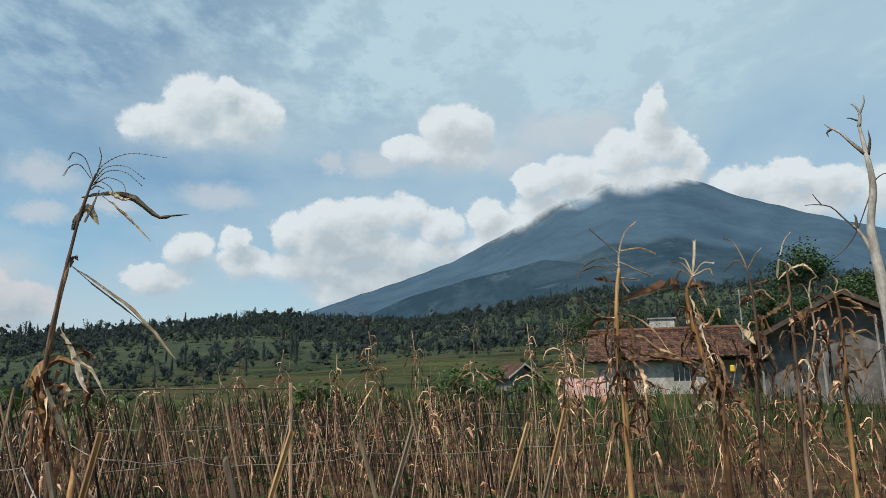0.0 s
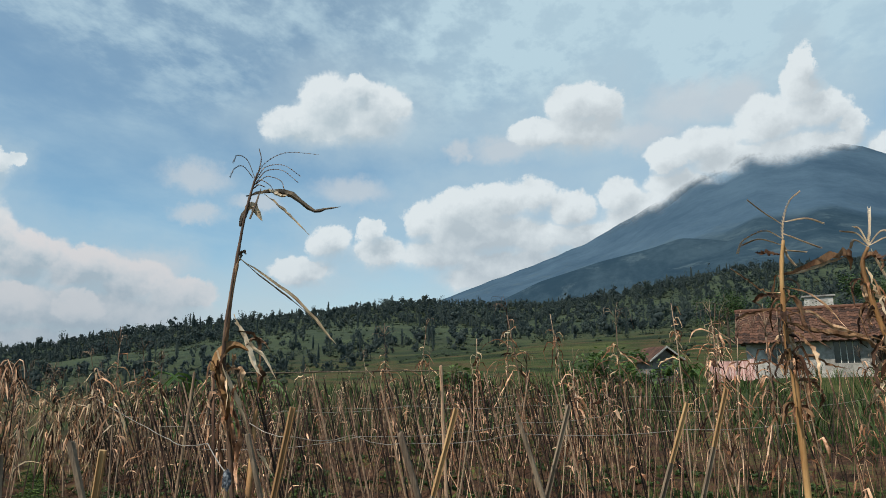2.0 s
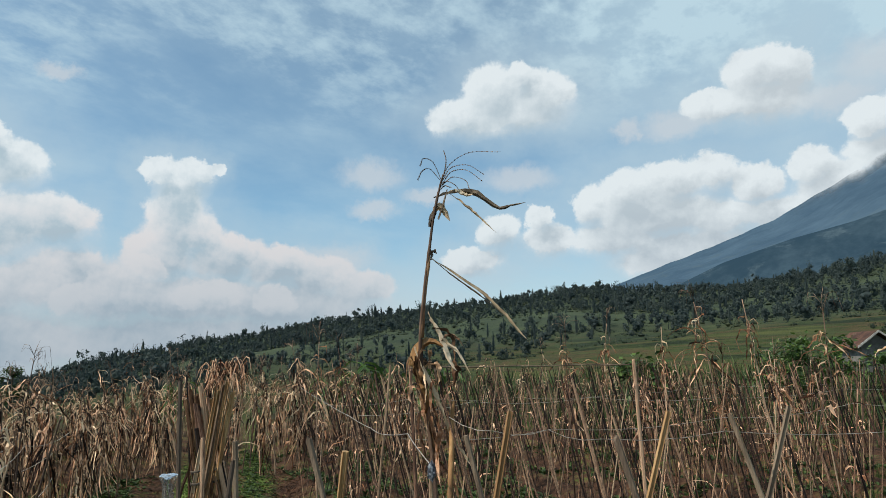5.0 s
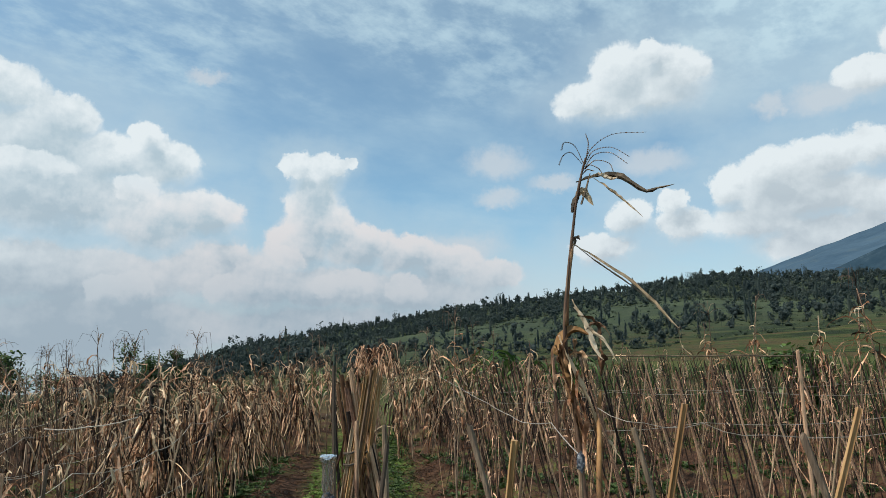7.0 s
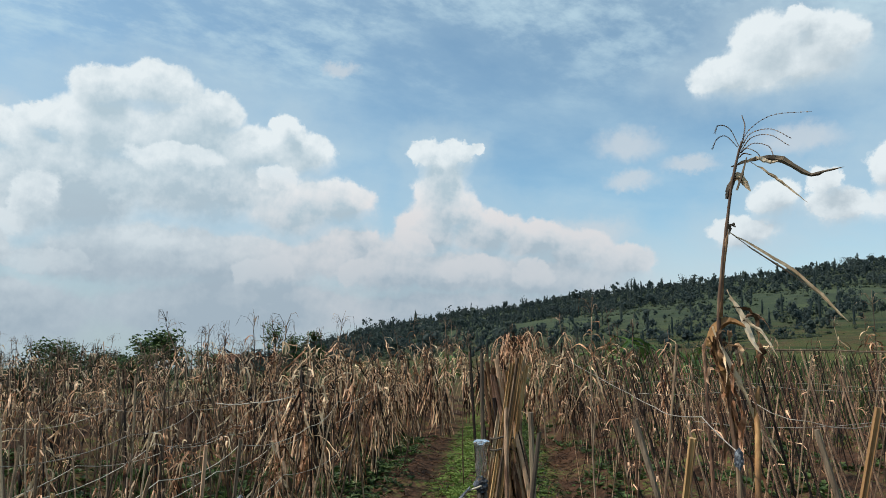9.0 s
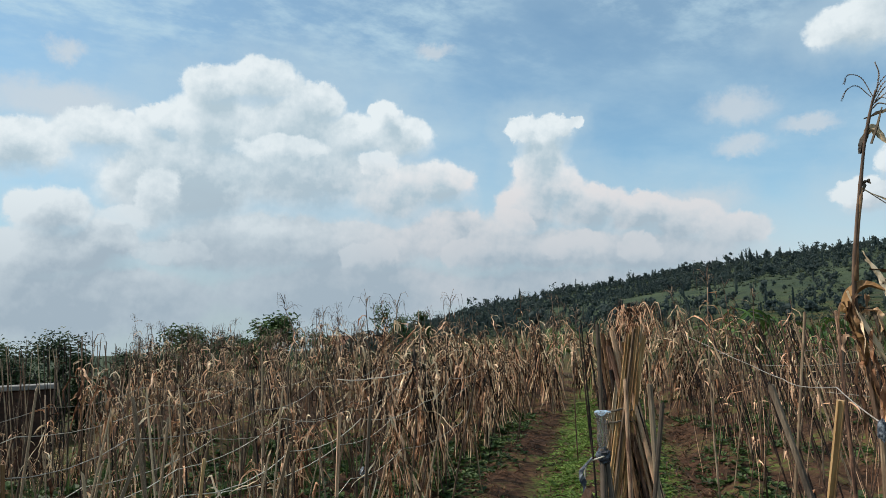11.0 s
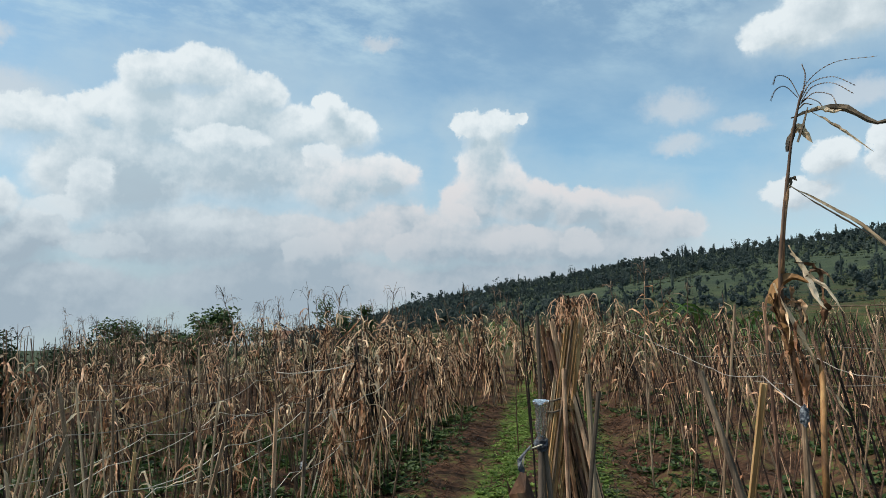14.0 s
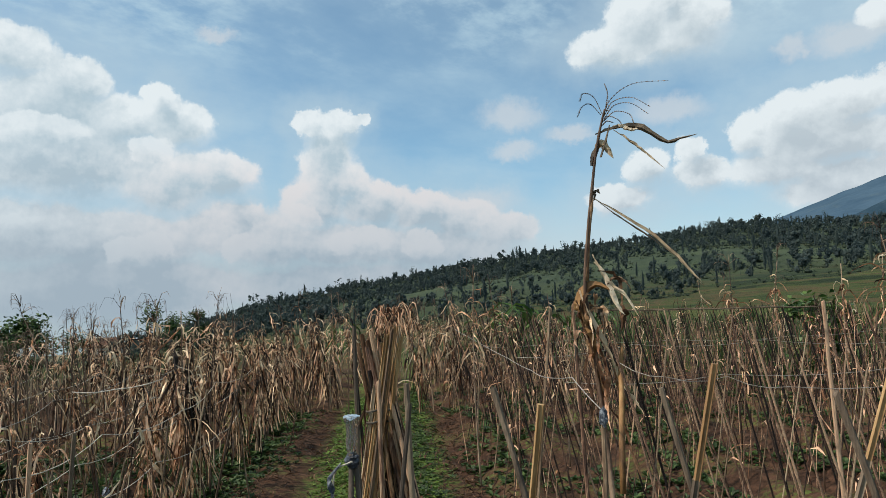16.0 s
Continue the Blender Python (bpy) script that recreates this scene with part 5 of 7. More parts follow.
build_near_corn("ragged dead corn plant with crumpled dark leaves", 2.9, 0.0065, [(29.22, -3.42), (29.41, 0), (29.51, 2.62), (29.42, 5.07), (29.29, 5.97)], [
    ([(29.3, 5.7), (30.38, 5.26), (31.25, 4.5), (32.09, 3.68)], 0.02, 1.5, 0.4, BROWN_LEAF),
    ([(29.46, 4.84), (30.71, 4.75), (31.57, 4.04), (31.82, 2.94)], 0.018, 2, 0.3, BROWN_LEAF),
    ([(29.34, 5.52), (28.37, 4.91), (27.55, 4.74), (27.23, 3.62)], 0.02, 1.7, 0.4, BROWN_LEAF),
    ([(29.46, 3.95), (28.41, 3.34), (27.63, 3.6)], 0.02, 1.5, 0.4, STRAW),
    ([(29.51, 2.62), (28.48, 2.22), (27.75, 0.92), (27.41, -0.4)], 0.022, 1.8, 0.2, BROWN_LEAF),
    ([(29.55, 2.18), (30.36, 1.71), (30.59, 0.41), (30.21, -1.3)], 0.024, 1.4, 0.2, BROWN_LEAF),
    ([(29.48, 1.52), (28.88, 0.45), (28.78, -1.29), (28.93, -2.57)], 0.02, 1.5, 0.5, DARK_LEAF),
    ([(29.46, 0.43), (30.62, 0.62), (31.39, 1.67), (31.99, 2.07)], 0.014, 1.5, 0.3, STRAW),
    ([(29.36, -0.43), (28.35, -0.85), (28.01, -2.15), (27.53, -3.01)], 0.018, 2, 0.3, BROWN_LEAF),
    ([(29.48, 3.28), (30.13, 3.03), (31.1, 3.2), (31.97, 1.86)], 0.012, 2, 0.2, PALE_LEAF)],
    [[(29.29, 5.97), (28.94, 6.45), (28.33, 6.39)], [(29.33, 5.97), (29.57, 6.73), (29.24, 7.33)], [(29.33, 5.97), (29.99, 6.14), (30.43, 5.66)]])
build_near_corn("ragged dead corn plant with crumpled dark leaves", 3.3, 0.006, [(26.49, -3.45), (26.89, -0.83), (27.4, 1.37), (27.79, 3.15), (27.77, 4.95), (27.68, 5.98)], [
    ([(27.72, 5.41), (28.27, 5.82), (28.82, 5.33), (28.99, 4.2)], 0.02, 1.5, 0.4, BROWN_LEAF),
    ([(27.73, 4.5), (27.07, 4.09), (26.65, 2.97), (26.74, 1.84)], 0.024, 1.5, 0.4, BROWN_LEAF),
    ([(27.75, 3.15), (28.53, 2.66), (28.58, 1.33), (28.34, 0.02)], 0.022, 1.7, 0.3, BROWN_LEAF),
    ([(27.44, 1.82), (26.59, 1.4), (26.15, 0.06), (26.14, -1.05)], 0.022, 1.2, 0.4, DARK_LEAF),
    ([(27.06, 0.05), (27.71, -0.41), (27.67, -1.71), (27.36, -2.8)], 0.022, 1.9, 0.4, BROWN_LEAF),
    ([(27.27, 1.15), (27.75, 0.92), (28.22, 1.57)], 0.014, 1.9, 0.4, PALE_LEAF)],
    [[(27.68, 5.98), (27.34, 6.69), (26.72, 6.63)], [(27.68, 5.98), (27.88, 6.88), (28.22, 7.19)]])


# ---------------------------------------------------------------- stakes
def stake_shape(rng):
    """A thin stick of unit height and thickness, a little crooked, cut at a slant on top."""
    verts, faces = [], []
    a, b, c = rng.uniform(-1.8, 1.8), rng.uniform(-1.8, 1.8), rng.uniform(0, 6.28)
    for i, (z, r) in enumerate(((0, 1.05), (0.24, 0.98), (0.26, 1.12), (0.28, 0.96), (0.55, 0.92), (0.57, 1.04), (0.59, 0.9), (0.82, 0.84), (1, 0.78))):
        w = math.sin(z * math.pi) * (1 if z < 0.5 else 0.7)
        for k in range(6):
            t = 6.2832 * k / 6
            verts.append(Vector((a * w + r * math.cos(t), b * w + r * math.sin(t), z + (0.012 * math.cos(t + c) if i == 8 else 0))))
    for i in range(8):
        for k in range(6):
            k2 = (k + 1) % 6
            faces.append((i * 6 + k, i * 6 + k2, i * 6 + 6 + k2, i * 6 + 6 + k))
    faces += [(5, 4, 3, 2, 1, 0), (48, 49, 50, 51, 52, 53)]
    return verts, faces


srng = random.Random(8)
STAKE_SHAPES = [stake_shape(srng) for _ in range(6)]


def stake_pose(foot, top, r):
    """Sets a metre-long stick of unit thickness from foot to top."""
    way = top - foot
    m = way.to_track_quat("Z", "Y").to_matrix().to_4x4()
    return Matrix.Translation(foot) @ m @ Matrix.Diagonal((r, r, way.length, 1))


def build_stakes():
    rng = random.Random(31)
    meshes = {}
    for mat, key in ((STAKE, "d"), (TAN_STAKE, "t")):
        for i in range(6):
            meshes[key, i] = mesh_data("bamboo_stake", STAKE_SHAPES[i][0], STAKE_SHAPES[i][1], mat)
    near, far = [], []

    def plant(d, n, dn_, top, r, key, dd=0.0):
        p, q = F(d, n), F(d + dd, n + dn_)
        p.z = float(land(p.x, p.y)) - 0.05
        q.z = top
        if math.degrees(math.atan2(p.x, p.y)) > 5 and rng.random() < 0.6:
            return
        row = (key, rng.randrange(6), stake_pose(p, q, r))
        (near if p.length < 5.2 else far).append(row)
    # bean rows: crossed pairs, thick dark stakes leaning one way and thin tan ones the other
    for k in range(14):
        n = 0.90 + 0.75 * k
        d = 2.8 + rng.uniform(0, 0.2)
        stop = 15.5 - 0.3 * k
        while d < stop:
            if rng.random() < 0.95:
                plant(d, n + rng.gauss(0.24, 0.03), -rng.gauss(0.40, 0.06), rng.gauss(1.45, 0.06), rng.uniform(0.0052, 0.0076), "d", rng.gauss(0.0, 0.05))
            if rng.random() < 0.80:
                plant(d + rng.uniform(-0.1, 0.1), n - rng.gauss(0.22, 0.03), rng.gauss(0.27, 0.06), rng.gauss(1.40, 0.08), rng.uniform(0.0032, 0.0052), "t" if rng.random() < 0.5 else "d", rng.gauss(0.0, 0.05))
            d += rng.uniform(0.24, 0.36)
    # sticks among the corn
    for k in range(14):
        n = -1.75 - 0.72 * k
        d = 1.9 - 0.08 * k + rng.uniform(0, 0.3)
        while d < 13:
            if rng.random() < 0.8:
                plant(d, n + rng.uniform(-0.2, 0.3), rng.uniform(-0.35, 0.3), rng.uniform(0.85, 1.38), rng.uniform(0.0042, 0.0085), "d" if rng.random() < 0.4 else "t", rng.uniform(-0.15, 0.15))
            d += rng.uniform(0.13, 0.27) * (1 if d < 7 else 1.6)
    # the row end between the two paths
    for i in range(10):
        plant(6.0 + i * 0.7, -0.4 + rng.uniform(-0.15, 0.15), rng.uniform(-0.2, 0.2), rng.uniform(1.3, 1.55), rng.uniform(0.008, 0.012), "d")
    near.sort(key=lambda row: row[2].translation.length)
    for key, i, m in near[:300]:
        ob = new("bamboo_stake", meshes[key, i])
        ob.matrix_world = m
        tagged(ob, "thin weathered grey-brown bean stake stuck in soil" if key == "d" else "thin tan bamboo bean stake stuck in soil", "stake", "stakes of the bean rows")
    far += near[300:]
    for key, mat, label in (("d", STAKE, "weathered grey-brown stakes of the bean rows"), ("t", TAN_STAKE, "tan bamboo stakes of the bean rows")):
        rows = [(i, m) for q, i, m in far if q == key]
        join_many("bean_stakes", [[("stake", s, 0)] for s in STAKE_SHAPES], rows, [mat], label, "stakes")
    return far


FAR_STAKES = build_stakes()


def slat_shape(length, width, thick=0.012):
    """Half a split bamboo cane: curved in section, with its knots."""
    rows = 14
    verts, faces = [], []
    knots = (0.115, 0.36, 0.62, 0.88)
    for i in range(rows + 1):
        s = 1 - i / rows
        z = length * s
        swell = 1 + sum(0.16 * math.exp(-((1 - s - k) / 0.012) ** 2) for k in knots)
        for j in range(5):
            a = (j / 4 - 0.5) * 1.5
            verts.append(Vector((math.sin(a) * width * 0.72 * swell, (math.cos(a) - 0.72) * width * 0.72 * swell, z)))
        for j in range(5):
            a = (0.5 - j / 4) * 1.5
            verts.append(Vector((math.sin(a) * (width * 0.72 - thick * 0.6), (math.cos(a) - 0.72) * width * 0.72 - thick, z)))
    for i in range(rows):
        for j in range(10):
            a, b = i * 10 + j, i * 10 + (j + 1) % 10
            faces.append((a, b, b + 10, a + 10))
    faces.append(tuple(range(9, -1, -1)))
    faces.append(tuple(range(rows * 10, rows * 10 + 10)))
    return verts, faces


def upright(foot, top, turn=0.0):
    way = (top - foot).normalized()
    side = Vector((math.cos(radians(turn)), math.sin(radians(turn)), 0))
    y = way.cross(side).normalized()
    x = y.cross(way)
    return Matrix.Translation(foot) @ Matrix((x, y, way)).transposed().to_4x4()


def split_stake(top, foot, mat=SLAT, width=0.022, turn=28.0, label="split bamboo stake with a clean-cut top leaning in soil"):
    """A split cane from its foot, given across from its top, to its top."""
    q = Vector(top)
    p = Vector((q.x + foot[0], q.y + foot[1], 0))
    p.z = float(land(p.x, p.y)) - 0.06
    length = (q - p).length
    root = thing("split_bamboo_stake", label, "stake", "split bamboo stakes along the field edge", at=upright(p, q, turn))
    v, f = slat_shape(length, width, 0.006)
    solid("cane", (v, f), mat, root)
    # the old lower part has lost its skin
    k = length * 0.87
    lower = [Vector((x * 1.05, y * 1.05 + (0.0006 if y > 0 else -0.0006), z * 0.87)) for x, y, z in v]
    solid("weathered_base", (lower, f), SLAT_OLD, root, "grey weathered lower cane")
    for z in (0.87, 0.62, 0.36):
        solid("node", tube([Vector((x * width, y * width, length * z)) for x, y in ((-0.52, -0.02), (-0.3, 0.14), (0, 0.22), (0.3, 0.14), (0.52, -0.02))], 0.0022, 5), SLAT_OLD, root, smooth=True)
    return root


for top, foot, mat in (((-0.80, 0.98, 1.46), (-0.34, 0.2), SLAT), ((-0.59, 1.23, 1.51), (-0.32, -0.05), SLAT), ((-0.36, 1.68, 1.48), (-0.45, -0.1), SLAT), ((-0.10, 2.18, 1.46), (-0.45, -0.05), SLAT_OLD), ((0.28, 2.45, 1.45), (-0.5, 0.03), SLAT), ((0.43, 2.58, 1.49), (-0.43, 0.05), SLAT)):
    split_stake(top, foot, mat, 0.0065 + 0.0048 * math.hypot(top[0], top[1]))

for top, foot, mat in (((-1.75, 0.59, 1.38), (-0.02, -0.05), STAKE), ((-1.80, 0.70, 1.38), (0.0, -0.1), SLAT_OLD), ((-1.80, 0.49, 1.32), (-0.12, -0.3), TAN_STAKE), ((-2.05, 0.37, 1.26), (0.0, -0.12), SLAT), ((-1.90, 0.19, 1.34), (-0.1, -0.45), SLAT_OLD), ((-2.0, -0.06, 1.31), (0.05, 0.06), SLAT)):
    split_stake(top, foot, mat, 0.009, 60.0, "old split bamboo stake leaning beside withered corn")


def post(d, n, top, dn_, r, mat, label, dd=0.0, bumps=0.1, name="wooden_post"):
    """A rough thick stick with a broken head; its foot lies dn_ across and dd along from its top."""
    q, p = F(d, n, top), F(d + dd, n + dn_)
    p.z = float(land(p.x, p.y)) - 0.06
    rng = random.Random(int(abs(d * 100 + n * 1000)))
    k = 12
    side = (q - p).cross(Vector((0, 0, 1)) + SIDE).normalized()
    pts = [p.lerp(q, i / k) + side * rng.uniform(-1, 1) * r * 0.35 for i in range(k + 1)]
    v, f = tube(pts, [r * (1.12 - 0.3 * i / k) * (1 + rng.uniform(-bumps, bumps)) for i in range(k + 1)], 7)
    for a in v[-7:]:
        a += Vector((0, 0, rng.uniform(-1.2, 0.8) * r))
    return tagged(solid(name, (v, f), mat), label, "post")


def post_at(top, foot, r, mat, label, bumps=0.1, name="wooden_post"):
    x, y, z = top
    d, n = ROW.x * x + ROW.y * y, SIDE.x * x + SIDE.y * y
    post(d, n, z, SIDE.x * foot[0] + SIDE.y * foot[1], r, mat, label, ROW.x * foot[0] + ROW.y * foot[1], bumps, name)


for top, foot, r in (((-0.43, 1.413, 1.447), (0.40, 0.02), 0.0075), ((-0.25, 2.06, 1.446), (0.42, 0.05), 0.0095), ((-1.05, 1.22, 1.455), (0.46, 0.02), 0.0085), ((-0.71, 1.29, 1.455), (0.36, 0.05), 0.0062)):
    post_at(top, foot, r, SLAT_OLD, "weathered grey broken post leaning in the bean row", 0.2)
post_at((-2.24, 3.69, 1.60), (-0.1, -0.2), 0.0085, TAN_STAKE, "tall thin tan bamboo stake at the field edge", name="bamboo_stake")
post_at((-1.37, 2.46, 1.22), (0.0, -0.04), 0.011, TAN_STAKE, "tan bamboo stake tied with plastic", name="bamboo_stake")
post_at((-1.72, 1.74, 1.31), (-0.14, -0.1), 0.009, DARK_WOOD, "thin dark stake beside the path", name="bamboo_stake")
post_at((-0.98, 0.58, 1.34), (0.5, 0.25), 0.019, BROWN_LEAF, "brown stub of a cut branch leaning forward", 0.05)
post_at((-2.22, 2.0, 1.56), (0.03, 0.0), 0.010, SLAT_OLD, "straight brown post beside the stacked stakes", 0.04)
post_at((-2.02, 1.92, 1.36), (0.0, 0.02), 0.010, STAKE, "short brown post beside the stacked stakes", 0.05)


def rag(at, w, h, mat, name, label, category, seed):
    """A crumpled knot of plastic film."""
    rng = random.Random(seed)
    bm = bmesh.new()
    bmesh.ops.create_icosphere(bm, subdivisions=3, radius=1)
    for v in bm.verts:
        q = v.co.copy()
        k = 1 + 0.34 * noise.noise(q * 2.3 + Vector((seed, 0, 0))) + 0.22 * noise.noise(q * 5.5 + Vector((0, seed, 0)))
        v.co = Vector((q.x * w, q.y * w * 0.7, q.z * h)) * k
    bm.verts.ensure_lookup_table()
    out = [v.co + Vector(at) for v in bm.verts], [tuple(v.index for v in f.verts) for f in bm.faces]
    bm.free()
    return tagged(solid(name, out, mat), label, category)


rag((-1.365, 2.45, 1.195), 0.017, 0.034, BLUE_BAG, "plastic_knot", "blue-grey crumpled plastic tied round a stake", "plastic wrap", 2)
rag(F(4.4, -1.9, 0.62), 0.024, 0.034, BLUE_BAG, "plastic_scrap", "dark blue plastic scrap caught on dry corn", "plastic wrap", 7)


def build_bottle():
    """An upturned drinks bottle on a tuft of sticks."""
    base = F(2.46, -0.35, -0.03)
    root = thing("bottle_post", "upturned clear plastic bottle tied on three dark sticks", "bottle marker", at=Matrix.Translation(base))
    rng = random.Random(6)
    for dx, dy in ((-0.10, 0.05), (0.03, -0.10), (0.12, 0.07)):
        foot = Vector((dx, dy, -0.15))
        solid("stick", tube([foot, foot.lerp(Vector((0, 0, 1.16)), 0.5) + Vector((rng.uniform(-0.01, 0.01), 0, 0)), Vector((dx * 0.06, dy * 0.06, 1.19))], [0.012, 0.010, 0.008], 6), DARK_WOOD, root, smooth=True)
    prof = [(0.0, 1.300), (0.010, 1.296), (0.022, 1.306), (0.031, 1.312), (0.033, 1.306), (0.032, 1.298), (0.027, 1.288), (0.028, 1.276), (0.025, 1.262), (0.027, 1.250), (0.026, 1.235), (0.025, 1.222), (0.020, 1.205), (0.014, 1.188), (0.0125, 1.172)]
    v, f, k = [], [], 20
    for r, z in prof:
        for i in range(k):
            a = 6.2832 * i / k
            dent = 0.80 - 0.22 * max(0, math.sin(a * 2 + z * 40)) * (1.20 < z < 1.30) + 0.10 * math.sin(a * 5 + z * 90)
            v.append(Vector((r * dent * math.cos(a), r * dent * math.sin(a), z)))
    for j in range(len(prof) - 1):
        for i in range(k):
            f.append((j * k + i, j * k + (i + 1) % k, (j + 1) * k + (i + 1) % k, (j + 1) * k + i))
    solid("bottle", (v, f), BOTTLE, root, "clear ribbed plastic bottle", True)
    wrap = rag((0, 0, 1.165), 0.026, 0.026, BLUE_BAG, "film_wrap", "", "", 11)
    wrap.parent = root
    cord = smooth_path([(0.02, -0.02, 1.17), (-0.05, -0.03, 1.13), (-0.045, -0.04, 1.03), (0.0, -0.05, 0.96), (0.10, -0.03, 0.95)], 14)
    solid("cord", tube(cord, 0.0028, 5), CORD, root, "pale knotted cord", True)
    tail = smooth_path([(-0.02, -0.03, 1.16), (-0.055, -0.045, 1.10), (-0.045, -0.05, 1.0), (-0.05, -0.05, 0.93)], 10)
    solid("ribbon", blade(tail, 0.03, 1.5, 0.3, 0.3, 10, rng), BLUE_BAG, root, "blue plastic ribbon")


build_bottle()
for ob in [o for o in bpy.data.objects if o.name.startswith("film_wrap")]:
    for key in ("label", "category"):
        if key in ob:
            del ob[key]


def build_stack():
    """Pulled stakes tied into a sheaf that leans between the two paths."""
    rng = random.Random(14)
    root = thing("stake_stack", "sheaf of pulled bean stakes tied together beside the path", "stake stack", at=Matrix.Translation(F(3.32, -0.275)))

    def ring(r0, r1, z):
        a, w = rng.uniform(0, 6.28), rng.uniform(r0, r1)
        return ROW * math.cos(a) * w + SIDE * math.sin(a) * w + Vector((0, 0, z))

    def leaning(n0, n1, z1, d0, d1):
        return SIDE * n0 + ROW * d0 - Vector((0, 0, 0.05)), SIDE * n1 + ROW * d1 + Vector((0, 0, z1))
    # dark stakes lean one way, golden split slats the other, crossing at the tie
    for i in range(46):
        u = rng.random()
        cut = rng.random() < 0.55
        p, q = leaning(0.15 + 0.17 * u + rng.gauss(0, 0.015), -0.085 + 0.085 * u + rng.gauss(0, 0.01), 1.50 + rng.uniform(-0.05, 0.05), rng.uniform(-0.20, 0.10), rng.uniform(-0.04, 0.06))
        if cut:
            q = p.lerp(q, rng.uniform(0.76, 0.94))
        r = rng.uniform(0.0065, 0.0120)
        m = p.lerp(q, 0.5) + Vector((rng.uniform(-0.012, 0.012), rng.uniform(-0.012, 0.012), 0))
        solid("stake", tube(smooth_path([p, m, q], 7), [r * (1.15 - 0.05 * k) * (1 + rng.uniform(-0.12, 0.12)) for k in range(8)], 6), STAKE if i % 3 else BROWN_LEAF, root)
    for i in range(10):
        u = i / 9
        p, q = leaning(-0.215 + 0.06 * u + rng.gauss(0, 0.015), 0.012 + 0.10 * u + rng.gauss(0, 0.006), rng.uniform(1.46, 1.58), rng.uniform(-0.10, 0.02), rng.uniform(-0.09, -0.01))
        solid("slat", moved(slat_shape((q - p).length, rng.uniform(0.013, 0.021), 0.007), upright(p, q, rng.uniform(20, 70))), SLAT if i % 4 else TAN_STAKE, root, "golden split bamboo slat")
    p, q = leaning(0.155, 0.118, 1.30, -0.13, -0.10)
    solid("pole", tube([p, p.lerp(q, 0.5), q], [0.014, 0.013, 0.012], 7), SLAT_OLD, root, "pale grey weathered pole")
    for z in (1.10, 1.15):
        solid("twine", tube([SIDE * (0.005 + 0.072 * math.cos(k * 0.52)) + ROW * (0.075 * math.sin(k * 0.52)) + Vector((0, 0, z + 0.004 * k + 0.006 * math.sin(k * 2.3))) for k in range(14)], 0.005, 5), DARK_BARK, root, "dark twine wound round")
    # torn bark and dead vines hanging on the sheaf
    shreds = []
    for i in range(130):
        z = rng.uniform(0.35, 1.28)
        p = ring(0.05, 0.09 + 0.06 * (1.1 - z), z)
        l = rng.uniform(0.08, 0.30)
        shreds.append(blade([p, p + Vector((rng.gauss(0, 0.02), rng.gauss(0, 0.02), -l * 0.4)), p + Vector((rng.gauss(0, 0.03), rng.gauss(0, 0.03), -l))], rng.uniform(0.006, 0.018), rng.uniform(-3, 3), 0.4, rng.uniform(-1, 1), 5, rng, 0.4, 0.2))
    solid("torn_bark", joined(*shreds), BROWN_LEAF, root, "shredded brown bark and dead vines")
    pieces = []
    for i in range(150):
        a = rng.uniform(0, 6.28)
        w = Vector((math.cos(a), math.sin(a), 0))
        p = SIDE * rng.uniform(0.0, 0.15) + ROW * rng.uniform(-0.08, 0.12) + Vector((0, 0, rng.uniform(1.50, 1.62)))
        l = rng.uniform(0.03, 0.085)
        pieces.append(blade([p, p + w * l * 0.4 + Vector((0, 0, 0.04)), p + w * l * 0.8 + Vector((0, 0, rng.uniform(-0.03, 0.04))), p + w * l - Vector((0, 0, l * rng.uniform(0.2, 1.0)))], rng.uniform(0.002, 0.006), rng.uniform(-3, 3), 0.4, rng.uniform(-1, 1), 5, rng))
    solid("dry_leaves", joined(*pieces), RUSSET, root, "straw-brown dry leaf tuft")


build_stack()


# ---------------------------------------------------------------- wires
def wire(points, label="thin sagging grey wire strung between stakes", r=0.0016, sag=0.03, mat=WIRE, name="wire"):
    pts = []
    for a, b in zip(points, points[1:]):
        a, b = Vector(a), Vector(b)
        n = max(3, int((b - a).length / 0.18))
        for i in range(n):
            u = i / n
            pts.append(a.lerp(b, u) - Vector((0, 0, 4 * sag * u * (1 - u))))
    pts.append(Vector(points[-1]))
    return tagged(solid(name, tube(pts, r, 5), mat, smooth=True), label, "wire")


wrng = random.Random(4)
wire([(-1.37, 2.45, 1.22), (-1.855, 3.177, 1.255), F(4.18, 0.66, 1.205), F(4.56, 0.66, 1.21), F(5.48, 0.66, 1.225), F(7.34, 0.65, 1.265), F(10.2, 0.65, 1.325)], sag=0.006, r=0.0026)
wire([F(3.0, 0.72, 1.38), F(2.82, 0.86, 1.325), F(2.85, 1.12, 1.315), F(2.8, 1.34, 1.27), F(2.82, 1.97, 1.27), F(2.85, 3.1, 1.22), F(2.9, 4.4, 1.2)], sag=0.02)
for d, z in ((3.9, 1.24), (5.4, 1.27), (7.2, 1.25)):
    wire([F(d + wrng.uniform(-0.1, 0.1), n, z + wrng.uniform(-0.04, 0.04)) for n in (0.7, 1.6, 2.7, 3.9, 5.2, 6.8)], sag=0.03)
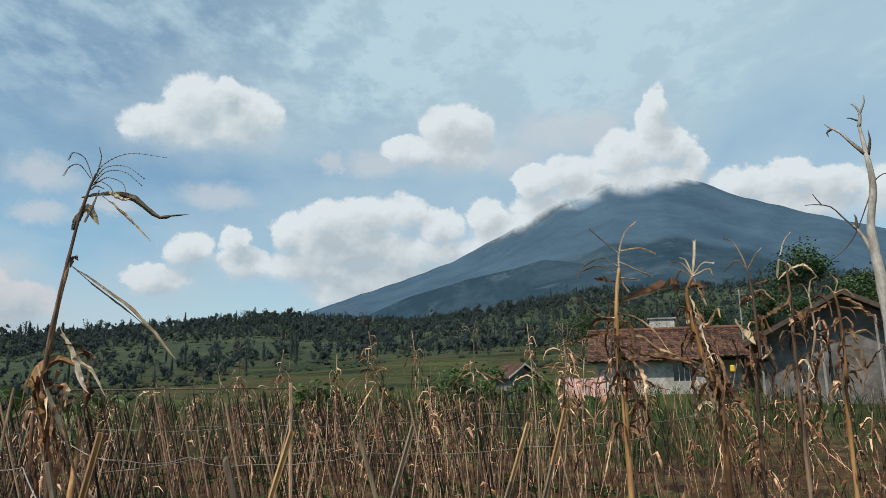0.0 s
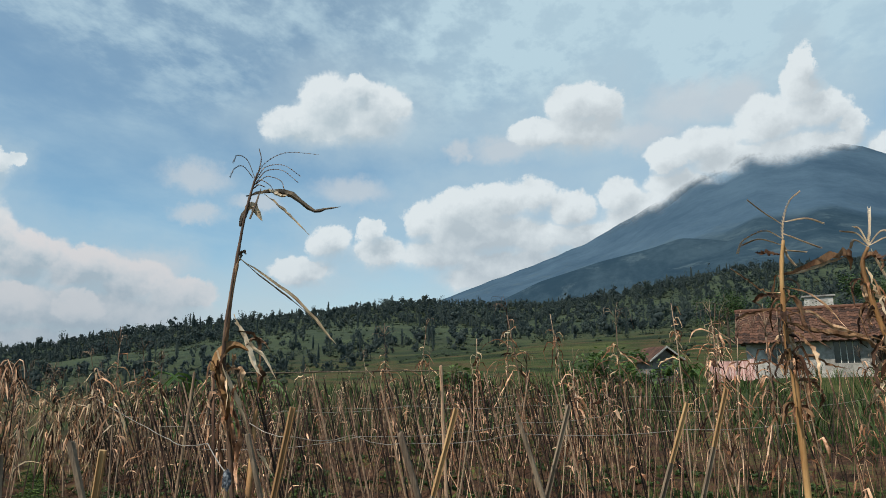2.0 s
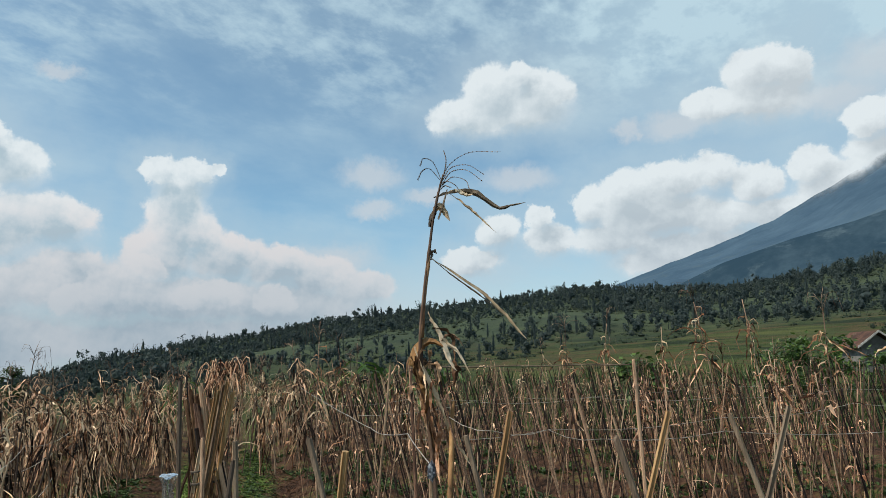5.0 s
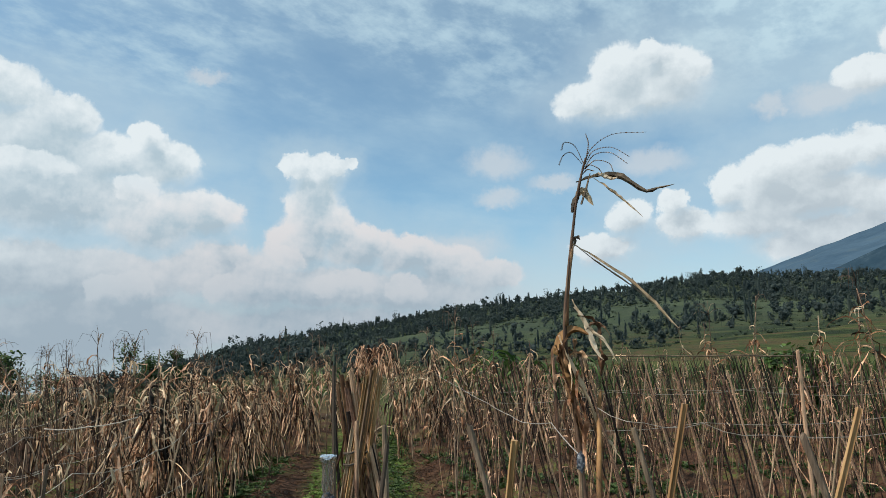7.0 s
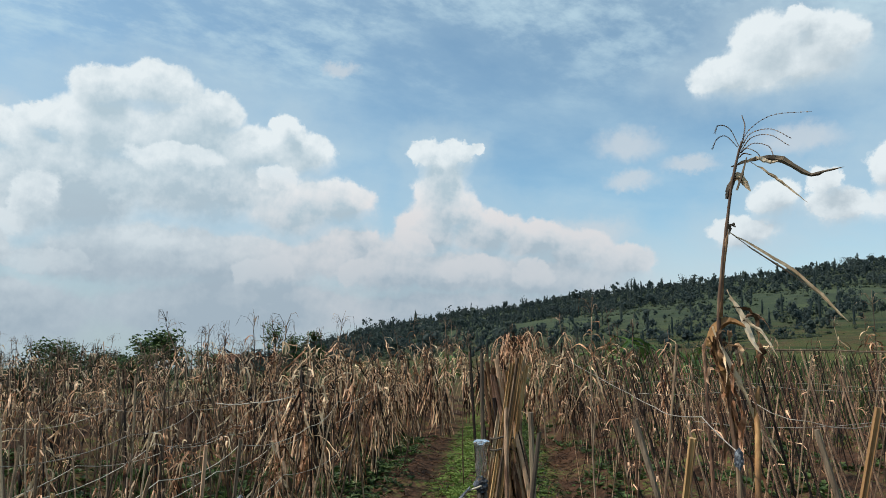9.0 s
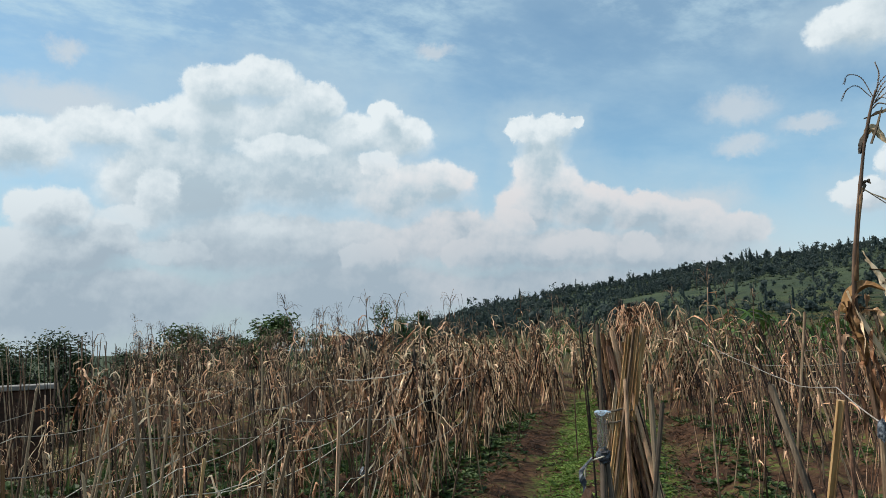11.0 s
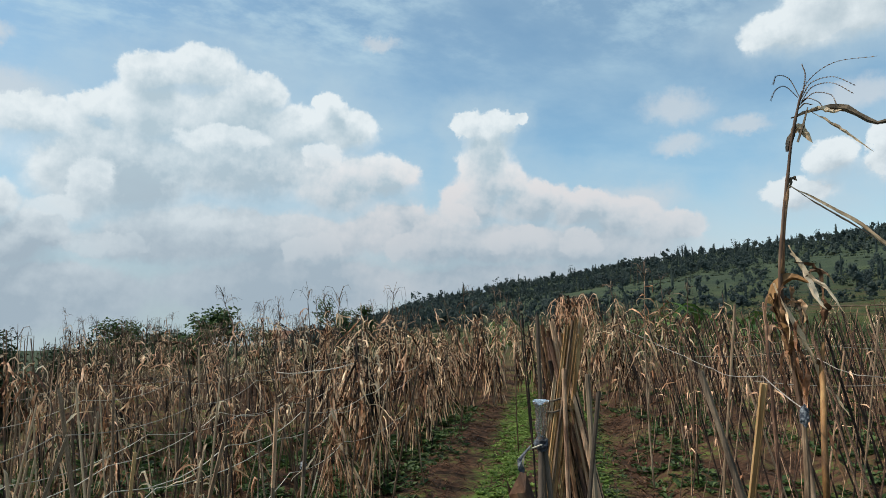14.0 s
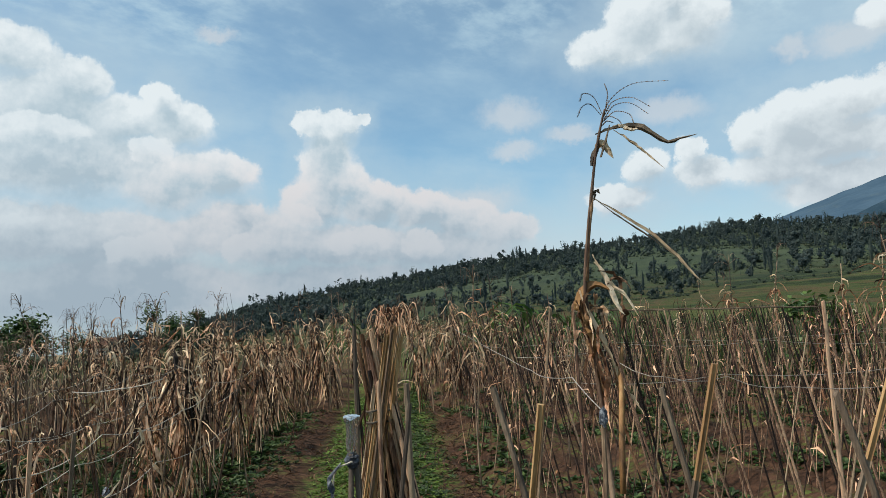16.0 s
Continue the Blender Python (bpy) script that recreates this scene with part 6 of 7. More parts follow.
for n, z in ((-1.75, 1.02), (-1.85, 0.62), (-2.0, 0.80), (-2.3, 0.95), (-2.5, 1.08), (-2.75, 0.82), (-3.3, 1.05), (-4.1, 1.02)):
    wire([F(d, n + wrng.uniform(-0.08, 0.08), z + wrng.uniform(-0.05, 0.05)) for d in (0.4, 1.3, 2.2, 3.0, 4.1, 5.2, 6.6, 8.0)], sag=0.05, r=0.0022, mat=WIRE if n in (-2.5, -4.1) else CORD)
wire([F(4.0, -1.92, 1.245), F(4.0, -1.7, 1.25), F(4.0, -1.45, 1.295)], "short white cord stretched between corn stalks", 0.003, 0.01, CORD, "cord")
rail = solid("bamboo_rail", tube([Vector((-1.80, 3.10, 1.585)).lerp(Vector((-0.74, 3.42, 1.575)), i / 10) + Vector((0, 0, 0.002 * (i % 3))) for i in range(11)], 0.0030, 6), SLAT_OLD, smooth=True)
tagged(rail, "long thin pale grey rod laid across stake tops", "rail")
post(3.07, 1.68, 1.60, 0.05, 0.010, STAKE, "dark stake holding up the bamboo rail", bumps=0.05, name="bamboo_stake")
post(3.52, 0.68, 1.60, 0.05, 0.010, STAKE, "dark stake holding up the bamboo rail", bumps=0.05, name="bamboo_stake")


# ---------------------------------------------------------------- low growth
def build_low_growth():
    rng = np.random.default_rng(9)
    # leaf rosettes of weeds and young beans
    shapes = []
    for k in range(6):
        v, f = [], []
        for i in range(9):
            a, l, up = rng.uniform(0, 6.28), rng.uniform(0.4, 1.0), rng.uniform(0.15, 0.9)
            w = np.array((math.cos(a), math.sin(a), 0))
            s = np.array((-math.sin(a), math.cos(a), 0)) * rng.uniform(0.16, 0.3)
            b = len(v)
            v.extend([w * 0.08, w * l * 0.5 + s + (0, 0, up * 0.6), w * l + (0, 0, up * 0.75), w * l * 0.5 - s + (0, 0, up * 0.6)])
            f.append((b, b + 1, b + 2, b + 3))
        shapes.append((np.array(v), np.array(f)))
    placed = []

    def put(d, n, h):
        p = F(d, n)
        placed.append((int(rng.integers(6)), p.x, p.y, float(land(p.x, p.y)), h, rng.uniform(0.9, 1.5), rng.uniform(0, 6.28)))
    for _ in range(1900):
        put(rng.uniform(2.5, 15), rng.normal(0.05, 0.15), rng.uniform(0.02, 0.05))
    for _ in range(1500):
        put(rng.uniform(2.2, 12), rng.normal(-1.9, 0.2), rng.uniform(0.03, 0.09))
    for _ in range(9500):
        d, n = rng.uniform(2.4, 14), rng.uniform(0.5, 9)
        if math.sin(d * 1.7 + n * 2.3) + math.sin(n * 3.1 - d * 0.9) > -0.2:
            put(d, n, rng.uniform(0.03, 0.09))
    for _ in range(3600):
        put(rng.uniform(1.0, 9), rng.uniform(-7.5, -2.2), rng.uniform(0.03, 0.10))
    weeds, placed[:] = list(placed), []
    for _ in range(4200):
        put(1.8 + 12 * rng.random() ** 1.5, rng.normal(-0.78, 0.13), rng.uniform(0.015, 0.045))
    for _ in range(1500):
        put(2.4 + 12 * rng.random() ** 1.5, rng.normal(0.05, 0.12), rng.uniform(0.015, 0.04))
    stuff("path_grass", shapes, list(placed), GRASS, "bright green grass along the trodden paths", "grass")
    placed = weeds
    stuff("weeds", shapes, placed, WEED, "low green weeds and bean seedlings on red soil", "weeds")
    # tall grass and thin stems
    blades = []
    for k in range(5):
        v, f = [], []
        for i in range(7):
            a, o = rng.uniform(0, 6.28), rng.uniform(0, 0.12)
            x, y = math.cos(a) * o, math.sin(a) * o
            bx, by = rng.normal(0, 0.14), rng.normal(0, 0.14)
            h = rng.uniform(0.6, 1.0)
            b = len(v)
            v.extend([(x - 0.008, y, 0), (x + 0.008, y, 0), (x + bx * 0.4 + 0.006, y + by * 0.4, h * 0.6), (x + bx * 0.4 - 0.006, y + by * 0.4, h * 0.6), (x + bx, y + by, h)])
            f.extend([(b, b + 1, b + 2), (b, b + 2, b + 3), (b + 3, b + 2, b + 4)])
        blades.append((np.array(v, float), np.array(f)))
    placed = []
    for _ in range(600):
        d, n = rng.uniform(1.6, 16), rng.uniform(6.5, 14)
        p = F(d, n)
        placed.append((int(rng.integers(5)), p.x, p.y, float(land(p.x, p.y)) - 0.01, rng.uniform(0.15, 0.45), rng.uniform(0.8, 1.4), rng.uniform(0, 6.28)))
    for _ in range(1300):
        p = polar(rng.uniform(4, 38), 2.7 + 5.5 * rng.random())
        placed.append((int(rng.integers(5)), p.x, p.y, float(land(p.x, p.y)) - 0.01, rng.uniform(0.2, 0.62), rng.uniform(0.7, 1.2), rng.uniform(0, 6.28)))
    for _ in range(900):
        az, r = rng.uniform(-24, 36), rng.uniform(14, 42)
        p = polar(az, r)
        placed.append((int(rng.integers(5)), p.x, p.y, float(land(p.x, p.y)) - 0.01, rng.uniform(0.5, 1.2), rng.uniform(1.5, 3.0), rng.uniform(0, 6.28)))
    for _ in range(650):
        p = F(rng.uniform(0.8, 8), rng.uniform(-8.0, -2.0))
        placed.append((int(rng.integers(5)), p.x, p.y, float(land(p.x, p.y)) - 0.01, rng.uniform(0.15, 0.5), rng.uniform(0.7, 1.2), rng.uniform(0, 6.28)))
    stuff("tall_grass", blades, placed, WEED, "tall green grass between stakes and houses", "grass")
    # dead vines clinging to the sticks, and litter under them
    r2 = random.Random(77)
    bits = []
    rows = [m for key, i, m in FAR_STAKES]
    r2.shuffle(rows)
    for m in rows[:140]:
        for _ in range(1):
            p = m @ Vector((0, 0, r2.uniform(0.3, 0.98)))
            a = r2.uniform(0, 6.28)
            w = Vector((math.cos(a), math.sin(a), 0))
            l = r2.uniform(0.04, 0.13)
            bits.append(blade([p, p + w * l * 0.5 + Vector((0, 0, 0.02)), p + w * l * 0.7 - Vector((0, 0, l * 0.7))], r2.uniform(0.008, 0.02), r2.uniform(-3, 3), 0.4, 0, 4, r2))
    for _ in range(2400):
        d, n = r2.uniform(2.0, 12), r2.choice((r2.gauss(-1.4, 0.25), r2.gauss(0.45, 0.2), r2.uniform(0.5, 7), r2.uniform(-7, -2)))
        p = F(d, n)
        p.z = float(land(p.x, p.y)) + 0.012
        a = r2.uniform(0, 6.28)
        w = Vector((math.cos(a), math.sin(a), r2.uniform(-0.05, 0.15))) * r2.uniform(0.05, 0.22)
        bits.append(blade([p, p + w * 0.5 + Vector((0, 0, 0.03)), p + w], r2.uniform(0.008, 0.022), r2.uniform(-2, 2), 0.3, 0, 4, r2))
    # thin dead stems standing between the sticks
    stems = []
    for _ in range(330):
        k = r2.randrange(13)
        p = F(4.2 + 10.5 * r2.random() ** 0.8, 0.90 + 0.75 * k + r2.gauss(0, 0.13))
        p.z = float(land(p.x, p.y)) - 0.02
        top = p + Vector((r2.gauss(0, 0.13), r2.gauss(0, 0.13), r2.uniform(0.8, 1.5)))
        a = p.lerp(top, 0.35) + Vector((r2.gauss(0, 0.03), r2.gauss(0, 0.03), 0))
        b = p.lerp(top, 0.7) + Vector((r2.gauss(0, 0.04), r2.gauss(0, 0.04), 0))
        stems.append(tube([p, a, b, top, top + Vector((r2.gauss(0, 0.06), r2.gauss(0, 0.06), r2.uniform(-0.05, 0.06)))], [0.0026, 0.0023, 0.0020, 0.0015, 0.001], 4))
        for _ in range(2):
            q = a.lerp(top, r2.random())
            w = Vector((r2.gauss(0, 1), r2.gauss(0, 1), r2.uniform(-0.6, 0.5))) * 0.05
            stems.append(blade([q, q + w, q + w * 1.5 - Vector((0, 0, 0.05))], r2.uniform(0.01, 0.024), r2.uniform(-3, 3), 0.4, 0, 4, r2, 0.4, 0.3))
    ob = solid("dead_stems", joined(*stems), RUSSET)
    tagged(ob, "thin red-brown dead bean stems between the stakes", "dead stems", kind="stuff")
    ob = solid("dead_vines", joined(*bits), BROWN_LEAF)
    tagged(ob, "rust-brown dead vines and leaf litter on stakes and soil", "dead leaves", kind="stuff")


build_low_growth()


def green_clump(az, r, height, count, label, wide=0.09, seed=1, name="green_shrub", category="shrub"):
    """A leafy plant with long arching leaves."""
    rng = random.Random(seed)
    p = polar(az, r)
    p.z = float(land(p.x, p.y)) - 0.05
    root = thing(name, label, category, at=Matrix.Translation(p))
    for k in range(max(2, count // 9)):
        o = Vector((rng.uniform(-1, 1), rng.uniform(-1, 1), 0)) * height * 0.22
        top = o + Vector((rng.uniform(-0.1, 0.1), rng.uniform(-0.1, 0.1), 1)) * height * rng.uniform(0.6, 0.8)
        solid("stem", tube([o, o.lerp(top, 0.5), top], [0.03, 0.025, 0.012], 6), DARK_BARK, root, smooth=True)
        for i in range(9):
            a, s = rng.uniform(0, 6.28), rng.uniform(0.3, 1.0)
            w, l = Vector((math.cos(a), math.sin(a), 0)), height * rng.uniform(0.28, 0.5)
            b = o.lerp(top, s)
            solid("leaf", blade([b, b + w * l * 0.5 + Vector((0, 0, l * 0.45)), b + w * l * 0.95 + Vector((0, 0, l * 0.2)), b + w * l * 1.15 - Vector((0, 0, l * 0.3))], wide * height * rng.uniform(0.7, 1.2), rng.uniform(-0.6, 0.6), 0.25, rng.uniform(-0.3, 0.3), 6, rng), BROAD, root)
    return root


for i, (az, r, h, c) in enumerate(((-33, 17, 1.9, 18), (-30, 17.5, 1.8, 18), (-27.5, 18, 1.7, 18), (-46, 19, 1.6, 18), (-26, 21, 1.8, 27), (8.0, 34, 1.8, 18))):
    green_clump(az, r, h, c, "bushy green plant with long arching leaves behind the field", 0.10, 40 + i)


# ---------------------------------------------------------------- trees
def leafy_tree(az, r, height, width, label, seed, leaves=1500, trunk=0.16, mat=FOLIAGE, size=0.22, lift=0.35, name="tree"):
    """A tapered trunk with limbs, and a crown of clustered small leaves."""
    rng = random.Random(seed)
    p = polar(az, r)
    p.z = float(land(p.x, p.y)) - 0.2
    root = thing(name, label, "tree", at=Matrix.Translation(p))
    tip = Vector((rng.uniform(-0.1, 0.1), rng.uniform(-0.1, 0.1), 1)) * height * 0.85
    mid = tip * 0.5 + Vector((rng.uniform(-1, 1), rng.uniform(-1, 1), 0)) * height * 0.03
    limbs = [tube(smooth_path([(0, 0, 0), mid, tip], 8), [trunk * (1 - 0.1 * i) for i in range(9)], 7)]
    heads = [(tip, height * 0.16)]
    for k in range(11):
        s = rng.uniform(lift, 0.92)
        a = k * 2.4 + rng.uniform(-0.5, 0.5)
        b = Vector((0, 0, 0)).lerp(mid, min(1, s * 2)) if s < 0.5 else mid.lerp(tip, s * 2 - 1)
        e = b + Vector((math.cos(a), math.sin(a), 0)) * width * 0.5 * rng.uniform(0.5, 1.0) * (1.25 - 0.6 * s) + Vector((0, 0, height * rng.uniform(0.03, 0.16)))
        limbs.append(tube([b, b.lerp(e, 0.5) + Vector((0, 0, 0.04 * height * 0.5)), e], [trunk * 0.45, trunk * 0.3, trunk * 0.1], 5))
        heads += [(e, width * rng.uniform(0.13, 0.22)), (b.lerp(e, 0.6), width * rng.uniform(0.1, 0.18))]
    solid("trunk", joined(*limbs), DARK_BARK, root, smooth=True)
    v, f = [], []
    for _ in range(leaves):
        c, rad = rng.choice(heads)
        q = Vector((rng.gauss(0, 1), rng.gauss(0, 1), rng.gauss(0, 0.8)))
        q = c + q * (rad * rng.uniform(0.35, 1.0) / max(0.3, q.length)) * 1.1
        a = Vector((rng.uniform(-1, 1), rng.uniform(-1, 1), rng.uniform(-0.7, 0.4))).normalized() * size * rng.uniform(0.6, 1.2)
        b = a.cross(Vector((rng.uniform(-1, 1), rng.uniform(-1, 1), 1))).normalized() * size * 0.3
        k = len(v)
        v += [q, q + a * 0.5 + b, q + a, q + a * 0.5 - b]
        f.append((k, k + 1, k + 2, k + 3))
    solid("crown", (v, f), mat, root)
    return root


for i, (az, r, h, w) in enumerate(((-10.2, 15, 1.95, 1.1), (-9.0, 15.5, 1.85, 0.9), (0.6, 22, 2.3, 1.5), (1.9, 22.5, 2.5, 1.6), (3.3, 23, 2.4, 1.6), (-0.6, 24, 2.0, 1.2), (6.2, 26, 2.0, 1.4))):
    leafy_tree(az, r, h, w, "bright green leafy bush behind the bean rows", 80 + i, 900, trunk=0.03, mat=BROAD, size=0.15, lift=0.15, name="bush")
leafy_tree(28.6, 46, 9.0, 6.0, "dark leafy tree rising behind the white house", 1, 6240, size=0.20)
leafy_tree(31.8, 44, 7.0, 5.5, "dense green tree behind the white house", 2, 5760, size=0.20)
leafy_tree(34.5, 40, 6.6, 5.5, "dense green tree beside the white house", 3, 4800, size=0.20)
leafy_tree(25.2, 52, 6.8, 4.5, "green tree between the two houses", 4, 3840, size=0.20)
leafy_tree(20.3, 60, 6.5, 5.0, "dark green tree behind the tiled house", 5, 3600, size=0.20)
leafy_tree(15.0, 64, 6.2, 5.0, "dark green tree behind the tiled house", 6, 3600, size=0.20)
leafy_tree(11.0, 75, 6.5, 6.0, "dark green tree at the edge of the meadow", 7, 3360, size=0.20)
for i, (az, r, h, w) in enumerate(((-88.5, 45, 5.4, 6.0), (-86.0, 43, 5.4, 5.6), (-83.6, 44, 5.8, 6.2), (-82.0, 43, 4.9, 3.2), (-78.6, 44, 2.6, 3.6), (-77.2, 42, 2.7, 4.2), (-74.9, 40, 2.0, 4.0), (-72.6, 42, 1.8, 3.8), (-70.2, 42, 1.8, 3.6))):
    leafy_tree(az, r, h, w, "broad dark green bush tree beyond the corn", 60 + i, 9500, mat=DARK_FOLIAGE, size=0.19, lift=0.05)
leafy_tree(-74.8, 36, 2.65, 2.8, "low green tree beyond the corn", 11, 2640, size=0.14, lift=0.1)
leafy_tree(-68.0, 30, 2.65, 2.4, "dark green tree with upright leafy shoots", 12, 2400, size=0.16, lift=0.2)
leafy_tree(-69.6, 31, 2.5, 2.2, "dark green tree with upright leafy shoots", 13, 2160, size=0.16, lift=0.2)
leafy_tree(-59.7, 48, 4.0, 2.0, "thin open tree with few leaf tufts", 14, 624, trunk=0.06, size=0.18, lift=0.5)
leafy_tree(-58.2, 52, 2.9, 2.6, "small dark tree beyond the corn", 15, 2160, size=0.17, lift=0.1)
leafy_tree(-56.5, 55, 3.2, 2.4, "small dark tree beyond the corn", 16, 2160, size=0.17, lift=0.1)
leafy_tree(-64.8, 60, 2.8, 3.0, "small dark tree beside a far house", 17, 1920, size=0.18, lift=0.1)


def build_dead_tree():
    root = thing("dead_tree", "bare dead tree with pale grey bark and broken limbs", "tree")
    r = 27.0

    def at(az, el, out=0.0):
        q = polar(az, r + out)
        return Vector((q.x, q.y, 1.58 + (r + out) * math.tan(radians(el))))
    base = polar(32.6, r)
    base.z = float(land(base.x, base.y)) - 0.3
    trunk = smooth_path([base, at(32.35, 5.3), at(32.15, 8.5), at(32.1, 10.5), at(32.55, 13.2), at(32.4, 15.6), at(32.2, 17.5)], 30)
    rng = random.Random(9)
    solid("trunk", tube(trunk, [(0.22 - 0.0056 * i) * (1 + rng.uniform(-0.09, 0.09)) for i in range(31)], 9), BARK, root, smooth=True)
    for pts, r0, mat in (([at(32.35, 15.5), at(31.6, 16.4), at(31.0, 17.2), at(30.3, 17.75), at(30.0, 18.1)], 0.10, BARK), ([at(30.45, 17.6), at(30.15, 17.4), at(30.2, 17.1)], 0.07, DARK_BARK),
                         ([at(32.2, 17.4), at(32.35, 18.3), at(32.1, 18.9), at(31.85, 19.1)], 0.09, BARK), ([at(32.3, 18.2), at(32.7, 19.0), at(32.75, 19.5)], 0.06, BARK), ([at(32.25, 17.8), at(31.75, 18.1), at(31.5, 18.15)], 0.045, DARK_BARK),
                         ([at(32.5, 15.4), at(32.75, 16.3), at(32.72, 17.1)], 0.09, DARK_BARK), ([at(32.2, 8.0), at(31.7, 9.4), at(31.2, 10.4), at(30.9, 10.7)], 0.15, BARK),
                         ([at(31.3, 10.2), at(30.5, 11.2), at(29.8, 12.1), at(28.9, 12.4), at(28.1, 12.45)], 0.045, DARK_BARK), ([at(29.2, 12.35), at(28.85, 12.9), at(28.7, 13.2)], 0.03, DARK_BARK), ([at(31.2, 10.3), at(31.25, 11.1), at(31.15, 11.4)], 0.08, DARK_BARK),
                         ([at(32.5, 13.4), at(33.2, 13.9), at(33.9, 13.9)], 0.03, DARK_BARK), ([at(32.3, 12.6), at(31.2, 10.2), at(30.3, 9.0), at(29.3, 8.3)], 0.028, DARK_BARK)):
        solid("branch", branch(pts, r0 * 0.75, 0.012, 10), mat, root, smooth=True)


build_dead_tree()


# ---------------------------------------------------------------- houses
def tile_roof(parent, a, b, down, run, rise, rows, cols, name="roof"):
    """One slope of a tiled roof: a ridge from a to b, falling along down; every tile a curved piece."""
    a, b = Vector(a), Vector(b)
    along = b - a
    width = along.length / cols
    along.normalize()
    fall = (Vector(down) * run - Vector((0, 0, rise)))
    step = fall / rows
    slope = fall.normalized()
    up = along.cross(slope)
    up = up if up.z > 0 else -up
    deck = solid(name, ([a - up * 0.05, b - up * 0.05, b + fall - up * 0.05, a + fall - up * 0.05, a - up * 0.11, b - up * 0.11, b + fall - up * 0.11, a + fall - up * 0.11],
                        [(0, 1, 2, 3), (7, 6, 5, 4), (0, 4, 5, 1), (1, 5, 6, 2), (2, 6, 7, 3), (3, 7, 4, 0)]), DARK_WOOD, parent, "dark timber roof deck")
    tl = step.length * 1.22
    v, f = [], []
    for i in range(2):
        for j in range(5):
            s = j / 4
            v.append(along * width * (s - 0.02) * 1.04 + slope * tl * i + up * (0.035 * math.sin(s * math.pi * 2) + 0.028 * i))
    for j in range(4):
        f.append((j, j + 1, j + 6, j + 5))
    lower = [q - up * 0.018 for q in v]
    k = len(v)
    f += [tuple(q + k for q in reversed(face)) for face in f[:4]] + [(5, 6, 6 + k, 5 + k), (6, 7, 7 + k, 6 + k), (7, 8, 8 + k, 7 + k), (8, 9, 9 + k, 8 + k)]
    tile = mesh_data("roof_tile", v + lower, f, TILE)
    for i in range(rows):
        for j in range(cols):
            ob = new("roof_tile", tile)
            ob.parent = deck
            ob.location = a + along * width * j + step * i + up * random.uniform(-0.006, 0.006)
    return deck


def window(parent, at, w, h, bars=4):
    """A barred window with frame and pane; at is the middle of its sill, facing -y of its house."""
    x, y, z = at
    fr = solid("window_frame", joined(box(w + 0.12, 0.08, 0.06, (x, y, z - 0.06)), box(w + 0.12, 0.08, 0.06, (x, y, z + h)), box(0.06, 0.08, h, (x - w / 2 - 0.03, y, z)), box(0.06, 0.08, h, (x + w / 2 + 0.03, y, z))), WHITE_PAINT, parent, "white painted window frame")
    solid("pane", box(w, 0.02, h, (x, y + 0.02, z)), PANE, fr)
    for i in range(1, bars):
        solid("window_bar", box(0.035, 0.03, h, (x - w / 2 + w * i / bars, y - 0.02, z)), WHITE_PAINT, fr)


def wall_with_hole(w, h, t, holes, at):
    """A wall along x with openings (x, z, w, h) through it."""
    xs = sorted({-w / 2, w / 2, *[x - a / 2 for x, z, a, b in holes], *[x + a / 2 for x, z, a, b in holes]})
    zs = sorted({0.0, h, *[z for x, z, a, b in holes], *[z + b for x, z, a, b in holes]})
    nx, nz = len(xs), len(zs)
    verts = [Vector((at[0] + x, at[1] + side * t / 2, at[2] + z)) for side in (-1, 1) for x in xs for z in zs]

    def full(i, k):
        if not (0 <= i < nx - 1 and 0 <= k < nz - 1):
            return False
        cx, cz = (xs[i] + xs[i + 1]) / 2, (zs[k] + zs[k + 1]) / 2
        return not any(abs(cx - x) < a / 2 and z < cz < z + b for x, z, a, b in holes)

    def at_(i, k, side):
        return side * nx * nz + i * nz + k
    faces = []
    for i in range(nx - 1):
        for k in range(nz - 1):
            if full(i, k):
                faces.append((at_(i, k, 0), at_(i + 1, k, 0), at_(i + 1, k + 1, 0), at_(i, k + 1, 0)))
                faces.append((at_(i, k + 1, 1), at_(i + 1, k + 1, 1), at_(i + 1, k, 1), at_(i, k, 1)))
                for di, dk, p, q in ((-1, 0, (i, k), (i, k + 1)), (1, 0, (i + 1, k + 1), (i + 1, k)), (0, -1, (i + 1, k), (i, k)), (0, 1, (i, k + 1), (i + 1, k + 1))):
                    if not full(i + di, k + dk):
                        faces.append((at_(*p, 0), at_(*q, 0), at_(*q, 1), at_(*p, 1)))
    return verts, faces


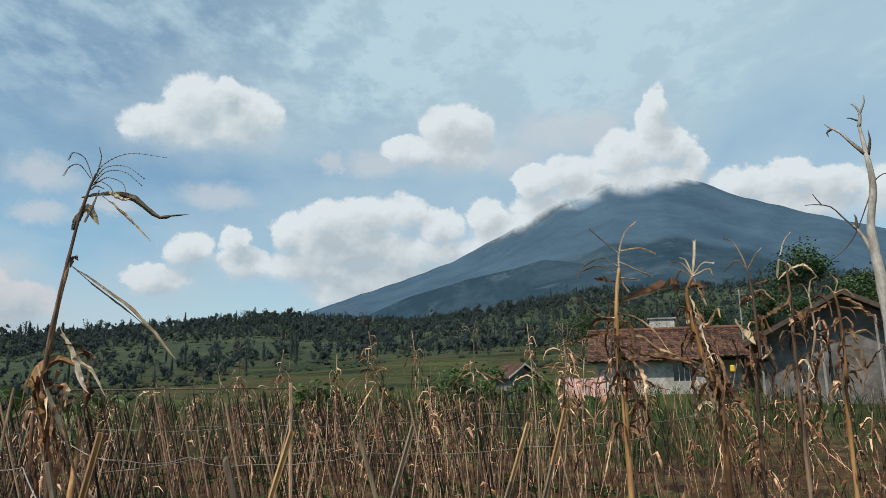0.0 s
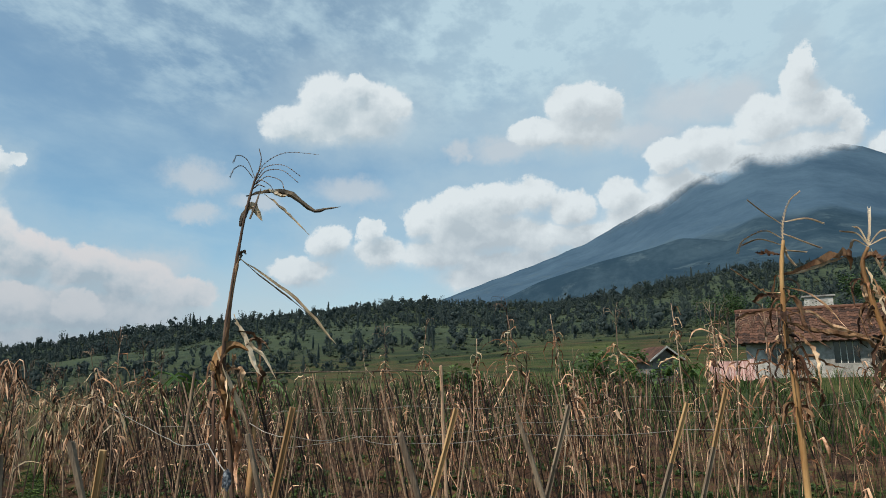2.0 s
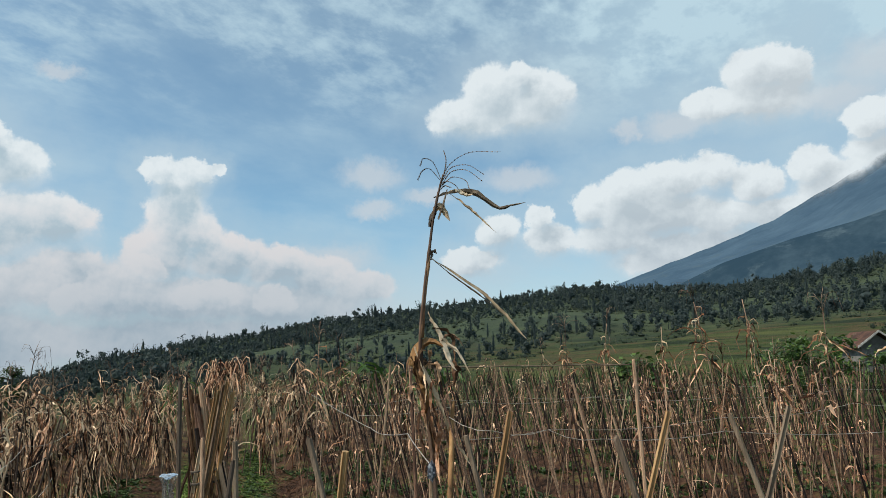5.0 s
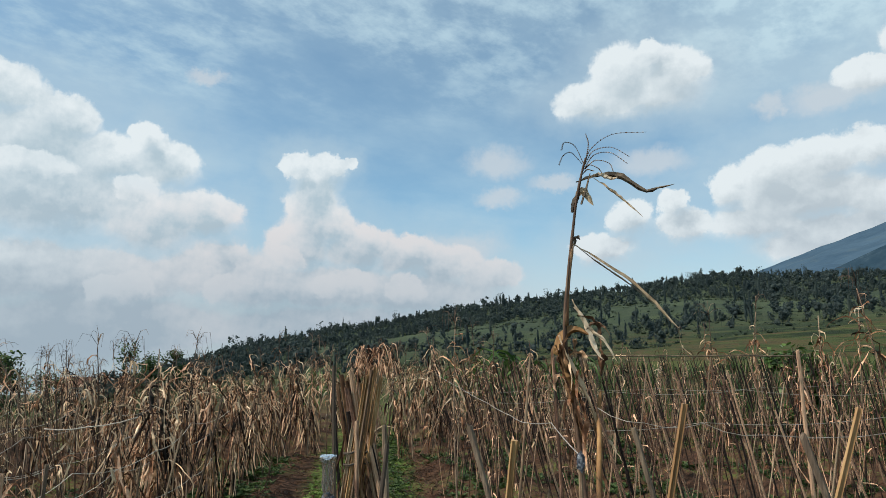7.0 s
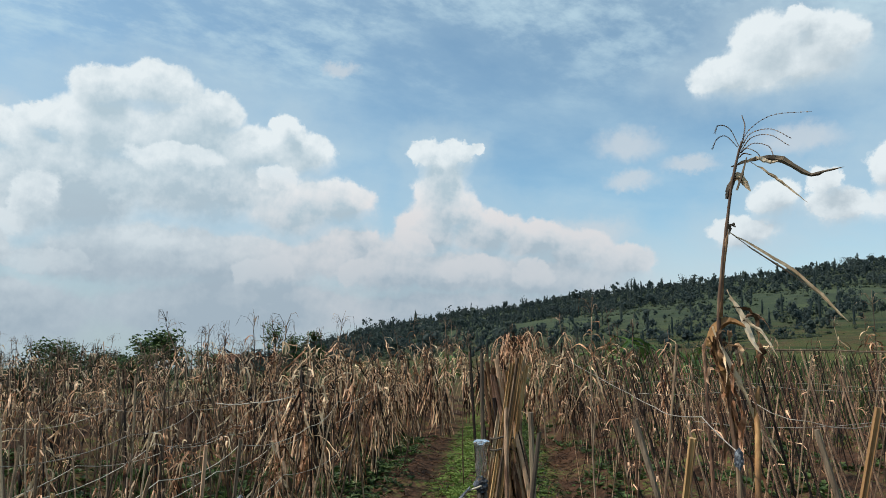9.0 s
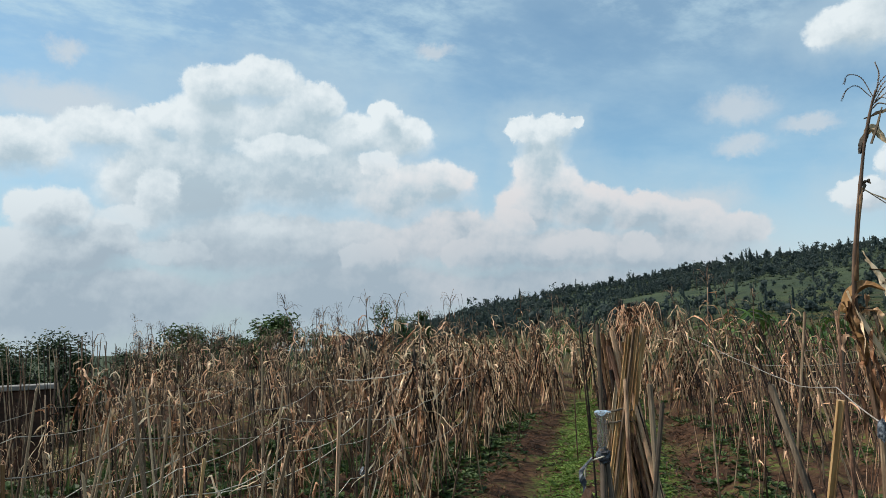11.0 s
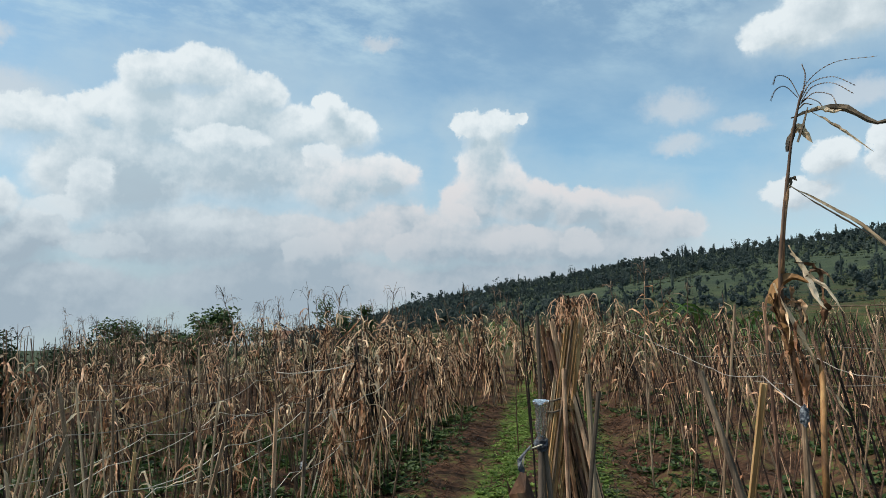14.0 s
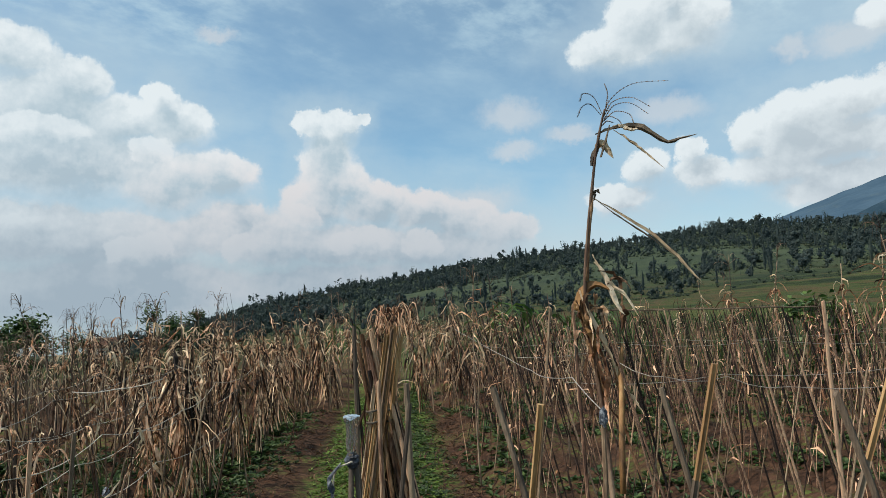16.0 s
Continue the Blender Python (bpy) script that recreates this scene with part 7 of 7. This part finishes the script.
def build_tiled_house():
    p = polar(17.2, 46.0)
    p.z = float(land(p.x, p.y)) - 0.15
    root = thing("tiled_house", "low limewashed farmhouse with a red clay tile roof", "house", at=pose(p.x, p.y, p.z, 0, 0, -14))
    w, dep, h = 8.0, 6.0, 2.30
    solid("front_wall", wall_with_hole(w, h, 0.18, [(0.9, 0.75, 1.2, 1.15), (2.6, 0.0, 0.9, 2.0), (-2.3, 0.8, 0.9, 1.0)], (0, -dep / 2, 0)), LIME, root, "flaking limewashed wall")
    solid("back_wall", box(w, 0.18, h, (0, dep / 2, 0)), LIME, root)
    for s in (-1, 1):
        solid("side_wall", joined(box(0.18, dep - 0.2, h, (s * (w / 2 - 0.09), 0, 0)), ([(s * (w / 2 - 0.18), -dep / 2, h), (s * (w / 2 - 0.18), dep / 2, h), (s * (w / 2 - 0.18), 0, h + 1.45), (s * w / 2, -dep / 2, h), (s * w / 2, dep / 2, h), (s * w / 2, 0, h + 1.45)], [(0, 1, 2), (5, 4, 3), (0, 3, 4, 1), (1, 4, 5, 2), (2, 5, 3, 0)])), GREY_WALL, root)
    window(root, (0.9, -dep / 2, 0.75), 1.2, 1.15)
    window(root, (-2.3, -dep / 2, 0.8), 0.9, 1.0, 3)
    solid("door", box(0.86, 0.05, 1.98, (2.6, -dep / 2 + 0.03, 0)), DARK_WOOD, root, "dark timber door")
    ridge = h + 1.62
    front = tile_roof(root, (-w / 2 - 0.5, 0, ridge), (w / 2 + 0.4, 0, ridge), (0, -1, 0), dep / 2 + 0.75, 1.95, 13, 23, "front_roof")
    solid("back_roof", ([(-w / 2 - 0.5, 0, ridge - 0.03), (w / 2 + 0.4, 0, ridge - 0.03), (w / 2 + 0.4, dep / 2 + 0.7, h - 0.25), (-w / 2 - 0.5, dep / 2 + 0.7, h - 0.25), (-w / 2 - 0.5, 0, ridge - 0.12), (w / 2 + 0.4, 0, ridge - 0.12), (w / 2 + 0.4, dep / 2 + 0.7, h - 0.33), (-w / 2 - 0.5, dep / 2 + 0.7, h - 0.33)], [(0, 1, 2, 3), (7, 6, 5, 4), (0, 4, 5, 1), (1, 5, 6, 2), (2, 6, 7, 3), (3, 7, 4, 0)]), TILE, root)
    solid("ridge_cap", tube([(-w / 2 - 0.55 + i * 0.31, 0, ridge + 0.02 + 0.02 * (i % 2)) for i in range(31)], 0.12, 8), TILE, root, "mossy ridge tiles", True)
    # a porch with its own little roof, and a lean-to
    porch = tile_roof(root, (2.0, -dep / 2 + 0.2, h + 0.55), (4.1, -dep / 2 + 0.2, h + 0.55), (0, -1, 0), 1.7, 0.75, 6, 7, "porch_roof")
    for x in (2.1, 4.0):
        solid("porch_post", box(0.1, 0.1, 1.95, (x, -dep / 2 - 1.35, 0), 0.01), DARK_WOOD, root)
    tile_roof(root, (w / 2 + 0.2, 0.6, h + 0.9), (w / 2 + 3.0, 0.6, h + 0.9), (0, -1, 0), 3.2, 1.35, 9, 9, "lean_to_roof")
    solid("lean_to_wall", wall_with_hole(2.9, 1.9, 0.14, [(0.2, 0.9, 1.2, 0.7)], (w / 2 + 1.6, -1.9, 0)), GREY_WALL, root)
    solid("lean_to_rail", joined(box(1.2, 0.06, 0.05, (w / 2 + 1.8, -1.98, 1.2)), *[box(0.05, 0.05, 0.7, (w / 2 + 1.25 + 0.27 * i, -1.98, 0.9)) for i in range(5)]), WHITE_PAINT, root, "white barred opening")
    solid("yellow_box", box(0.24, 0.18, 0.36, (3.3, -dep / 2 - 1.42, 1.2), 0.03), YELLOW, root, "hanging yellow plastic container")


def build_white_house():
    p = polar(29.2, 38.0)
    p.z = float(land(p.x, p.y)) - 0.15
    root = thing("white_house", "pale plastered gable house with dark tiled roof edges", "house", at=pose(p.x, p.y, p.z, 0, 0, -26))
    w, dep, h, top = 6.6, 8.0, 2.95, 4.55
    # stained pale walls in dark grey: the eave's shade is put into the colour
    solid("front_wall", wall_with_hole(w, h, 0.18, [(-1.6, 0.9, 0.9, 1.1)], (0, -dep / 2, 0)), GREY_WALL, root, "stained pale wall, eave shade in its grey colour")
    solid("gable", (([(-w / 2, -dep / 2 - 0.09, h), (w / 2, -dep / 2 - 0.09, h), (0, -dep / 2 - 0.09, top - 0.1), (-w / 2, -dep / 2 + 0.09, h), (w / 2, -dep / 2 + 0.09, h), (0, -dep / 2 + 0.09, top - 0.1)], [(0, 1, 2), (5, 4, 3), (0, 3, 4, 1), (1, 4, 5, 2), (2, 5, 3, 0)])), GREY_WALL, root, "stained pale gable wall, eave shade in its grey colour")
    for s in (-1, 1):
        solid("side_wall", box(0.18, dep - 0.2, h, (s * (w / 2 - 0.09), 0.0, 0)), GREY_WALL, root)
        eave = s * (w / 2 + 0.55)
        zz = h - 0.35
        solid("roof", ([(0, -dep / 2 - 1.3, top + 0.1), (0, dep / 2 + 0.5, top + 0.1), (eave, dep / 2 + 0.5, zz), (eave, -dep / 2 - 1.3, zz), (0, -dep / 2 - 1.3, top - 0.06), (0, dep / 2 + 0.5, top - 0.06), (eave, dep / 2 + 0.5, zz - 0.16), (eave, -dep / 2 - 1.3, zz - 0.16)], [(0, 1, 2, 3), (7, 6, 5, 4), (0, 4, 5, 1), (1, 5, 6, 2), (2, 6, 7, 3), (3, 7, 4, 0)]), TILE, root, "dark clay tile roof")
        solid("verge_board", ([(0, -dep / 2 - 1.32, top + 0.12), (eave, -dep / 2 - 1.32, zz + 0.02), (eave, -dep / 2 - 1.32, zz - 0.2), (0, -dep / 2 - 1.32, top - 0.1), (0, -dep / 2 - 1.27, top + 0.12), (eave, -dep / 2 - 1.27, zz + 0.02), (eave, -dep / 2 - 1.27, zz - 0.2), (0, -dep / 2 - 1.27, top - 0.1)], [(0, 1, 2, 3), (7, 6, 5, 4), (0, 4, 5, 1), (1, 5, 6, 2), (2, 6, 7, 3), (3, 7, 4, 0)]), DARK_WOOD, root)
    for x in (-w / 2 + 0.1, -0.9, 1.1, w / 2 - 0.1):
        solid("porch_post", box(0.09, 0.09, h - 0.1 if abs(x) > 2 else h + 0.8, (x, -dep / 2 - 1.1, -0.2), 0.01), CONCRETE, root, "grey porch post")
    window(root, (-1.6, -dep / 2, 0.9), 0.9, 1.1, 3)
    solid("back_wall", box(w, 0.18, h, (0, dep / 2, 0)), GREY_WALL, root)


def build_hut():
    p = polar(5.6, 40.0)
    p.z = float(land(p.x, p.y)) - 0.1
    root = thing("field_hut", "small grey hut with a rusty red roof", "hut", at=pose(p.x, p.y, p.z, 0, 0, 28))
    w, d, h = 1.55, 1.5, 1.35
    solid("wall", joined(box(w, 0.1, h, (0, -d / 2, 0)), box(w, 0.1, h, (0, d / 2, 0)), box(0.1, d - 0.12, h, (-w / 2 + 0.05, 0, 0)), box(0.1, d - 0.12, h, (w / 2 - 0.05, 0, 0)),
                        ([(-w / 2, -d / 2, h), (w / 2, -d / 2, h), (0, -d / 2, h + 0.55), (-w / 2, -d / 2 + 0.1, h), (w / 2, -d / 2 + 0.1, h), (0, -d / 2 + 0.1, h + 0.55)], [(0, 1, 2), (5, 4, 3), (0, 3, 4, 1), (1, 4, 5, 2), (2, 5, 3, 0)])), GREY_WALL, root)
    for s in (-1, 1):
        solid("roof", ([(0, -d / 2 - 0.3, h + 0.68), (0, d / 2 + 0.3, h + 0.68), (s * (w / 2 + 0.3), d / 2 + 0.3, h - 0.06), (s * (w / 2 + 0.3), -d / 2 - 0.3, h - 0.06), (0, -d / 2 - 0.3, h + 0.61), (0, d / 2 + 0.3, h + 0.61), (s * (w / 2 + 0.3), d / 2 + 0.3, h - 0.13), (s * (w / 2 + 0.3), -d / 2 - 0.3, h - 0.13)], [(0, 1, 2, 3), (7, 6, 5, 4), (0, 4, 5, 1), (1, 5, 6, 2), (2, 6, 7, 3), (3, 7, 4, 0)]), TILE, root, "rusty red roof")
        solid("verge_board", ([(0, -d / 2 - 0.33, h + 0.70), (s * (w / 2 + 0.32), -d / 2 - 0.33, h - 0.04), (s * (w / 2 + 0.32), -d / 2 - 0.33, h - 0.14), (0, -d / 2 - 0.33, h + 0.60), (0, -d / 2 - 0.305, h + 0.70), (s * (w / 2 + 0.32), -d / 2 - 0.305, h - 0.04), (s * (w / 2 + 0.32), -d / 2 - 0.305, h - 0.14), (0, -d / 2 - 0.305, h + 0.60)], [(0, 1, 2, 3), (7, 6, 5, 4), (0, 4, 5, 1), (1, 5, 6, 2), (2, 6, 7, 3), (3, 7, 4, 0)]), LIME, root, "pale verge board")


def build_yard():
    # a cloth hung out on a line
    p = polar(11.0, 38.0)
    p.z = float(land(p.x, p.y))
    root = thing("hung_cloth", "faded pink and white striped cloth hung on a line", "cloth", at=pose(p.x, p.y, p.z, 0, 0, -10))
    nx, nz = 28, 10
    v, f = [], []
    for i in range(nx + 1):
        for k in range(nz + 1):
            u, s = i / nx, k / nz
            v.append(Vector(((u - 0.5) * 2.1, 0.07 * math.sin(u * 31) * (0.3 + s) + 0.05 * math.sin(u * 11), 1.22 - s * (0.95 + 0.1 * math.sin(u * 9)) - 0.12 * math.sin(u * math.pi))))
    for i in range(nx):
        for k in range(nz):
            a = i * (nz + 1) + k
            f.append((a, a + 1, a + nz + 2, a + nz + 1))
    solid("cloth", (v, f), CLOTH, root, smooth=True)
    for x in (-1.15, 1.15):
        solid("pole", tube([(x, 0, -0.1), (x, 0, 1.32)], 0.03, 6), STAKE, root)
    solid("line", tube([(-1.15, 0, 1.26), (-0.5, 0, 1.16), (0, 0, 1.11), (0.5, 0, 1.16), (1.15, 0, 1.26)], 0.008, 5), WIRE, root)
    # a white outbuilding behind the roofs
    p = polar(17.2, 72.0)
    p.z = float(land(p.x, p.y)) - 0.2
    far = thing("white_outbuilding", "small white block building behind the tiled roof", "building", at=pose(p.x, p.y, p.z, 0, 0, -14))
    solid("wall", joined(box(2.3, 0.2, 4.6, (0, -1.0, 0)), box(2.3, 0.2, 4.6, (0, 1.0, 0)), box(0.2, 1.8, 4.6, (-1.05, 0, 0)), box(0.2, 1.8, 4.6, (1.05, 0, 0))), LIME, far)
    solid("roof_slab", box(2.7, 2.5, 0.16, (0, 0, 4.6), 0.02), CONCRETE, far, "flat concrete slab")
    solid("door", box(0.8, 0.06, 1.9, (0.2, -1.12, 0)), DARK_WOOD, far)
    # a power pole
    p = polar(23.0, 58.0)
    p.z = float(land(p.x, p.y)) - 0.5
    pole = thing("power_pole", "slim grey power pole with two crossarms", "power pole", at=Matrix.Translation(p))
    solid("shaft", tube([(0, 0, 0), (0, 0, 6.9)], [0.07, 0.05], 8), CONCRETE, pole, smooth=True)
    for z in (6.5, 6.75):
        solid("crossarm", box(1.1, 0.05, 0.05, (0, 0, z), 0.01), CONCRETE, pole)
    for x in (-0.5, -0.25, 0.25, 0.5):
        solid("insulator", tube([(x, 0, 6.8), (x, 0, 6.86), (x, 0, 6.92)], [0.03, 0.04, 0.02], 8), CONCRETE, pole, smooth=True)


def build_west_side():
    # a low walled building below the field
    p = polar(-88.0, 22.0)
    p.z = -2.41
    root = thing("boundary_wall", "low dark brick wall with a grey concrete coping", "wall", at=pose(p.x, p.y, p.z, 0, 0, 84))
    solid("brickwork", box(5.0, 0.2, 2.3, (-0.9, 0, 0), 0.02), TILE, root)
    solid("coping", box(5.2, 0.42, 0.13, (-0.9, 0, 2.3), 0.02), CONCRETE, root, "grey concrete coping")
    # a far orange-roofed house
    p = polar(-62.9, 120.0)
    p.z = float(land(p.x, p.y)) - 0.3
    house = thing("far_house", "far cream house with orange tiled roof among trees", "house", at=pose(p.x, p.y, p.z, 0, 0, 40))
    solid("wall", box(4.2, 3.4, 2.9, (0, 0, 0), 0.02), LIME, house)
    for s in (-1, 1):
        solid("roof", ([(-2.4, 0, 4.1), (2.4, 0, 4.1), (2.4, s * 2.2, 2.75), (-2.4, s * 2.2, 2.75), (-2.4, 0, 3.98), (2.4, 0, 3.98), (2.4, s * 2.2, 2.63), (-2.4, s * 2.2, 2.63)], [(0, 1, 2, 3), (7, 6, 5, 4), (0, 4, 5, 1), (1, 5, 6, 2), (2, 6, 7, 3), (3, 7, 4, 0)]), TILE, house, "orange tile roof")
    for x in (-1.2, 0.2, 1.4):
        solid("window", box(0.7, 0.06, 1.0, (x, -1.72, 1.2)), PANE, house)


build_tiled_house()
build_white_house()
build_hut()
build_yard()
build_west_side()
